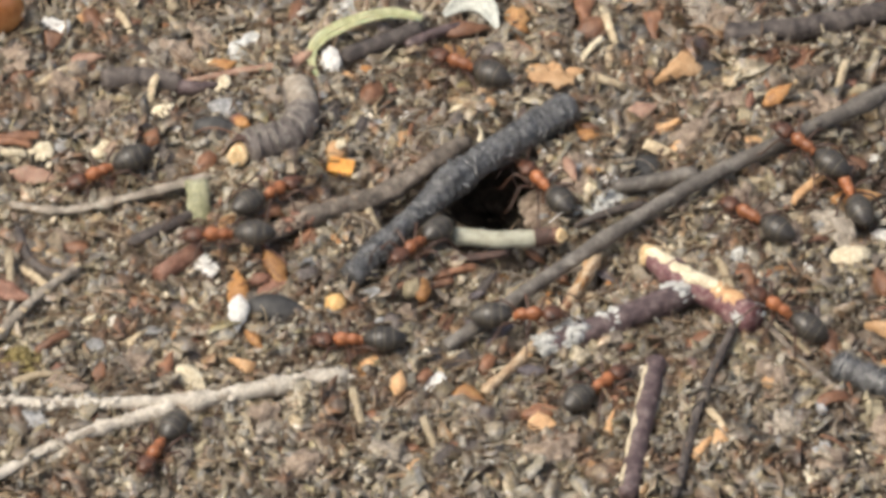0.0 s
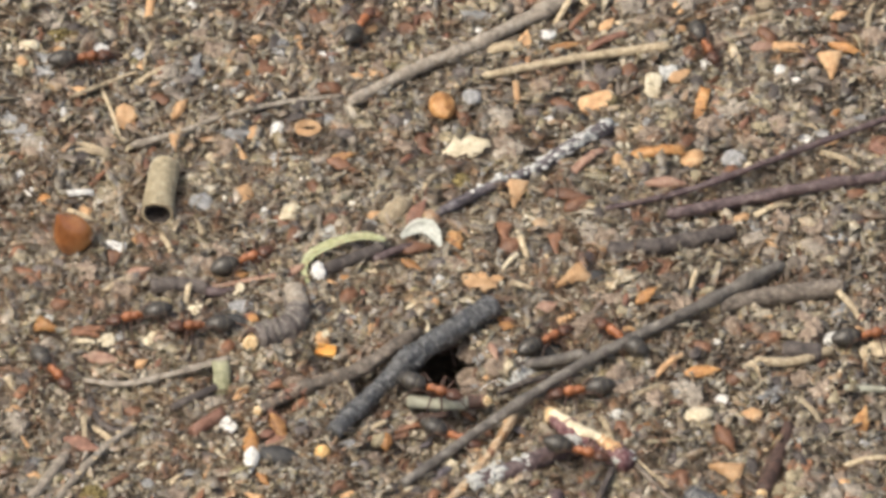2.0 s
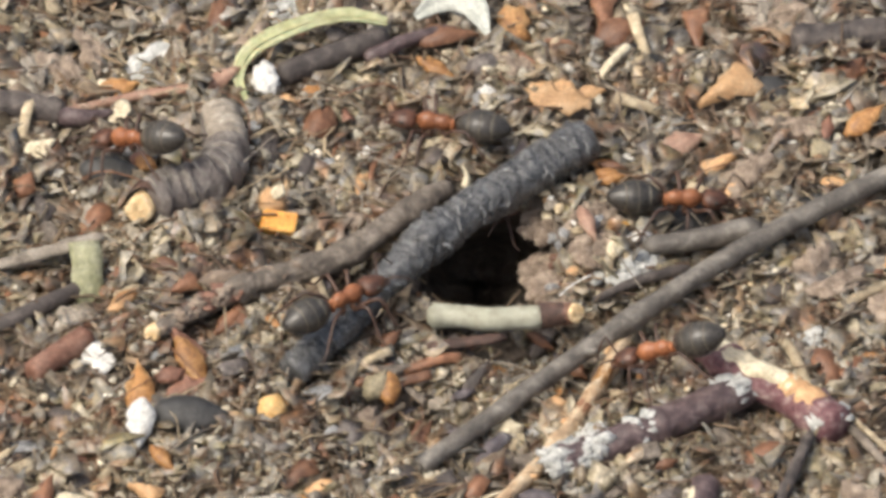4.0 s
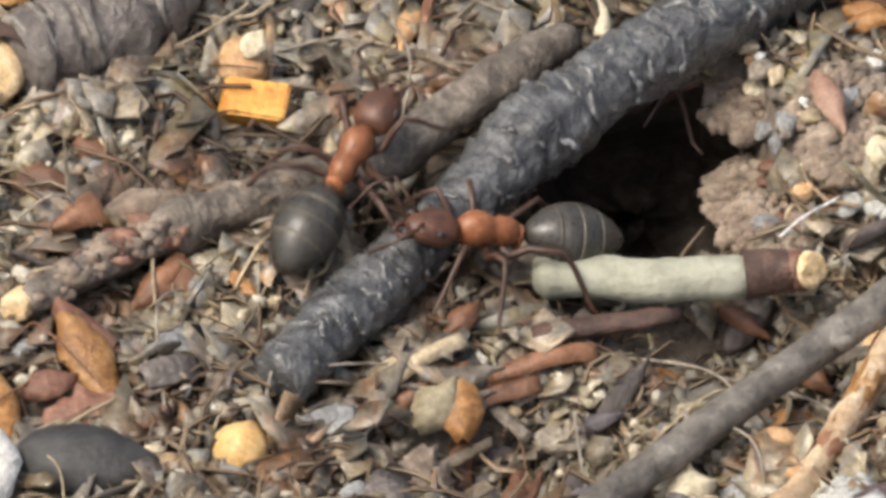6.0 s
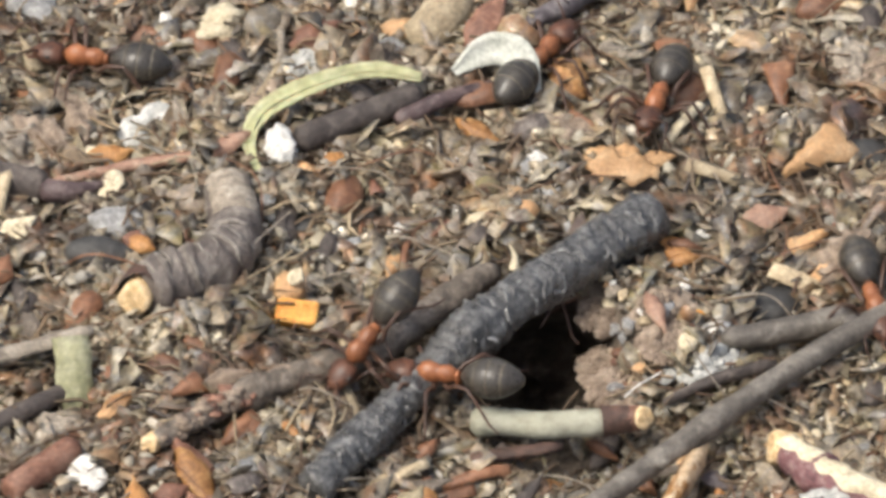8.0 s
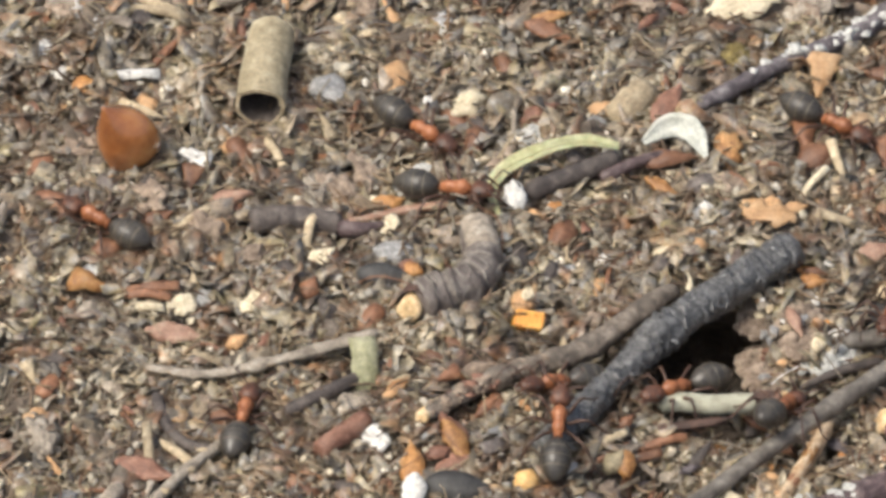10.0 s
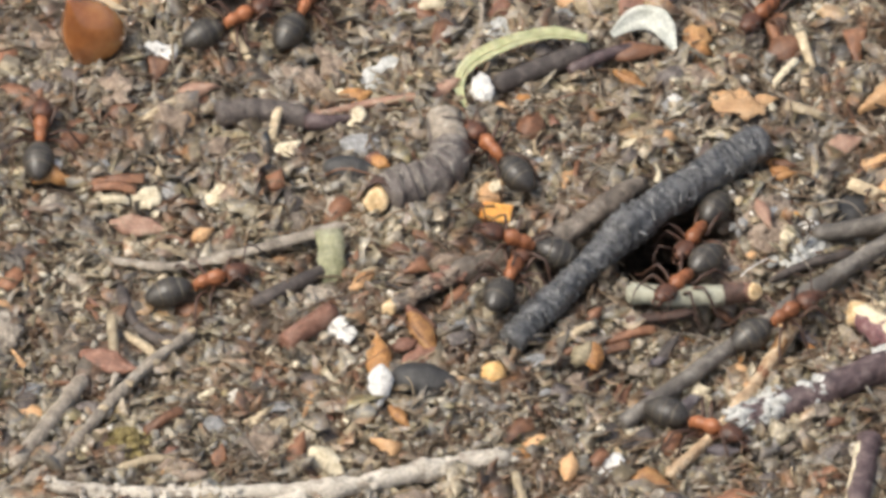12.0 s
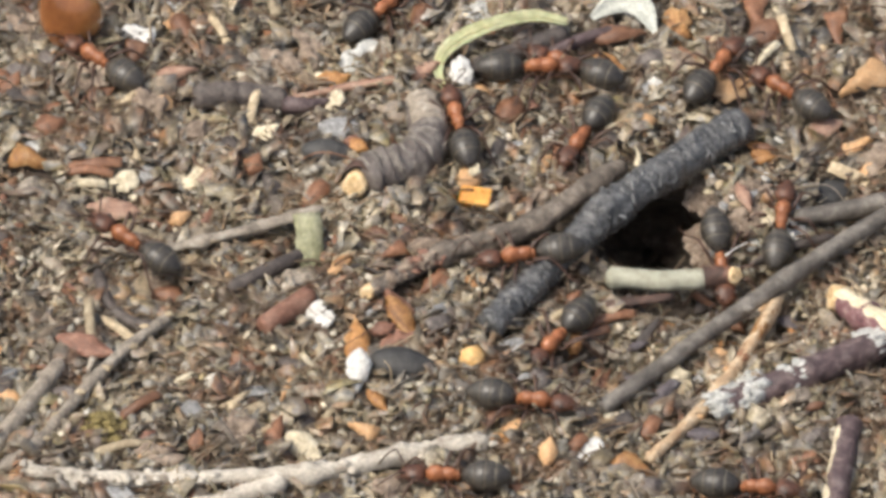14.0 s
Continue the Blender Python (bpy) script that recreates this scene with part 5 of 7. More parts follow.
grain("crumb", -7.34, 32.02, 2.03, 1.95, 29, "stone", "grey rounded crumb lying in the litter", "crumb", group="crumbs on the nest")
seed_body("seed", 3.85, 33.07, 3.53, 2.73, -76, "orange", "orange-brown smooth oval seed among the crumbs", "seed", 0.35)
grain("crumb", 6.72, 34.54, 2.15, 1.95, 29, "stone", "grey rounded crumb lying in the litter", "crumb", group="crumbs on the nest")
chip("lobed_leaf_fragment", 6.17, 27.31, 4.77, 2.73, 15, "cream", "cream-coloured torn lobed leaf piece on the litter", "leaf piece", "lobed", 0.20, 30)
lump("clump", 5.73, 22.97, 1.92, 1.95, 29, "moss", "yellow-green mossy loose clump of tiny grains on the soil", "clump", 150, 0.5, 0.4, 107)
grain("crumb", -10.75, 18.1, 2.3, 1.9, 29, "cream", "cream-coloured lumpy crumb lying in the litter", "crumb", 0.7, 0.6, 0.2, group="crumbs on the nest", cubes=3)
grain("crumb", -15.31, 20.96, 2.88, 1.95, 87, "tan", "light tan rounded crumb lying in the litter", "crumb", group="crumbs on the nest")
grain("crumb", -37.28, 23.28, 2.00, 1.43, 70, "chalk", "white chalky rounded crumb lying in the litter", "crumb", group="crumbs on the nest")
grain("crumb", -36.14, 21.43, 1.84, 1.17, -56, "chalk", "white chalky rounded crumb lying in the litter", "crumb", group="crumbs on the nest")
grain("crumb", -34.56, 19.91, 1.64, 1.56, 0, "orange", "orange-brown rounded crumb lying in the litter", "crumb", group="crumbs on the nest")
chip("splinter", -31.64, 20.94, 3.39, 0.78, 6, "chalk", "white chalky thin splinter lying on the litter", "splinter", "strip", 0.70, 12, group="splinters on the nest")
nutlet("nutlet", -31.14, 13.70, 3.81, "nut", "glossy orange-brown pointed shiny nutlet on the litter", "seed")
grain("crumb", 18.68, 9.33, 2.61, 2.21, 0, "slate", "blackish rounded crumb lying in the litter", "crumb", group="crumbs on the nest")
chip("bud_scale", 23.52, 5.38, 2.76, 1.17, 40, "orange", "orange-brown dry bud scale lying on the litter", "bud scale", "scale", 0.40, 24, group="bud scales on the nest")
grain("crumb", 28.30, -10.34, 3.03, 2.34, 15, "cream", "cream-coloured rounded crumb lying in the litter", "crumb", group="crumbs on the nest")
grain("crumb", 30.71, -7.79, 1.86, 1.43, -28, "chalk", "white chalky rounded crumb lying in the litter", "crumb", group="crumbs on the nest")
lump("clump", 20.68, -9.80, 2.47, 2.21, 0, "lichen", "pale grey-white loose clump of tiny grains on the soil", "clump", 150, 0.5, 0.4, 119)
grain("crumb", 33.30, -10.41, 2.17, 1.69, 15, "tan", "light tan rounded crumb lying in the litter", "crumb", group="crumbs on the nest")
chip("leaf_fragment", 30.77, -18.10, 3.32, 2.47, -14, "tan", "light tan torn triangular leaf piece on the litter", "leaf piece", "wedge", 0.70, 12)
chip("bud_scale", 37.16, 0.48, 1.64, 0.91, -22, "straw", "straw-coloured dry bud scale lying on the litter", "bud scale", "scale", 0.25, 30, group="bud scales on the nest")
grain("crumb", 41.45, 0.66, 2.53, 1.95, 40, "chalk", "white chalky rounded crumb lying in the litter", "crumb", group="crumbs on the nest")
chip("chip", 45.37, -0.89, 3.10, 1.95, 22, "straw", "straw-coloured angular flat chip among the crumbs", "chip", "shard", 0.20, 24, group="chips on the nest")
chip("bud_scale", 30.19, -21.46, 2.31, 1.30, 50, "orange", "orange-brown dry bud scale lying on the litter", "bud scale", "scale", 0.70, 12, group="bud scales on the nest")
chip("bud_scale", 43.76, -11.52, 3.76, 1.56, 75, "orange", "orange-brown dry bud scale lying on the litter", "bud scale", "scale", 0.25, 30, group="bud scales on the nest")
chip("bud_scale", 30.84, -13.69, 3.53, 1.56, -61, "umber", "dark brown dry bud scale lying on the litter", "bud scale", "scale", 0.90, 18, group="bud scales on the nest")
chip("bud_scale", 28.81, -4.64, 3.79, 1.30, 8, "orange", "orange-brown dry bud scale lying on the litter", "bud scale", "scale", 0.40, 24, group="bud scales on the nest")
chip("splinter", 25.59, -3.83, 3.81, 0.65, 46, "tan", "light tan thin splinter lying on the litter", "splinter", "strip", 0.70, 12, group="splinters on the nest")
chip("bud_scale", 20.09, 46.56, 2.00, 1.04, 39, "tan", "light tan dry bud scale lying on the litter", "bud scale", "scale", 0.25, 30, group="bud scales on the nest")
grain("crumb", 24.86, 50.65, 2.00, 1.30, -42, "chalk", "white chalky rounded crumb lying in the litter", "crumb", group="crumbs on the nest")
chip("leaf_fragment", 41.96, 39.65, 3.07, 2.47, 95, "tan", "light tan torn triangular leaf piece on the litter", "leaf piece", "wedge", 0.40, 24)
chip("bud_scale", 43.66, 42.86, 4.03, 1.17, -22, "orange", "orange-brown dry bud scale lying on the litter", "bud scale", "scale", 0.70, 12, group="bud scales on the nest")
grain("crumb", 36.91, 39.11, 1.55, 1.56, 0, "chalk", "white chalky rounded crumb lying in the litter", "crumb", group="crumbs on the nest")
grain("crumb", 38.59, 37.54, 1.22, 0.91, 0, "chalk", "white chalky rounded crumb lying in the litter", "crumb", group="crumbs on the nest")
grain("crumb", 29.91, 41.01, 1.95, 1.82, 29, "chalk", "white chalky rounded crumb lying in the litter", "crumb", group="crumbs on the nest")
chip("bud_scale", 35.73, 49.66, 2.26, 1.69, 15, "straw", "straw-coloured dry bud scale lying on the litter", "bud scale", "scale", 0.70, 12, group="bud scales on the nest")
chip("bud_scale", 35.38, 43.07, 2.79, 1.30, 8, "salmon", "dull salmon-pink dry bud scale lying on the litter", "bud scale", "scale", 0.25, 30, group="bud scales on the nest")
chip("splinter", 38.10, 42.93, 3.67, 1.17, -7, "tan", "light tan thin splinter lying on the litter", "splinter", "strip", 0.90, 18, group="splinters on the nest")
chip("bud_scale", 39.85, 47.46, 2.91, 1.30, -22, "umber", "dark brown dry bud scale lying on the litter", "bud scale", "scale", 0.40, 24, group="bud scales on the nest")
chip("bud_scale", 43.02, 47.19, 2.05, 1.04, 22, "tan", "light tan dry bud scale lying on the litter", "bud scale", "scale", 0.70, 12, group="bud scales on the nest")
chip("chip", 24.48, 36.67, 2.81, 1.69, 86, "cream", "cream-coloured angular flat chip among the crumbs", "chip", "shard", 0.20, 30, group="chips on the nest")
chip("chip", 26.11, 38.68, 1.90, 1.82, 15, "lichen", "pale grey-white angular flat chip among the crumbs", "chip", "shard", 0.20, 18, group="chips on the nest")
chip("chip", 18.99, 34.87, 3.71, 1.95, 22, "tan", "light tan angular flat chip among the crumbs", "chip", "shard", 0.20, 24, group="chips on the nest")
seed_body("seed", 22.24, 39.33, 2.42, 1.69, 89, "umber", "dark brown smooth oval seed among the crumbs", "seed", 0.35)
chip("splinter", 29.09, 33.93, 4.23, 1.17, 77, "orange", "orange-brown thin splinter lying on the litter", "splinter", "strip", 0.25, 30, group="splinters on the nest")
chip("splinter", 24.86, 26.82, 5.30, 1.17, 8, "orange", "orange-brown thin splinter lying on the litter", "splinter", "strip", 0.90, 18, group="splinters on the nest")
grain("crumb", 28.27, 26.69, 2.53, 2.34, 0, "tan", "light tan rounded crumb lying in the litter", "crumb", group="crumbs on the nest")
chip("splinter", 17.70, 25.23, 4.97, 0.91, 46, "salmon", "dull salmon-pink thin splinter lying on the litter", "splinter", "strip", 0.70, 12, group="splinters on the nest")
chip("leaf_fragment", 10.99, 20.98, 3.01, 2.34, 83, "tan", "light tan torn triangular leaf piece on the litter", "leaf piece", "wedge", 0.25, 30)
chip("bud_scale", 25.80, 22.46, 4.61, 1.30, -4, "salmon", "dull salmon-pink dry bud scale lying on the litter", "bud scale", "scale", 0.90, 18, group="bud scales on the nest")
chip("bud_scale", 16.02, 20.46, 4.82, 1.30, -7, "umber", "dark brown dry bud scale lying on the litter", "bud scale", "scale", 0.40, 24, group="bud scales on the nest")
chip("bud_scale", 17.11, 19.38, 3.37, 1.69, 29, "umber", "dark brown dry bud scale lying on the litter", "bud scale", "scale", 0.70, 12, group="bud scales on the nest")
chip("splinter", 46.84, 26.57, 3.01, 1.17, -29, "rust", "rust-red thin splinter lying on the litter", "splinter", "strip", 0.25, 30, group="splinters on the nest")
grain("crumb", 39.28, 29.80, 1.76, 1.43, 0, "chalk", "white chalky rounded crumb lying in the litter", "crumb", group="crumbs on the nest")
grain("crumb", 40.89, 30.55, 1.54, 1.30, 0, "stone", "grey rounded crumb lying in the litter", "crumb", group="crumbs on the nest")
chip("bud_scale", 41.86, 29.07, 1.94, 0.78, 28, "tan", "light tan dry bud scale lying on the litter", "bud scale", "scale", 0.70, 12, group="bud scales on the nest")
seed_body("seed", 33.64, 25.71, 1.25, 0.91, 60, "cream", "cream-coloured smooth oval seed among the crumbs", "seed", 0.35)
grain("crumb", 32.28, 26.51, 2.62, 2.21, 29, "stone", "grey rounded crumb lying in the litter", "crumb", group="crumbs on the nest")
chip("bud_scale", 27.20, 37.95, 2.63, 1.30, 29, "tan", "light tan dry bud scale lying on the litter", "bud scale", "scale", 0.40, 24, group="bud scales on the nest")
chip("splinter", 11.14, 35.10, 3.34, 0.65, 93, "tan", "light tan thin splinter lying on the litter", "splinter", "strip", 0.70, 12, group="splinters on the nest")
chip("bud_scale", 12.01, 43.69, 2.29, 1.43, 83, "tan", "light tan dry bud scale lying on the litter", "bud scale", "scale", 0.25, 30, group="bud scales on the nest")
chip("splinter", 9.95, 42.58, 3.56, 1.17, 8, "straw", "straw-coloured thin splinter lying on the litter", "splinter", "strip", 0.90, 18, group="splinters on the nest")
grain("crumb", 14.06, 44.37, 2.04, 1.56, 22, "chalk", "white chalky rounded crumb lying in the litter", "crumb", group="crumbs on the nest")
chip("splinter", 20.06, 43.72, 4.58, 0.78, 29, "rust", "rust-red thin splinter lying on the litter", "splinter", "strip", 0.70, 12, group="splinters on the nest")
chip("bud_scale", 15.61, 42.71, 3.93, 0.91, 15, "orange", "orange-brown dry bud scale lying on the litter", "bud scale", "scale", 0.25, 30, group="bud scales on the nest")
chip("splinter", 17.31, 47.19, 5.26, 0.55, 50, "umber", "dark brown thin splinter lying on the litter", "splinter", "strip", 0.90, 18, group="splinters on the nest")
chip("bud_scale", -5.92, 25.06, 3.35, 1.17, -22, "umber", "dark brown dry bud scale lying on the litter", "bud scale", "scale", 0.40, 24, group="bud scales on the nest")
chip("bud_scale", -6.41, 17.11, 2.79, 1.30, 29, "rust", "rust-red dry bud scale lying on the litter", "bud scale", "scale", 0.70, 12, group="bud scales on the nest")
chip("bud_scale", -5.92, 26.01, 3.31, 0.91, 15, "orange", "orange-brown dry bud scale lying on the litter", "bud scale", "scale", 0.25, 30, group="bud scales on the nest")
grain("crumb", -5.86, 17.61, 1.20, 0.91, 0, "chalk", "white chalky rounded crumb lying in the litter", "crumb", group="crumbs on the nest")
grain("crumb", -19.57, 19.71, 2.90, 2.60, -40, "stone", "grey rounded crumb lying in the litter", "crumb", group="crumbs on the nest")
chip("bud_scale", -29.51, 23.56, 4.13, 0.65, 52, "umber", "dark brown dry bud scale lying on the litter", "bud scale", "scale", 0.70, 12, group="bud scales on the nest")
chip("bark_curl", -0.75, 17.9, 3.4, 2.0, 50, "straw", "straw-coloured curled shred of bark standing in the litter", "bark shred", "shard", 0.8, 34, 0.9, 0.3)
chip("bud_scale", 1.42, 17.34, 3.53, 1.6, 61, "rust", "rust-brown dry bud scale lying on the litter", "bud scale", "scale", 0.40, 24, group="bud scales on the nest")
grain("crumb", -8.13, 9.28, 1.97, 1.40, -69, "cream", "cream-coloured rounded crumb lying in the litter", "crumb", group="crumbs on the nest")
lump("clump", -6.80, 15.57, 2.65, 1.52, 29, "lichen", "pale grey-white loose clump of tiny grains on the soil", "clump", 150, 0.5, 0.4, 178)
grain("crumb", -3.04, 16.64, 1.87, 1.52, 52, "stone", "grey rounded crumb lying in the litter", "crumb", group="crumbs on the nest")
chip("bud_scale", -15.90, 9.46, 2.68, 1.22, 15, "orange", "orange-brown dry bud scale lying on the litter", "bud scale", "scale", 0.40, 24, group="bud scales on the nest")
chip("leaf_fragment", 9.90, 15.00, 3.77, 1.65, 92, "umber", "dark brown torn triangular leaf piece on the litter", "leaf piece", "wedge", 0.70, 12)
chip("lobed_leaf_fragment", 5.22, 13.59, 2.58, 1.83, 76, "orange", "orange-brown torn lobed leaf piece on the litter", "leaf piece", "lobed", 0.20, 30)
grain("crumb", -8.44, 5.06, 0.78, 0.88, 0, "stone", "grey rounded crumb lying in the litter", "crumb", group="crumbs on the nest")
grain("crumb", -2.49, 4.67, 1.39, 1.03, 0, "stone", "grey rounded crumb lying in the litter", "crumb", group="crumbs on the nest")
grain("crumb", -1.42, 6.63, 1.37, 1.14, 61, "cream", "cream-coloured rounded crumb lying in the litter", "crumb", group="crumbs on the nest")
grain("crumb", 0.02, 6.06, 0.83, 0.46, -61, "chalk", "white chalky rounded crumb lying in the litter", "crumb", group="crumbs on the nest")
grain("crumb", 1.41, 7.91, 1.53, 1.03, 15, "stone", "grey rounded crumb lying in the litter", "crumb", group="crumbs on the nest")
chip("bud_scale", 0.98, 10.46, 2.35, 0.67, -32, "orange", "orange-brown dry bud scale lying on the litter", "bud scale", "scale", 0.40, 24, group="bud scales on the nest")
chip("lobed_leaf_fragment", -15.62, 6.39, 1.93, 0.93, 62, "cream", "cream-coloured torn lobed leaf piece on the litter", "leaf piece", "lobed", 0.20, 12)
chip("bud_scale", -15.05, -8.07, 2.08, 0.83, 35, "orange", "orange-brown dry bud scale lying on the litter", "bud scale", "scale", 0.25, 30, group="bud scales on the nest")
chip("bud_scale", -9.63, -9.30, 1.98, 0.88, 41, "umber", "dark brown dry bud scale lying on the litter", "bud scale", "scale", 0.90, 18, group="bud scales on the nest")
grain("crumb", -9.37, -12.43, 1.48, 1.55, 14, "stone", "grey rounded crumb lying in the litter", "crumb", group="crumbs on the nest")
grain("crumb", -11.79, 4.45, 1.08, 1.03, -1, "stone", "grey rounded crumb lying in the litter", "crumb", group="crumbs on the nest")
chip("bud_scale", -14.34, 2.70, 1.52, 1.03, -15, "rust", "rust-red dry bud scale lying on the litter", "bud scale", "scale", 0.25, 30, group="bud scales on the nest")
chip("bud_scale", 10.24, 2.74, 1.72, 0.67, -12, "umber", "dark brown dry bud scale lying on the litter", "bud scale", "scale", 0.90, 18, group="bud scales on the nest")
chip("splinter", -4.21, 3.05, 1.52, 0.31, 15, "straw", "straw-coloured thin splinter lying on the litter", "splinter", "strip", 0.40, 24, group="splinters on the nest")
chip("bud_scale", -10.32, -6.19, 2.4, 1.1, 15, "clod", "warm brown dry bud scale lying on the litter", "bud scale", "scale", 0.70, 12, group="bud scales on the nest")
grain("crumb", -2.50, 5.39, 1.13, 0.77, 41, "stone", "grey rounded crumb lying in the litter", "crumb", group="crumbs on the nest")
grain("crumb", -7.91, -4.25, 0.85, 0.57, 41, "chalk", "white chalky rounded crumb lying in the litter", "crumb", group="crumbs on the nest")
grain("crumb", 4.60, -16.73, 1.54, 1.72, 14, "cream", "cream-coloured rounded crumb lying in the litter", "crumb", group="crumbs on the nest")
chip("bud_scale", 7.64, -12.47, 1.73, 0.95, 15, "orange", "orange-brown dry bud scale lying on the litter", "bud scale", "scale", 0.70, 12, group="bud scales on the nest")
grain("crumb", 0.78, -15.34, 1.25, 1.15, 15, "stone", "grey rounded crumb lying in the litter", "crumb", group="crumbs on the nest")
chip("small_leaf", 4.95, -14.18, 1.03, 0.95, 96, "olive", "olive-brown small folded leaf standing in the litter", "leaf", "strip", 0.7, 40, 0.9)
grain("crumb", 6.89, -0.37, 0.95, 0.76, 0, "cream", "cream-coloured rounded crumb lying in the litter", "crumb", group="crumbs on the nest")
chip("bud_scale", 8.88, -2.77, 2.5, 0.8, -70, "salmon", "dull salmon-brown dry bud scale lying on the litter", "bud scale", "scale", 0.70, 12, group="bud scales on the nest")
# dark litter from here on, added partly to darken ground that lies in shade
chip("splinter", -0.45, -12.79, 2.49, 0.57, 15, "umber", "dark brown thin splinter lying on the litter", "splinter", "strip", 0.25, 30, group="splinters on the nest")
chip("splinter", 0.80, -11.63, 3.14, 0.57, 18, "umber", "dark brown thin splinter lying on the litter", "splinter", "strip", 0.90, 18, group="splinters on the nest")
chip("splinter", -0.29, -13.21, 1.92, 0.39, -41, "brown", "greyish brown thin splinter lying on the litter", "splinter", "strip", 0.40, 24, group="splinters on the nest")
chip("bud_scale", 2.39, -13.70, 1.45, 0.54, 19, "plum", "dark plum-brown dry bud scale lying on the litter", "bud scale", "scale", 0.70, 12, group="bud scales on the nest")
chip("splinter", 2.56, -10.51, 2.74, 0.76, -49, "dark", "dark thin splinter lying on the litter", "splinter", "strip", 0.25, 30, group="splinters on the nest")
chip("bud_scale", 2.44, -10.01, 1.63, 0.81, 31, "umber", "dark brown dry bud scale lying on the litter", "bud scale", "scale", 0.90, 18, group="bud scales on the nest")
chip("bud_scale", -1.47, -13.14, 2.14, 0.49, 15, "brown", "greyish brown dry bud scale lying on the litter", "bud scale", "scale", 0.40, 24, group="bud scales on the nest")
grain("crumb", -0.42, -13.90, 2.68, 0.88, 64, "plum", "dark plum-brown rounded crumb lying in the litter", "crumb", group="crumbs on the nest")
chip("bud_scale", 2.97, -12.92, 2.72, 0.68, 55, "dark", "dark dry bud scale lying on the litter", "bud scale", "scale", 0.25, 30, group="bud scales on the nest")
grain("crumb", 0.36, -11.21, 1.81, 0.54, -23, "umber", "dark brown rounded crumb lying in the litter", "crumb", group="crumbs on the nest")
chip("bud_scale", -1.50, -12.69, 2.66, 0.76, 16, "brown", "greyish brown dry bud scale lying on the litter", "bud scale", "scale", 0.40, 24, group="bud scales on the nest")
chip("bud_scale", -1.13, -13.26, 1.33, 0.76, 61, "plum", "dark plum-brown dry bud scale lying on the litter", "bud scale", "scale", 0.70, 12, group="bud scales on the nest")
grain("crumb", -0.42, -11.84, 2.25, 0.71, -10, "dark", "dark rounded crumb lying in the litter", "crumb", group="crumbs on the nest")
chip("bud_scale", -1.35, -10.44, 1.54, 0.73, 47, "umber", "dark brown dry bud scale lying on the litter", "bud scale", "scale", 0.90, 18, group="bud scales on the nest")
chip("splinter", 5.00, -13.97, 1.61, 0.59, -49, "brown", "greyish brown thin splinter lying on the litter", "splinter", "strip", 0.40, 24, group="splinters on the nest")
chip("bud_scale", 10.73, -14.30, 2.53, 0.39, 64, "plum", "dark plum-brown dry bud scale lying on the litter", "bud scale", "scale", 0.70, 12, group="bud scales on the nest")
chip("bud_scale", 6.58, -8.36, 2.35, 0.88, 56, "dark", "dark dry bud scale lying on the litter", "bud scale", "scale", 0.25, 30, group="bud scales on the nest")
chip("bud_scale", 6.38, -8.51, 1.83, 0.61, -36, "umber", "dark brown dry bud scale lying on the litter", "bud scale", "scale", 0.90, 18, group="bud scales on the nest")
chip("splinter", 6.65, -7.94, 1.17, 0.83, -32, "brown", "greyish brown thin splinter lying on the litter", "splinter", "strip", 0.40, 24, group="splinters on the nest")
chip("bud_scale", 11.53, -11.60, 1.79, 0.91, -27, "plum", "dark plum-brown dry bud scale lying on the litter", "bud scale", "scale", 0.70, 12, group="bud scales on the nest")
chip("bud_scale", 4.65, -8.27, 1.40, 0.47, 37, "dark", "dark dry bud scale lying on the litter", "bud scale", "scale", 0.25, 30, group="bud scales on the nest")
chip("bud_scale", 8.24, -10.57, 1.66, 0.88, -48, "umber", "dark brown dry bud scale lying on the litter", "bud scale", "scale", 0.90, 18, group="bud scales on the nest")
chip("bud_scale", 9.93, -9.97, 2.66, 0.52, 10, "brown", "greyish brown dry bud scale lying on the litter", "bud scale", "scale", 0.40, 24, group="bud scales on the nest")
grain("crumb", 7.86, -8.60, 1.84, 0.64, 33, "plum", "dark plum-brown rounded crumb lying in the litter", "crumb", group="crumbs on the nest")
chip("splinter", 2.07, -15.79, 1.48, 0.49, -22, "dark", "dark thin splinter lying on the litter", "splinter", "strip", 0.25, 30, group="splinters on the nest")
chip("splinter", 1.50, -18.05, 1.77, 0.56, 59, "umber", "dark brown thin splinter lying on the litter", "splinter", "strip", 0.90, 18, group="splinters on the nest")
chip("bud_scale", 5.33, -19.02, 2.58, 0.83, 34, "brown", "greyish brown dry bud scale lying on the litter", "bud scale", "scale", 0.40, 24, group="bud scales on the nest")
chip("bud_scale", 2.02, -16.65, 1.56, 0.91, 57, "plum", "dark plum-brown dry bud scale lying on the litter", "bud scale", "scale", 0.70, 12, group="bud scales on the nest")
chip("splinter", 0.92, -21.64, 2.38, 0.86, 33, "dark", "dark thin splinter lying on the litter", "splinter", "strip", 0.25, 30, group="splinters on the nest")
chip("splinter", 3.02, -21.90, 1.67, 0.93, 62, "umber", "dark brown thin splinter lying on the litter", "splinter", "strip", 0.90, 18, group="splinters on the nest")
chip("bud_scale", 4.43, -18.46, 2.08, 0.61, -28, "brown", "greyish brown dry bud scale lying on the litter", "bud scale", "scale", 0.40, 24, group="bud scales on the nest")
chip("splinter", 3.83, -18.46, 2.67, 0.79, 57, "plum", "dark plum-brown thin splinter lying on the litter", "splinter", "strip", 0.70, 12, group="splinters on the nest")
grain("crumb", 2.45, -22.21, 2.55, 0.39, -26, "dark", "dark rounded crumb lying in the litter", "crumb", group="crumbs on the nest")
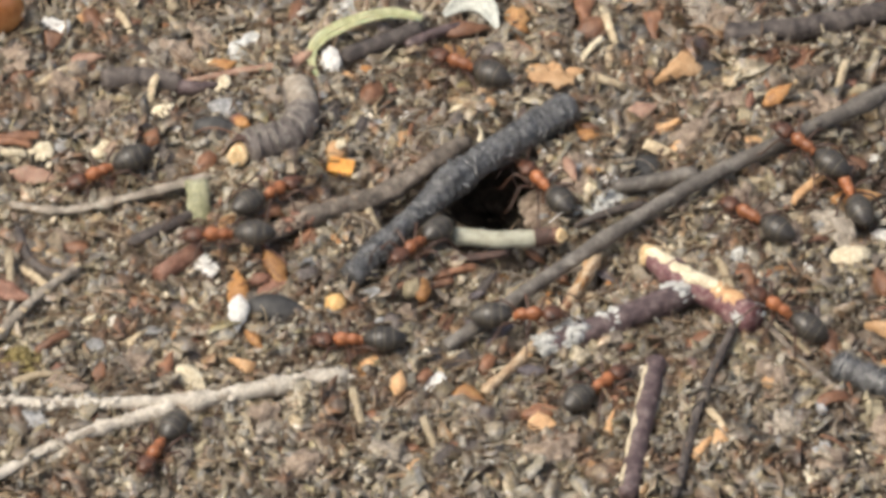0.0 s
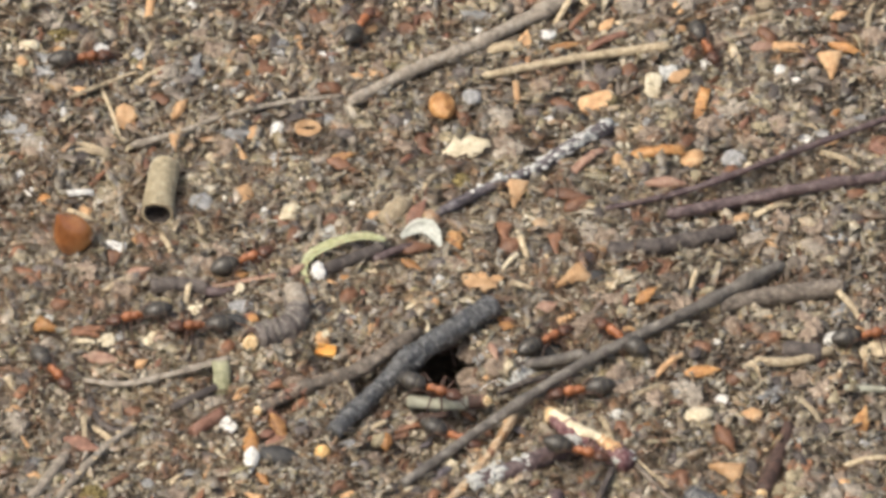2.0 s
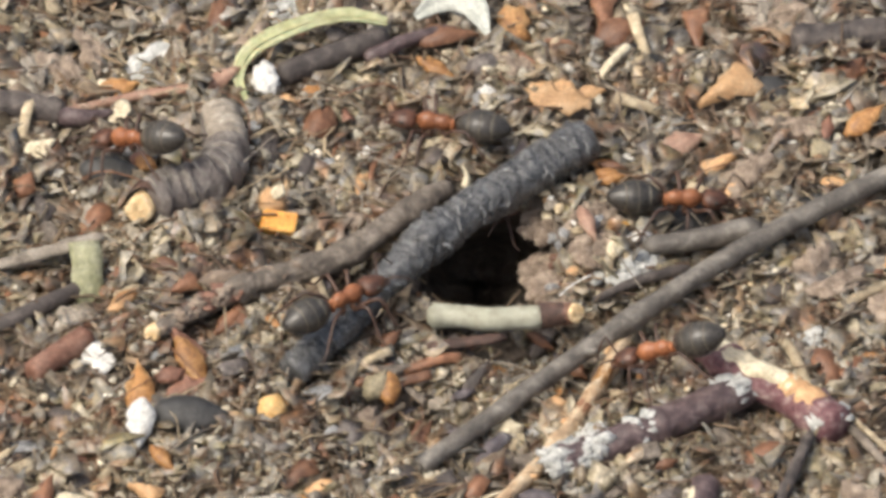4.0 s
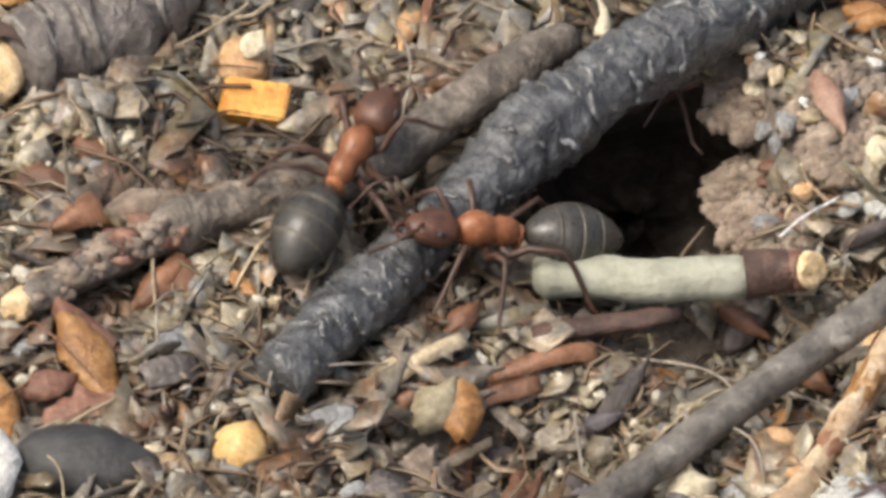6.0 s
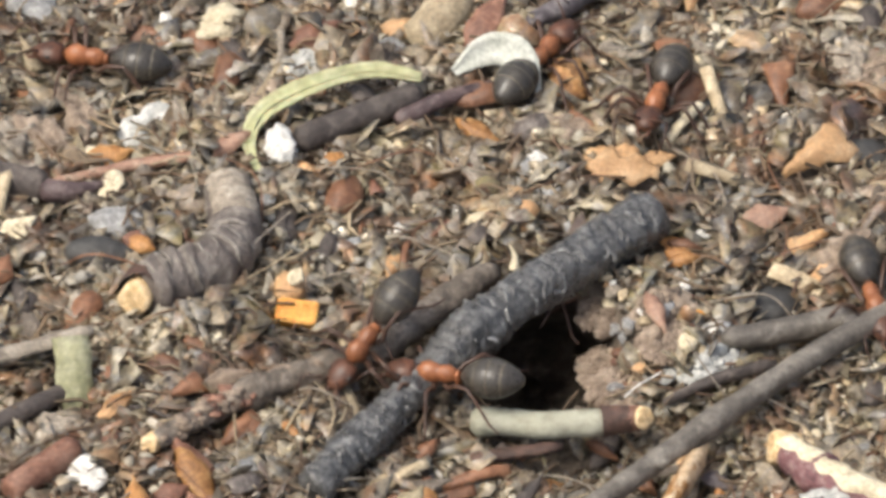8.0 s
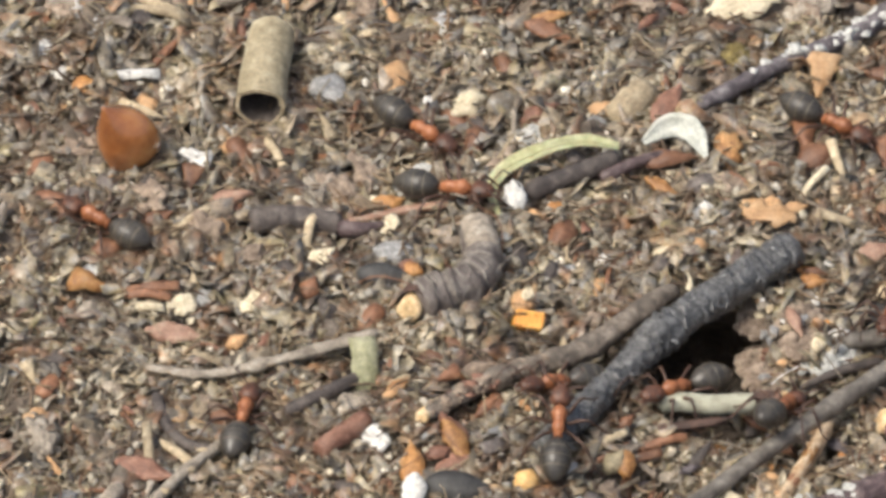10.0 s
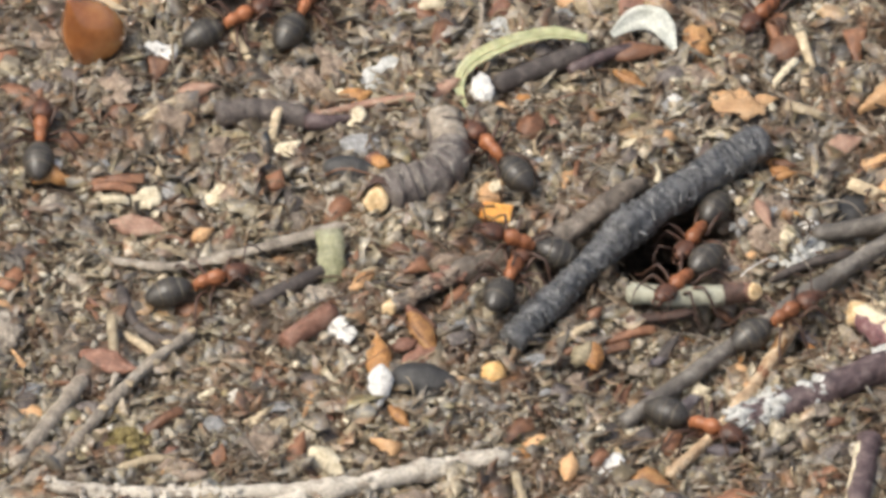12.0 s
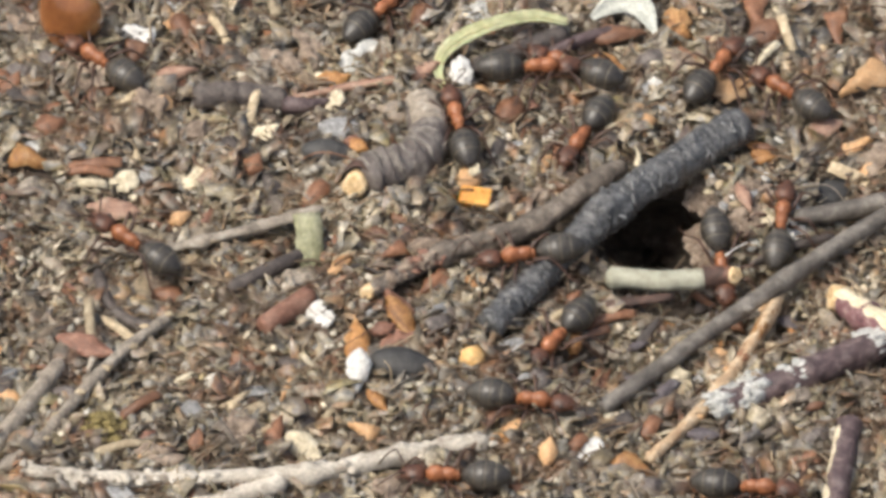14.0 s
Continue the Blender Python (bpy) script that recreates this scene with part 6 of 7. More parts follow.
chip("splinter", -1.26, -23.58, 1.34, 0.83, 51, "umber", "dark brown thin splinter lying on the litter", "splinter", "strip", 0.90, 18, group="splinters on the nest")
chip("splinter", 9.87, -22.15, 1.47, 0.56, 37, "brown", "greyish brown thin splinter lying on the litter", "splinter", "strip", 0.40, 24, group="splinters on the nest")
grain("crumb", 12.68, -20.36, 1.27, 0.44, 39, "plum", "dark plum-brown rounded crumb lying in the litter", "crumb", group="crumbs on the nest")
chip("bud_scale", 10.36, -18.44, 1.76, 0.68, 46, "dark", "dark dry bud scale lying on the litter", "bud scale", "scale", 0.25, 30, group="bud scales on the nest")
chip("bud_scale", 7.98, -19.21, 1.33, 0.64, 64, "umber", "dark brown dry bud scale lying on the litter", "bud scale", "scale", 0.90, 18, group="bud scales on the nest")
chip("splinter", 11.73, -19.70, 1.45, 0.95, 12, "brown", "greyish brown thin splinter lying on the litter", "splinter", "strip", 0.40, 24, group="splinters on the nest")
chip("bud_scale", 6.24, -22.31, 2.30, 0.95, -4, "plum", "dark plum-brown dry bud scale lying on the litter", "bud scale", "scale", 0.70, 12, group="bud scales on the nest")
grain("crumb", 12.23, -21.85, 1.31, 0.49, 58, "dark", "dark rounded crumb lying in the litter", "crumb", group="crumbs on the nest")
chip("bud_scale", 12.78, -20.56, 1.27, 0.59, 21, "umber", "dark brown dry bud scale lying on the litter", "bud scale", "scale", 0.90, 18, group="bud scales on the nest")


# ---- round the nest's mouth ----
for x, y, L, W, c, k in ((6.9, -0.7, 3.0, 2.6, 130, 1), (7.1, -3.2, 3.4, 3.6, 190, 2), (7.0, -5.7, 2.6, 2.8, 120, 3), (9.2, -1.6, 3.0, 3.2, 150, 4), (9.3, -4.0, 2.6, 2.4, 110, 5), (0.2, -11.3, 2.6, 1.8, 80, 6)):
    CLEAR.append((x, y, 0.4 * W))
    lump("soil_clod", x, y, L, W, 10 * k, "clod", "crumbly warm brown clod of soil at the hole's rim", "clod", int(c * 1.5), 0.42, 0.16, 200 + k)["kind"] = "stuff"
chip("cream_chip", -7.25, 0.15, 0.95, 0.75, 60, "cream", "cream-coloured flat chip lying on a tan crumb", "chip", "scale", 0.2, 35, 1.7)
chip("splinter", -6.52, -0.3, 1.9, 0.3, 4, "drift", "weathered thin splinter beside the amber chip", "splinter", "strip", 0.3, 20, group="splinters on the nest")
grain("crumb", -6.75, 4.73, 2.0, 1.5, 25, "slate", "blackish rounded crumb lying in the litter", "crumb", group="crumbs on the nest")
grain("crumb", -8.58, 5.48, 0.85, 0.75, 0, "stone", "grey rounded crumb lying in the litter", "crumb", 0.8, 0.15, 0.3, group="crumbs on the nest")
for x, y, L, W, a, mat, word in ((-2.54, 4.58, 1.3, 0.8, 15, "chalk", "white chalky"), (-1.62, 6.24, 1.1, 0.9, 40, "cream", "cream-coloured"), (0.02, 5.96, 0.7, 0.5, -20, "chalk", "white chalky"), (0.93, 4.43, 1.2, 0.9, 35, "cream", "cream-coloured"), (-0.17, 3.33, 0.8, 0.7, 10, "cream", "cream-coloured"), (-3.45, -1.03, 1.7, 1.3, 20, "clod", "crumbly brown"), (-4.6, 0.4, 1.3, 1.1, 60, "clod", "crumbly brown"), (-8.12, -4.52, 0.95, 0.7, 20, "chalk", "white chalky"), (-9.38, -11.54, 1.5, 1.1, 15, "stone", "grey"), (-8.3, -11.9, 1.1, 0.9, 50, "stone", "grey"), (-5.28, -14.53, 1.9, 1.4, 30, "stone", "grey"), (-9.9, -10.6, 0.9, 0.7, 0, "lichen", "pale grey-white"), (1.39, -13.53, 2.0, 1.3, 12, "drift", "weathered greyish"), (-6.99, -10.69, 0.9, 0.7, 30, "sage", "faded sage-green"), (7.99, 1.21, 0.9, 0.7, 40, "chalk", "white chalky")):
    grain("crumb", x, y, L, W, a, mat, word + " rounded crumb lying in the litter", "crumb", 0.6, 0.45, 0.1, "crumbs on the nest")
for x, y, L, W, a, mat, word, shape, curl, h in ((-14.88, -7.80, 1.6, 0.9, 20, "straw", "straw-coloured", "shard", 0.3, 0.6), (-9.67, -9.55, 2.2, 1.7, 35, "umber", "dark brown", "wedge", 0.5, 0.5), (-11.86, -11.87, 3.2, 2.2, -60, "rust", "rust-brown", "wedge", 0.4, 0.6), (-2.10, -13.41, 2.0, 1.3, 55, "olive", "olive-brown", "scale", 0.9, 0.7), (-1.42, -14.42, 1.7, 0.7, 85, "umber", "dark brown", "shard", 0.4, 0.4), (3.84, -10.97, 1.8, 0.8, 15, "orange", "orange-brown", "scale", 0.4, 0.3), (7.27, -15.08, 1.5, 0.8, -10, "tan", "light tan", "scale", 1.2, 0.6), (4.83, -16.88, 1.5, 1.3, 20, "cream", "cream-coloured", "scale", 0.9, 0.5), (-11.78, -14.52, 2.4, 1.5, 20, "rust", "rust-brown", "lobed", 0.4, 0.4), (-12.25, -7.31, 2.0, 1.1, 30, "umber", "dark brown", "wedge", 0.8, 0.6), (10.19, 1.95, 1.8, 0.8, -15, "orange", "orange-brown", "scale", 0.5, 0.6), (7.04, 8.59, 2.6, 1.5, 8, "tan", "light tan", "shard", 0.15, 0.5)):
    chip("leaf_fragment", x, y, L, W, a, mat, word + " torn leaf piece on the litter", "leaf piece", shape, curl, 22, h)
twig("splinter", [(-3.9, -12.75, 0.55), (-2.9, -12.3, 0.7), (-1.7, -11.75, 0.65)], 0.42, 0.36, "straw", "light brown split splinter below the charred stick", "splinter", 0.2, seed=91.0)
twig("bark_sliver", [(0.5, -10.75, 0.2), (2.6, -10.45, 0.3), (4.6, -10.05, 0.3)], 0.8, 0.6, "umberbark", "dark brown sliver of bark below the pale twig", "sliver", 0.22, flat=0.6, seed=93.0)
lump("clump", 7.0, -13.09, 1.3, 1.0, 10, "moss", "yellow-green mossy loose clump of tiny grains on the soil", "clump", 70, 0.35, 0.4, 211)

grain("crumb", -6.89, 7.80, 1.00, 0.80, 0, "tan", "light tan rounded crumb lying in the litter", "crumb", 0.7, 0.5, 0.25, group="crumbs on the nest")
grain("crumb", -5.51, 8.43, 1.30, 0.90, 23, "orange", "orange-brown rounded crumb lying in the litter", "crumb", 0.7, 0.5, 0.25, group="crumbs on the nest")
grain("crumb", -2.43, 4.59, 1.00, 0.70, 46, "chalk", "white chalky rounded crumb lying in the litter", "crumb", 0.7, 0.5, 0.25, group="crumbs on the nest")
grain("crumb", -8.05, -4.44, 0.80, 0.60, 69, "cream", "cream-coloured rounded crumb lying in the litter", "crumb", 0.7, 0.5, 0.25, group="crumbs on the nest")
grain("crumb", -0.00, 5.84, 0.60, 0.50, 2, "chalk", "white chalky rounded crumb lying in the litter", "crumb", 0.7, 0.5, 0.25, group="crumbs on the nest")
grain("crumb", 11.17, 4.18, 1.10, 0.60, 25, "chalk", "white chalky rounded crumb lying in the litter", "crumb", 0.7, 0.5, 0.25, group="crumbs on the nest")
grain("crumb", 11.50, -2.72, 1.25, 0.95, 35, "chalk", "white chalky lump lying by the grey twig", "crumb", 0.8, 0.55, 0.4, group="crumbs on the nest")
grain("crumb", 12.10, -3.00, 0.80, 0.65, 10, "chalk", "small white chalky lump lying by the grey twig", "crumb", 0.8, 0.5, 0.4, group="crumbs on the nest")
grain("crumb", 10.30, -4.30, 1.05, 0.95, 60, "cream", "cream-coloured rounded crumb by the pale crust", "crumb", 0.7, 0.5, 0.4, group="crumbs on the nest")
grain("crumb", 10.75, -1.95, 0.70, 0.60, 20, "amber", "amber-coloured crumb beside a white lump", "crumb", 0.8, 0.4, 0.4, group="crumbs on the nest")
rim_crumbs = random.Random(77)
for k in range(44):
    hue, words = rim_crumbs.choice((("rust", "rust-brown"), ("tan", "light tan"), ("drift", "weathered grey-brown"), ("umber", "dark brown"), ("stone", "grey"), ("chalk", "whitish"), ("straw", "straw-coloured")))
    wide = rim_crumbs.uniform(0.25, 0.6)
    grain("crumb", rim_crumbs.uniform(6.6, 11.0), rim_crumbs.uniform(-6.2, 0.4), wide * 1.4, wide, rim_crumbs.uniform(0, 180), hue, words + " small crumb on the bare soil of the nest mouth", "crumb", 0.8, 0.5, rim_crumbs.uniform(0.2, 0.5), group="crumbs on the nest")
grain("crumb", 9.40, -5.47, 1.20, 0.80, 48, "lichen", "pale grey-white rounded crumb lying in the litter", "crumb", 0.7, 0.5, 0.25, group="crumbs on the nest")
grain("crumb", -1.59, 6.65, 1.10, 0.90, 71, "drift", "weathered greyish rounded crumb lying in the litter", "crumb", 0.7, 0.5, 0.25, group="crumbs on the nest")
grain("crumb", 1.15, 4.25, 1.40, 0.80, 4, "cream", "cream-coloured rounded crumb lying in the litter", "crumb", 0.7, 0.5, 0.25, group="crumbs on the nest")
grain("crumb", -4.75, 3.33, 0.90, 0.70, 27, "stone", "grey rounded crumb lying in the litter", "crumb", 0.7, 0.5, 0.25, group="crumbs on the nest")
grain("crumb", 6.99, -0.35, 1.00, 0.70, 50, "drift", "weathered greyish rounded crumb lying in the litter", "crumb", 0.7, 0.5, 0.25, group="crumbs on the nest")
grain("crumb", 10.73, -1.46, 0.90, 0.70, 73, "tan", "light tan rounded crumb lying in the litter", "crumb", 0.7, 0.5, 0.25, group="crumbs on the nest")
# ---- loose pieces of a few repeating kinds, strewn over the nest ----
def strew(name, shapes, kinds, count, long, slim, label, category, group, seed, thick=0.14, lift=0.4, solid=False):
    """Strews copies of a few meshes; kinds: material and colour word."""
    r = random.Random(seed)
    made = 0
    for i, (mat, word) in enumerate(kinds):
        SERIAL[0] += 1
        L = r.uniform(*long)
        W = L * r.uniform(*slim)
        if solid == "clod":
            v, f = ball(L / 2, W / 2, W * 0.3, SERIAL[0] * 1.3, 0.7, 0.4, 4)
            v = [tuple(c * (1 + 0.16 * noise.noise((p[0] * 3.5, p[1] * 3.5, p[2] * 3.5 + i)) + 0.1 * noise.noise((p[0] * 8, p[1] * 8, p[2] * 8))) for c in p) for p in v]
        elif solid:
            v, f = ball(L / 2, W / 2, W * 0.35, SERIAL[0] * 1.3, 0.5, 0.35, 2)
        else:
            v, f = flake_mesh(L, W, r.uniform(0.2, 0.9), thick, shapes[i % len(shapes)], SERIAL[0] * 1.9, 6, 3)
        first = None
        while made < count * (i + 1) // len(kinds):
            x, y = r.uniform(-38, 52), r.uniform(-32, 52)
            if math.hypot(x - PIT[0], y - PIT[1]) < 6.5 or any(abs(x - a) < 3 and math.hypot(x - a, y - b) < q + (0.45 * L if solid == "clod" else 0.5) for a, b, q in PLACED):
                continue
            made += 1
            m = lie(x, y, lift, r.uniform(0, 360), r.uniform(-10, 32), r.uniform(-18, 18))
            if first is None:
                first = put(name, v, f, MAT[mat], label=word + " " + label, category=category, group=group, m=m)
            else:
                copy_thing(first, m)
            CLEAR.append((x, y, 0.3 * W))


PLACED = list(CLEAR)
strew("soil_clod", (), [("clod", "warm brown"), ("stone", "blue-grey"), ("drift", "pale greyish"), ("soil", "dark brown"), ("olive", "olive-brown"), ("stone", "grey"), ("clod", "brown"), ("drift", "pale brownish grey"), ("umber", "dark reddish brown"), ("drift", "greyish brown"), ("clod", "crumbly brown"), ("slate", "blackish")], 360, (1.5, 3.4), (0.45, 0.85), "crumbly clod half sunk in the litter", "clod", "clods on the nest", 20, lift=0.15, solid="clod")
strew("bud_scale", ("scale", "wedge", "scale"), [("umber", "dark brown"), ("tan", "light tan"), ("orange", "orange-brown"), ("brown", "dull brown"), ("straw", "straw-coloured"), ("rust", "rust-red"), ("umber", "dark brown"), ("brown", "greyish brown")], 150, (1.4, 2.6), (0.3, 0.5), "dry bud scale lying on the litter", "bud scale", "bud scales on the nest", 21)
strew("bark_flake", ("shard", "shard", "lobed"), [("brown", "greyish brown"), ("dark", "blackish brown"), ("grey", "dull grey"), ("drift", "weathered grey"), ("umber", "red-brown"), ("brown", "greyish brown"), ("knob", "grey ridged"), ("dark", "dark")], 280, (1.2, 2.9), (0.35, 0.7), "flake of bark lying in the litter", "bark flake", "bark flakes on the nest", 22, 0.2)
strew("wood_splinter", ("strip",), [("straw", "straw-coloured"), ("brown", "grey-brown"), ("drift", "weathered pale"), ("umber", "red-brown"), ("dark", "dark"), ("brown", "grey-brown"), ("umber", "red-brown")], 240, (1.8, 4.8), (0.07, 0.14), "thin wood splinter in the litter", "splinter", "wood splinters on the nest", 23, 0.22)
strew("leaf_crumb", ("lobed", "wedge", "shard"), [("umber", "dark brown"), ("olive", "olive-brown"), ("tan", "tan"), ("rust", "rust-brown"), ("rust", "rust-red"), ("drift", "grey"), ("umber", "brown"), ("brown", "greyish brown")], 260, (0.9, 1.8), (0.4, 0.8), "crumpled leaf crumb in the litter", "leaf crumb", "leaf crumbs on the nest", 24)
strew("pale_crumb", ("shard",), [("stone", "grey stony"), ("cream", "cream-coloured"), ("drift", "greyish"), ("chalk", "white"), ("tan", "tan resin"), ("stone", "grey stony")], 240, (0.6, 1.35), (0.55, 0.9), "small crumb lying in the litter", "crumb", "small pale crumbs on the nest", 25, solid=True)

# ---- loose litter that nobody could count ----
rng = np.random.default_rng(5)
PHI = (1 + 5 ** 0.5) / 2
ICO_V = np.array([(-1, PHI, 0), (1, PHI, 0), (-1, -PHI, 0), (1, -PHI, 0), (0, -1, PHI), (0, 1, PHI), (0, -1, -PHI), (0, 1, -PHI), (PHI, 0, -1), (PHI, 0, 1), (-PHI, 0, -1), (-PHI, 0, 1)]) / math.sqrt(1 + PHI * PHI)
ICO_F = np.array([f for f in [(0, 11, 5), (0, 5, 1), (0, 1, 7), (0, 7, 10), (0, 10, 11), (1, 5, 9), (5, 11, 4), (11, 10, 2), (10, 7, 6), (7, 1, 8), (3, 9, 4), (3, 4, 2), (3, 2, 6), (3, 6, 8), (3, 8, 9), (4, 9, 5), (2, 4, 11), (6, 2, 10), (8, 6, 7), (9, 8, 1)]])


def places(near, mid, far):
    """Random places: so many per square mm in the middle, round it, and in the margin beyond."""
    out = []
    for (x0, x1, y0, y1), d in (((-38, 24, -32, 26), near), ((-48, 66, -38, 62), mid), ((-150, 170, -140, 170), far)):
        n = int((x1 - x0) * (y1 - y0) * d)
        out.append(np.stack([rng.uniform(x0, x1, n), rng.uniform(y0, y1, n)], -1))
    out = np.concatenate(out)
    keep = np.hypot((out[:, 0] - PIT[0]) / 3.5, (out[:, 1] - PIT[1]) / 4.7) > rng.uniform(0.92, 1.05, len(out))
    for x, y, r in CLEAR:
        keep &= np.hypot(out[:, 0] - x, out[:, 1] - y) > r
    return out[keep]


def turns(n, tip=1.0):
    """Random rotations: headings spread about the slope's grain, tipped by up to about tip radians."""
    a, b, c = rng.normal(0.45, 1.1, n), rng.normal(0, tip, n), rng.normal(0, tip, n)
    ca, sa, cb, sb, cc, sc = np.cos(a), np.sin(a), np.cos(b), np.sin(b), np.cos(c), np.sin(c)
    o, l = np.zeros(n), np.ones(n)
    rz = np.stack([ca, -sa, o, sa, ca, o, o, o, l], -1).reshape(n, 3, 3)
    ry = np.stack([cb, o, sb, o, l, o, -sb, o, cb], -1).reshape(n, 3, 3)
    rx = np.stack([l, o, o, o, cc, -sc, o, sc, cc], -1).reshape(n, 3, 3)
    return ry @ rx @ rz


def scatter(name, base_v, base_f, at, size, jitter, tip, lift, material, label, smooth_faces=False, pairs=1):
    """One mesh of many loose pieces, each with a shape of its own."""
    n, k = len(at), len(base_v)
    v = base_v[None] + np.tile(rng.normal(0, jitter, (n, pairs, 3)), (1, k // pairs, 1))
    v = v * size[:, None, :]
    v = np.einsum("nij,nkj->nki", turns(n, tip), v)
    z = heights(at[:, 0], at[:, 1]) + lift
    v[:, :, 0] += at[:, 0, None]
    v[:, :, 1] += at[:, 1, None]
    v[:, :, 2] += z[:, None]
    f = (base_f[None] + (np.arange(n) * k)[:, None, None]).reshape(-1, base_f.shape[1])
    return big_mesh(name, v.reshape(-1, 3), f, material, label, "stuff", "litter", smooth_faces)


def sizes(n, lo, hi, power, sx, sy, sz):
    s = lo + (hi - lo) * rng.random(n) ** power
    return np.stack([s * rng.uniform(*sx, n), s * rng.uniform(*sy, n), s * rng.uniform(*sz, n)], -1) / 2


at = places(8.5, 3.4, 0.2)
n = len(at)
scatter("soil_crumbs", ICO_V, ICO_F, at, sizes(n, 0.16, 1.0, 2.8, (0.9, 1.6), (0.6, 1.1), (0.5, 0.9)), 0.36, 1.2, rng.uniform(0.0, 0.5, n), MAT["crumb"], "loose dark brown and grey soil crumbs", pairs=12)
at = places(0.9, 0.6, 0.04)
n = len(at)
scatter("pale_grains", ICO_V, ICO_F, at, sizes(n, 0.25, 0.95, 2.2, (0.8, 1.4), (0.6, 1.0), (0.4, 0.8)), 0.2, 0.8, rng.uniform(0.2, 0.65, n), MAT["grain"], "pale grains of sand, resin and wood among the litter", pairs=12)

# flakes: bent plates with three rows of points
FL = np.array([(x, y * (1.0 if abs(x) < 0.5 else 0.55), 0.28 * (1 - x * x) + s * 0.09) for s in (1, -1) for x in (-1, -0.33, 0.33, 1) for y in (-1, 1)])
FF = []
for i in range(3):
    a = i * 2
    FF += [(a, a + 2, a + 3, a + 1), (a + 8, a + 9, a + 11, a + 10), (a, a + 8, a + 10, a + 2), (a + 1, a + 3, a + 11, a + 9)]
FF += [(0, 1, 9, 8), (6, 14, 15, 7)]
FF = np.array(FF)
at = places(0.6, 0.6, 0.08)
n = len(at)
scatter("litter_flakes", FL, FF, at, sizes(n, 0.5, 2.7, 1.5, (0.8, 1.3), (0.22, 0.65), (0.3, 0.7)), 0.2, 0.42, rng.uniform(0.2, 0.62, n), MAT["flake"], "small brown, grey and orange flakes of bark and bud scales", pairs=8)

at = places(1.7, 1.2, 0.15)
n = len(at)
scatter("litter_shreds", FL, FF, at, sizes(n, 0.3, 1.9, 1.9, (0.9, 1.5), (0.2, 0.75), (0.3, 0.8)), 0.4, 0.6, rng.uniform(0.05, 0.6, n), MAT["shred"], "tiny torn shreds of bark, wood and leaves", pairs=8)

# fibres: thin bent rods
FB = np.array([(x, 0.5 * math.cos(a) + 3.5 * (1 - x * x), 0.5 * math.sin(a)) for x in (-1, -0.3, 0.4, 1) for a in (0, 2.1, 4.2)])
FBF = np.array([(i * 3 + k, i * 3 + (k + 1) % 3, i * 3 + 3 + (k + 1) % 3, i * 3 + 3 + k) for i in range(3) for k in range(3)])
at = places(1.8, 0.7, 0.05)
n = len(at)
s = sizes(n, 1.2, 4.5, 2.0, (0.9, 1.1), (1, 1), (1, 1))
s[:, 1:] = rng.uniform(0.04, 0.2, n)[:, None]
scatter("plant_fibres", FB, FBF, at, s, 0.0, 0.22, rng.uniform(0.25, 0.8, n), MAT["fibre"], "thin brown and straw-coloured plant fibres", True)



# ---- ants ----
def rod(points, r0, r1, sides=6):
    line = [Vector(p) for p in points]
    return sweep(line, lambda t: r0 + (r1 - r0) * t, sides, 0.0, 0.0)


def joined(*meshes):
    verts, faces = [], []
    for v, f in meshes:
        o = len(verts)
        verts += [tuple(p) for p in v]
        faces += [tuple(k + o for k in q) for q in f]
    return verts, faces


def lathe(profile, squash=1.0, sides=18, sag=0.0):
    """A body of revolution about x from (x, radius) pairs."""
    verts, faces = [], []
    for i, (x, r) in enumerate(profile):
        for k in range(sides):
            a = 2 * math.pi * k / sides
            verts.append((x, r * math.cos(a), r * squash * math.sin(a) + sag * x * x))
    for i in range(len(profile) - 1):
        for k in range(sides):
            a, b = i * sides + k, i * sides + (k + 1) % sides
            faces.append((a, a + sides, b + sides, b))
    faces.append(tuple(range(sides)))
    faces.append(tuple(range((len(profile) - 1) * sides, len(profile) * sides))[::-1])
    return verts, faces


def shifted(mesh, x=0.0, y=0.0, z=0.0):
    return [(a + x, b + y, c + z) for a, b, c in mesh[0]], mesh[1]


LEG_ROOTS = [(0.75, 0.32), (0.3, 0.36), (-0.15, 0.34)]
LEG_AIMS = [52, 95, 142]


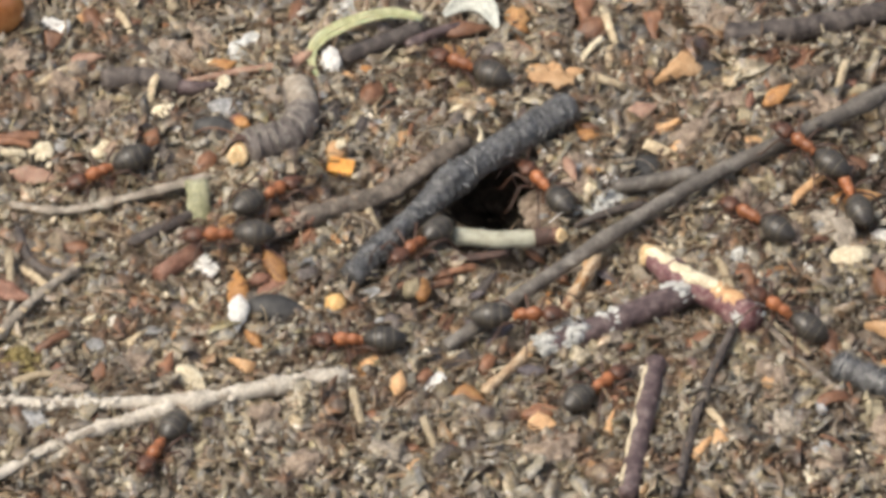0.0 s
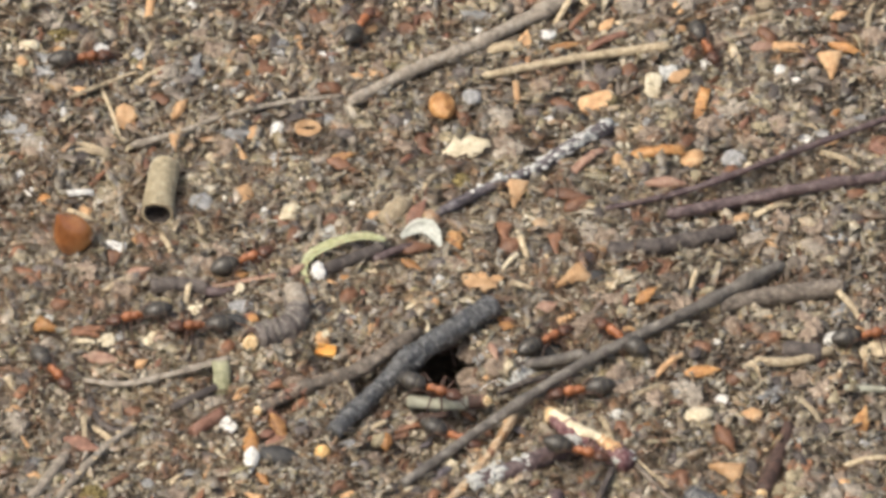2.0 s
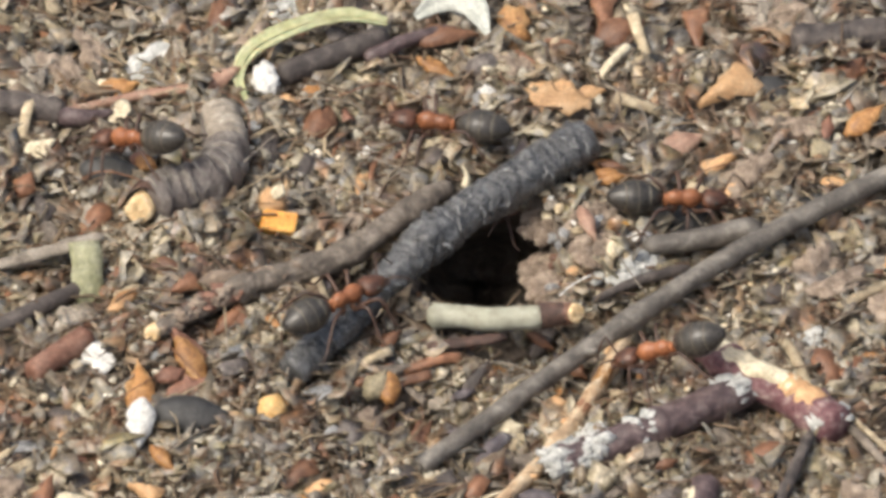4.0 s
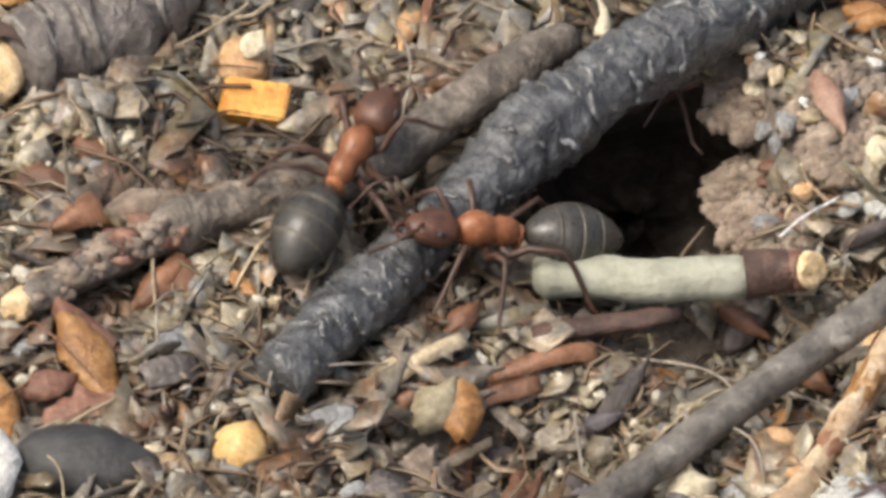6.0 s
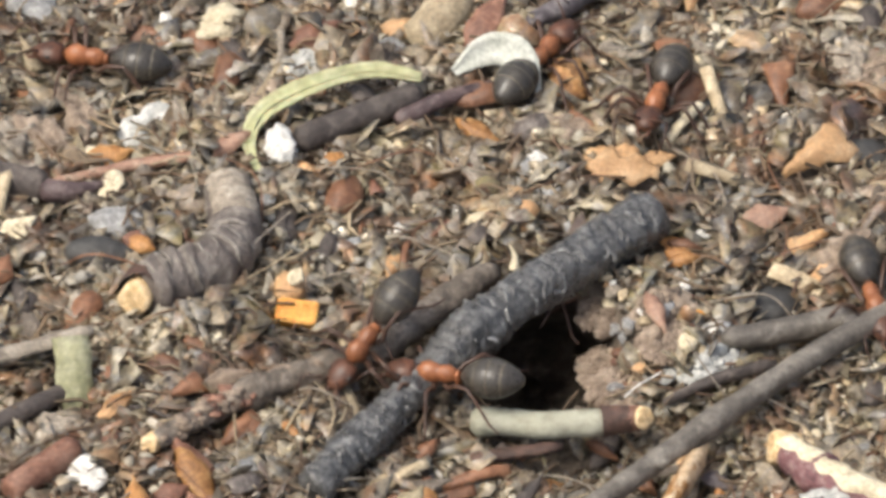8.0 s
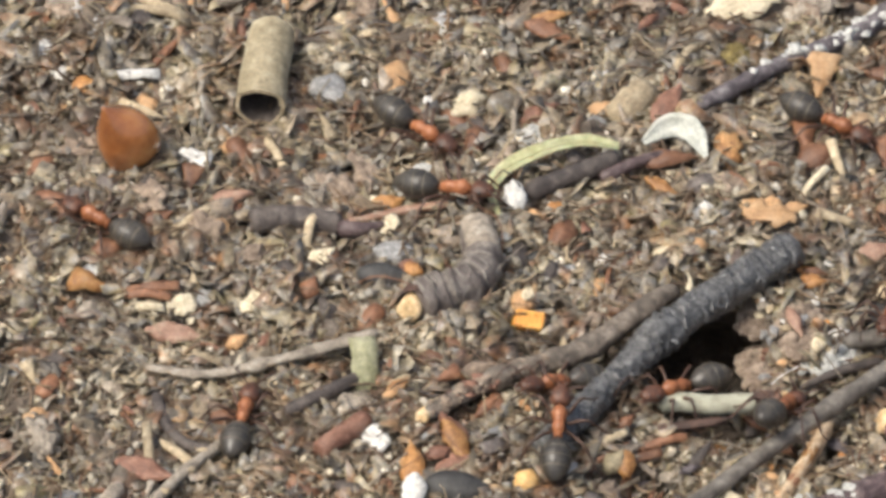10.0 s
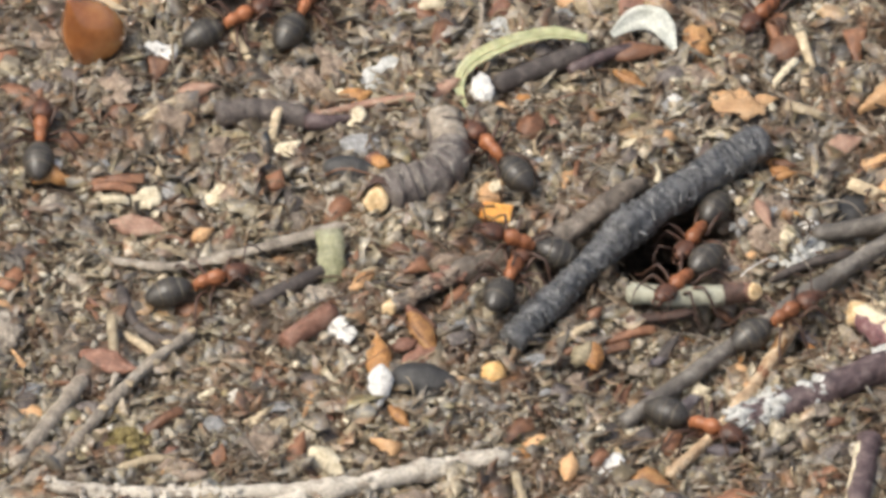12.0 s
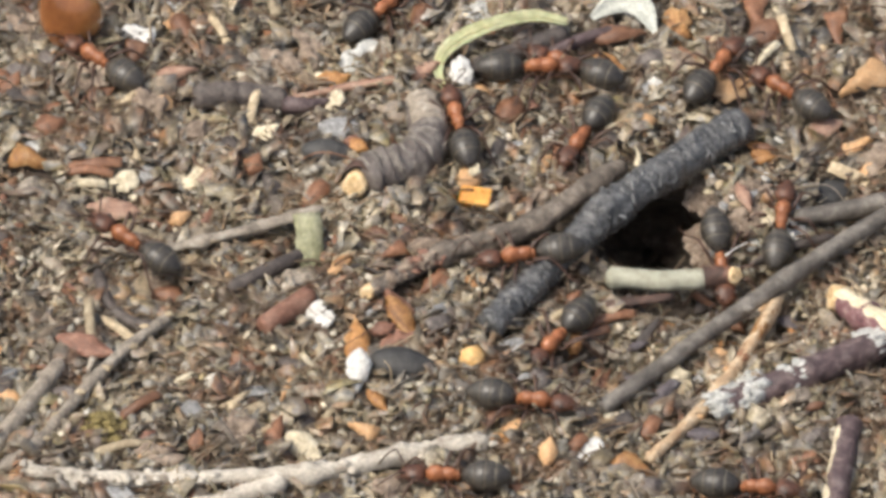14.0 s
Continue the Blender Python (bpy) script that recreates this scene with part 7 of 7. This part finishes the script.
def build_ant():
    """A wood worker ant, 7.5 mm long, that looks along +x; the feet stand at z 0."""
    ant = tagged(new("ant"), "red and black wood ant walking over the litter", "ant", "wood ants on the nest")
    ant.empty_display_size = 0.002
    segs = []
    for i in range(33):
        t = i / 32
        r = 1.02 * math.sin(math.pi * min(max(0.03 + 0.955 * t, 0), 1)) ** 0.62 * (1.0 - 0.16 * (1 - t) ** 2)
        groove = 1 - 0.05 * max(math.exp(-((t - g) / 0.012) ** 2) for g in (0.3, 0.52, 0.72))
        segs.append((-3.85 + 2.95 * t, r * groove))
    gaster = put("gaster", *shifted(lathe(segs, 0.93, 20), 0, 0, 1.3), MAT["gaster"], ant, "glossy black-brown gaster")
    for g in (9, 16, 23):
        (xa, ra), (xb, rb) = segs[g], segs[g + 1]
        put("tergite_band", *shifted(lathe([(xa, ra * 0.9), (xa, ra * 1.012), (xb, rb * 1.012), (xb, rb * 0.9)], 0.93, 20), 0, 0, 1.3), MAT["band"], gaster, "paler edge of a gaster plate")
    put("petiole", *shifted(ball(0.16, 0.3, 0.42, 2, 0.05, 0.0), -0.72, 0, 1.12), MAT["thorax"], ant)
    prof = [(-0.7, 0.10), (-0.6, 0.28), (-0.3, 0.40), (0.0, 0.38), (0.12, 0.33), (0.3, 0.42), (0.65, 0.5), (0.95, 0.42), (1.15, 0.24), (1.25, 0.12)]
    put("thorax", *shifted(lathe(prof, 1.15, 16), 0, 0, 1.28), MAT["thorax"], ant, "rust-red thorax")
    prof = [(-0.72, 0.12), (-0.66, 0.42), (-0.45, 0.62), (-0.1, 0.68), (0.25, 0.58), (0.55, 0.42), (0.72, 0.26), (0.78, 0.08)]
    head = put("head", *shifted(lathe(prof, 0.72, 16), 1.92, 0, 1.22), MAT["head"], ant, "dark red-brown head")
    for s in (1, -1):
        put("eye", *shifted(ball(0.15, 0.08, 0.13, 3, 0, 0, 1), 1.9, 0.58 * s, 1.42), MAT["gaster"], head, "black eye")
        put("mandible", *rod([(2.55, 0.25 * s, 1.1), (2.85, 0.24 * s, 1.02), (3.0, 0.04 * s, 0.98)], 0.12, 0.04), MAT["head"], head)
        put("antenna", *joined(rod([(2.35, 0.2 * s, 1.45), (2.75, 0.75 * s, 1.85), (3.0, 1.15 * s, 2.0)], 0.055, 0.05), rod([(3.0, 1.15 * s, 2.0), (3.5, 1.2 * s, 1.6), (4.05, 0.95 * s, 0.9)], 0.055, 0.045)), MAT["leg"], head)
    k = 0
    for s in (1, -1):
        for (lx, ly), aim, reach in zip(LEG_ROOTS, LEG_AIMS, (0.9, 1.0, 1.25)):
            c, d = math.cos(radians(aim * s)), math.sin(radians(aim * s))
            path = [(0, 0), (0.35, -0.12), (0.75, 0.32), (1.35 * reach, 0.62), (1.7 * reach, 0.25), (2.35 * reach, -0.72), (2.85 * reach, -0.93)]
            leg = put("leg", *rod([(c * q, d * q, z) for q, z in path], 0.15, 0.05), MAT["leg"], ant)
            leg.location = (lx * MM, ly * s * MM, 0.95 * MM)
            k += 1
    return ant


def stick_height(x, y):
    z = ground_height(x, y) if math.hypot(x - PIT[0], y - PIT[1]) > 5.5 else max(ground_height(x, y), -0.6)
    for a, b, c, r in STICKS:
        d2 = (x - a) ** 2 + (y - b) ** 2
        if d2 < r * r:
            z = max(z, c + math.sqrt(r * r - d2) * 0.9)
    return z


def ant_pose(x, y, heading, extra=0.0, nose=None):
    c, s = math.cos(radians(heading)), math.sin(radians(heading))
    spots = [stick_height(x + c * k, y + s * k) for k in (-3.2, -2.0, -1.0, 0.0, 1.0, 2.2)]
    z = 0.75 * max(spots) + 0.25 * sum(spots) / 6 + 0.2 + extra
    slope = max(-30, min(30, math.degrees(math.atan2((spots[4] + spots[5]) - (spots[0] + spots[1]), 8.4)))) if nose is None else nose
    return pose(x * MM, y * MM, z * MM, 0, -slope, heading)


def march(ant, marks, sit=0.0, nested=False):
    """Keys an ant through (seconds, x, y, heading); it comes from the outskirts of the nest, or out of its gallery, and walks off again."""
    speed = 32.0
    t0, x0, y0, h0 = marks[0]
    t1, x1, y1, h1 = marks[-1]
    rows = []
    back = min(t0, 2.5)
    if nested:
        rows += [(0.0, PIT[0], PIT[1] + 3.2, h0), (t0 - 0.5, PIT[0], PIT[1] + 3.2, h0)]
    elif t0 > 0:
        if back < t0:
            rows.append((0.0, x0 - math.cos(radians(h0)) * speed * back, y0 - math.sin(radians(h0)) * speed * back, h0))
        for k in range(int(back / 0.25), 0, -1):
            d = k * 0.25
            rows.append((t0 - d, x0 - math.cos(radians(h0)) * speed * d, y0 - math.sin(radians(h0)) * speed * d, h0 + 14 * math.sin(k * 1.3) * min(1, k / 3)))
    for a, b in zip(marks, marks[1:]):
        rows.append(a)
        n = max(1, int((b[0] - a[0]) / 0.25 + 0.01))
        turn = (b[3] - a[3] + 180) % 360 - 180
        far = math.hypot(b[1] - a[1], b[2] - a[2])
        for i in range(1, n):
            k = i / n
            rows.append((a[0] + (b[0] - a[0]) * k, a[1] + (b[1] - a[1]) * k, a[2] + (b[2] - a[2]) * k, a[3] + turn * k + (6 * math.sin(i * 2.1) if far > 3 else 0)))
    rows.append(marks[-1])
    if t1 < 14.0:
        on = min(14.0 - t1, 2.5)
        for k in range(1, int(on / 0.25) + 1):
            d = k * 0.25
            rows.append((t1 + d, x1 + math.cos(radians(h1)) * speed * d, y1 + math.sin(radians(h1)) * speed * d, h1 + 14 * math.sin(k * 1.3) * min(1, k / 3)))
        if rows[-1][0] < 13.99:
            rows.append((14.0, *rows[-1][1:]))
    rows = [r for i, r in enumerate(rows) if i == 0 or r[0] - rows[i - 1][0] > 0.02]
    walk(ant, [(t, ant_pose(x, y, h, sit - (4.6 * smooth(t0, t0 - 0.5, t) if nested else 0.0))) for t, x, y, h in rows])
    # legs swing in two tripods while the ant gets on
    legs = [o for o in ant.children if o.name.startswith("leg")]
    for i, leg in enumerate(legs):
        side = 1 if leg.location.y > 0 else -1
        pair = min(range(3), key=lambda k: abs(LEG_ROOTS[k][0] - leg.location.x / MM))
        lx, ly = LEG_ROOTS[pair]
        keys, last = [], None
        for j, (t, x, y, h) in enumerate(rows):
            moved = 0.0 if last is None else math.hypot(x - last[0], y - last[1])
            last = (x, y)
            a = min(moved / 3.0, 1.0) * 20 * (1 if (j + pair + (side > 0)) % 2 else -1) + 4 * math.sin(j * 1.7 + i)
            lift = 5 * (1 if (j + pair + (side > 0)) % 2 else -0.4) * min(moved / 3.0, 1.0)
            keys.append((t, pose(lx * MM, ly * side * MM, 0.95 * MM, lift * side, 0, a)))
        walk(leg, keys)



def motions():
    """Every ant goes its way: seconds, x, y (mm), heading (degrees)."""
    first = build_ant()
    ants = [first] + [copy_thing(first, Matrix()) for _ in range(37)]
    march(ants[0], [(5.40, 1.30, -8.33, 158), (5.50, 0.74, -8.10, 162), (6.00, -0.91, -8.61, -163), (6.50, -0.89, -8.58, -163), (7.00, -0.25, -7.90, -177), (7.50, 0.16, -7.36, 150), (8.00, -0.53, -7.46, 162), (8.50, -0.29, -7.40, 158), (9.00, -0.78, -7.28, 158), (9.20, -0.81, -7.29, 158), (11.30, 5.53, -9.41, -57), (11.50, 5.07, -10.08, -67), (12.50, 2.70, -6.31, -175), (13.00, 0.54, -7.27, 169), (13.50, -0.58, -6.95, 136), (14.00, -4.42, -8.51, -173)], sit=-0.9)
    march(ants[1], [(8.50, 10.29, -12.15, 62), (9.00, 9.87, -10.31, 86), (9.20, 9.69, -10.11, 85), (11.30, 4.80, -12.71, 26), (11.50, 8.00, -13.66, 14), (12.00, 9.96, -11.86, 36), (12.50, 14.57, -9.76, 11), (12.90, 20.40, -7.29, 18)])
    march(ants[2], [(8.50, -2.13, -13.62, 72), (9.00, -3.98, -13.19, 86), (9.20, -4.01, -13.15, 86), (11.30, -7.82, -12.60, 84), (11.50, -7.38, -11.10, 87), (12.00, -6.34, -8.47, 71), (13.00, 3.44, 8.34, 50), (13.50, 7.83, 3.99, 77), (14.00, 7.53, 9.09, 60)])
    march(ants[3], [(8.50, -19.16, -14.03, 49), (9.00, -19.96, -11.44, 82), (9.20, -19.77, -11.40, 79), (11.30, -32.08, -8.60, 78), (11.50, -30.94, -8.09, 79), (12.00, -24.40, -8.31, 18), (12.50, -21.56, -3.34, 67), (13.00, -21.13, 5.67, 14), (13.40, -14.42, 14.83, 46)])
    march(ants[4], [(8.50, -4.56, 23.79, -75), (9.00, -4.45, 9.71, -63), (9.20, -4.41, 9.16, -66), (11.30, -23.65, 8.27, 61), (11.50, -23.67, 9.93, 55), (12.00, -18.69, 16.92, 64)])
    march(ants[5], [(8.50, -28.28, 25.58, -110), (9.00, -34.91, 10.82, -164), (11.30, -31.74, 0.79, 67), (11.50, -32.30, 1.15, 60), (12.00, -34.75, 4.40, 88), (12.40, -32.94, 11.34, 79)])
    march(ants[6], [(8.50, 3.63, -7.16, -104), (9.00, -6.40, -8.60, -108), (9.20, -6.88, -9.11, -119), (11.30, -4.26, -7.64, 162), (11.50, -6.20, -7.97, 165), (12.00, -6.16, -6.21, 174), (12.30, -9.90, -4.36, -180), (12.50, -12.49, -6.24, -166), (13.00, -17.78, -8.44, -141), (13.50, -21.45, -9.16, 163), (14.00, -28.05, -6.77, 144)], nested=True)
    march(ants[7], [(7.60, 11.01, 13.04, -159), (8.00, 9.18, 11.50, -106), (8.45, 7.60, 24.53, -100), (11.30, -31.52, 7.45, 11), (11.50, -29.36, 7.95, 26), (12.00, -23.00, 15.47, 33)])
    march(ants[8], [(7.80, -13.91, 15.12, -165), (8.00, -16.75, 15.38, 169), (8.30, -26.96, 17.44, -172)])
    march(ants[9], [(8.20, 19.39, -7.70, -81), (8.50, 17.67, -15.56, -73), (9.00, 18.09, -6.68, -84), (11.30, 10.50, 2.97, -151), (11.50, 10.02, 2.12, -149), (12.00, 4.89, -3.43, -117), (12.50, 4.59, -3.58, -125), (13.00, 4.40, -2.88, -128), (13.50, 6.88, -4.52, -98), (14.00, 7.38, -7.30, -82)])
    march(ants[10], [(11.30, -5.54, 0.57, -180), (11.50, -7.84, -0.44, -178), (12.00, -7.48, 3.11, 127), (12.50, -6.63, 5.29, 80), (13.00, -7.23, 4.62, 86), (13.50, -6.85, 5.78, 82), (14.00, -8.33, 4.03, 102)])
    march(ants[11], [(11.50, 10.00, -31.00, 60), (12.00, 4.96, -20.89, -28), (12.50, 5.30, -23.70, -33), (13.00, 11.33, -23.27, -18), (13.50, 17.79, -16.59, 40)])
    march(ants[12], [(12.00, -19.00, 23.00, -70), (12.50, -17.55, 13.74, 48), (13.00, -11.66, 7.81, 58), (13.50, -9.59, 10.83, 59), (14.00, -3.47, 9.07, 7)])
    march(ants[13], [(12.50, 8.75, -25.13, 151), (13.00, 0.57, -22.92, 55), (13.50, -2.70, -24.05, 124), (14.00, -8.95, -27.18, 175)])
    march(ants[14], [(13.00, -3.84, -9.64, 84), (13.50, -1.44, -0.36, 54), (14.00, -0.79, 2.96, -117)])
    march(ants[15], [(13.00, 8.51, -13.69, 100), (13.50, 10.84, -8.44, 102), (14.00, 11.13, -4.13, 82)])
    march(ants[16], [(13.00, 13.90, 1.96, -174), (13.50, 11.53, 2.88, -166), (14.00, 11.37, 7.66, 137)])
    march(ants[17], [(12.00, -46.00, 11.00, 30), (12.50, -35.25, 7.09, 107), (13.00, -34.20, -3.64, 106), (13.50, -27.04, 12.18, 46), (14.00, -30.14, 9.74, 138)])
    march(ants[18], [(13.00, 6.69, -23.78, 130), (13.50, 3.31, -20.08, 139), (14.00, -2.43, -14.42, -126)])
    march(ants[19], [(13.00, -20.84, 9.94, -137), (13.50, -12.54, 11.68, 52), (14.00, -12.72, 15.16, 52)])
    march(ants[20], [(13.00, 11.59, -25.79, 143), (13.50, -1.85, -20.85, 155), (14.00, -3.97, -20.59, -11)])
    march(ants[21], [(12.50, 14.79, -20.90, -107), (13.00, 9.03, -22.84, 160), (13.50, 15.30, -25.85, 10), (14.00, 9.16, -28.35, -11)])
    march(ants[22], [(0.00, -15.49, -11.36, -176), (0.50, -27.70, -18.85, -144), (1.00, -28.68, -16.23, -148)])
    march(ants[23], [(0.00, -23.74, -3.38, -157), (0.50, -24.55, -2.41, -166), (1.00, -24.15, -1.20, -175), (1.50, -27.10, -2.45, -170), (2.00, -25.49, 1.85, -171), (2.50, -28.69, 0.16, 175)])
    march(ants[24], [(0.00, 1.31, 8.34, 149), (0.50, -2.09, 7.11, 174), (1.00, -9.70, 4.71, 163), (1.50, -17.76, 5.63, 161), (2.00, -19.78, 0.26, -172), (4.80, 9.52, 6.55, 166), (5.00, 9.43, 7.27, 171), (5.50, 7.04, 6.85, 166), (6.20, 10.87, 5.06, 118), (6.80, 8.83, 8.71, 47), (7.10, 7.53, 2.10, -75), (7.50, 7.31, 7.41, -117), (7.80, 1.85, 0.51, -121), (8.00, -3.66, -5.46, -133), (8.20, -5.84, -9.17, -131)])
    march(ants[25], [(0.00, -1.95, -11.28, -129), (0.50, -1.97, -13.16, -143), (1.00, 1.31, -13.37, -20), (2.00, 3.23, -8.69, -24), (2.50, 2.52, -11.65, -5), (4.80, -7.24, -10.05, 64), (5.50, -6.06, -9.12, 47), (5.70, -4.88, -11.49, 69), (6.00, -4.42, -6.41, 61), (6.50, -1.19, 0.86, 57), (7.00, 3.21, 8.70, 66), (7.50, 2.48, 12.56, 62), (8.00, 3.94, 14.48, 58), (8.50, 4.96, 13.35, 41), (9.00, 6.98, 10.85, 32), (9.20, 6.87, 11.00, 30), (11.30, 19.50, 24.00, -130), (12.00, 9.50, 16.50, -128), (12.50, -0.55, 9.26, 167), (13.00, -1.75, 8.38, 177), (13.50, -1.71, 9.30, 157), (14.00, -1.76, 9.65, 155)])
    march(ants[26], [(0.00, -6.36, -20.66, -179), (0.50, -3.32, -20.24, 144), (1.00, 4.01, -20.75, 28), (1.50, 1.37, -14.17, -14)])
    march(ants[27], [(0.00, 10.84, -25.17, 49), (0.50, 17.64, -22.21, 139), (1.00, 17.91, -21.13, -154)])
    march(ants[28], [(0.00, 21.46, -7.54, 140), (0.50, 13.64, -1.77, 50), (1.00, 13.59, -2.87, 55), (1.50, 15.66, -0.27, 49), (2.00, 14.14, -0.22, 38), (2.50, 12.97, -0.81, 26), (4.80, 13.72, -0.58, -0), (5.00, 16.60, -0.82, -8), (5.40, 19.71, -5.18, -9)])
    march(ants[29], [(0.00, 22.85, -18.40, 157), (0.50, 22.49, -4.09, 146), (1.00, 22.75, -6.06, 167), (1.50, 20.08, -7.00, -155), (2.00, 16.70, -7.66, -169), (2.50, 9.90, -22.97, 150), (4.80, 14.64, -9.45, 180), (5.00, 14.01, -10.43, 155), (5.30, 15.60, -10.14, -27), (5.60, 17.08, -8.82, 20)])
    march(ants[30], [(0.00, 28.21, -4.69, 110), (0.50, 33.95, 2.90, 15), (1.00, 36.67, 12.18, -166), (1.50, 22.38, -1.53, -132), (2.00, 20.51, -0.07, 138), (2.50, 22.96, -0.86, -26)])
    march(ants[31], [(0.00, -19.38, -31.30, -115), (0.50, -18.27, -18.65, 69), (1.00, -27.62, -15.93, -24), (2.00, -33.17, -5.42, -55), (2.50, -22.44, -19.40, -14)])
    march(ants[32], [(0.00, 25.06, -1.68, 143), (0.50, 29.72, 20.63, 93), (1.00, 38.55, 26.26, 81), (1.50, 24.68, 9.85, -117), (2.00, 29.76, 42.21, -69), (2.50, 32.83, 10.45, 129)])
    march(ants[33], [(1.00, 36.80, -10.66, 14), (1.50, 35.11, -14.30, 14), (2.00, 44.88, 0.22, 14), (2.50, 37.81, -5.82, 40)])
    march(ants[34], [(1.00, 17.10, -21.43, 101), (1.50, 25.99, -16.04, 49), (2.00, 5.12, -13.63, -28), (2.50, 11.61, -12.89, 13)])
    march(ants[35], [(0.00, -12.04, -6.16, 44), (0.50, -12.57, 9.08, 9), (1.00, -13.49, 10.96, 34), (1.50, -14.49, 12.64, 53), (2.00, -14.78, 10.67, 22), (2.50, -17.91, 10.49, 99), (4.80, -12.72, -3.36, 173), (5.00, -15.45, -3.91, 161), (5.30, -18.59, -6.17, 166)])
    march(ants[36], [(1.50, -32.92, 32.45, -17), (2.00, -31.25, 40.28, 15), (2.50, -33.66, -9.40, -98)])
    march(ants[37], [(1.50, -8.74, 41.62, 109), (2.00, -4.12, 45.38, 67), (2.50, -8.85, 27.86, 51)])


motions()
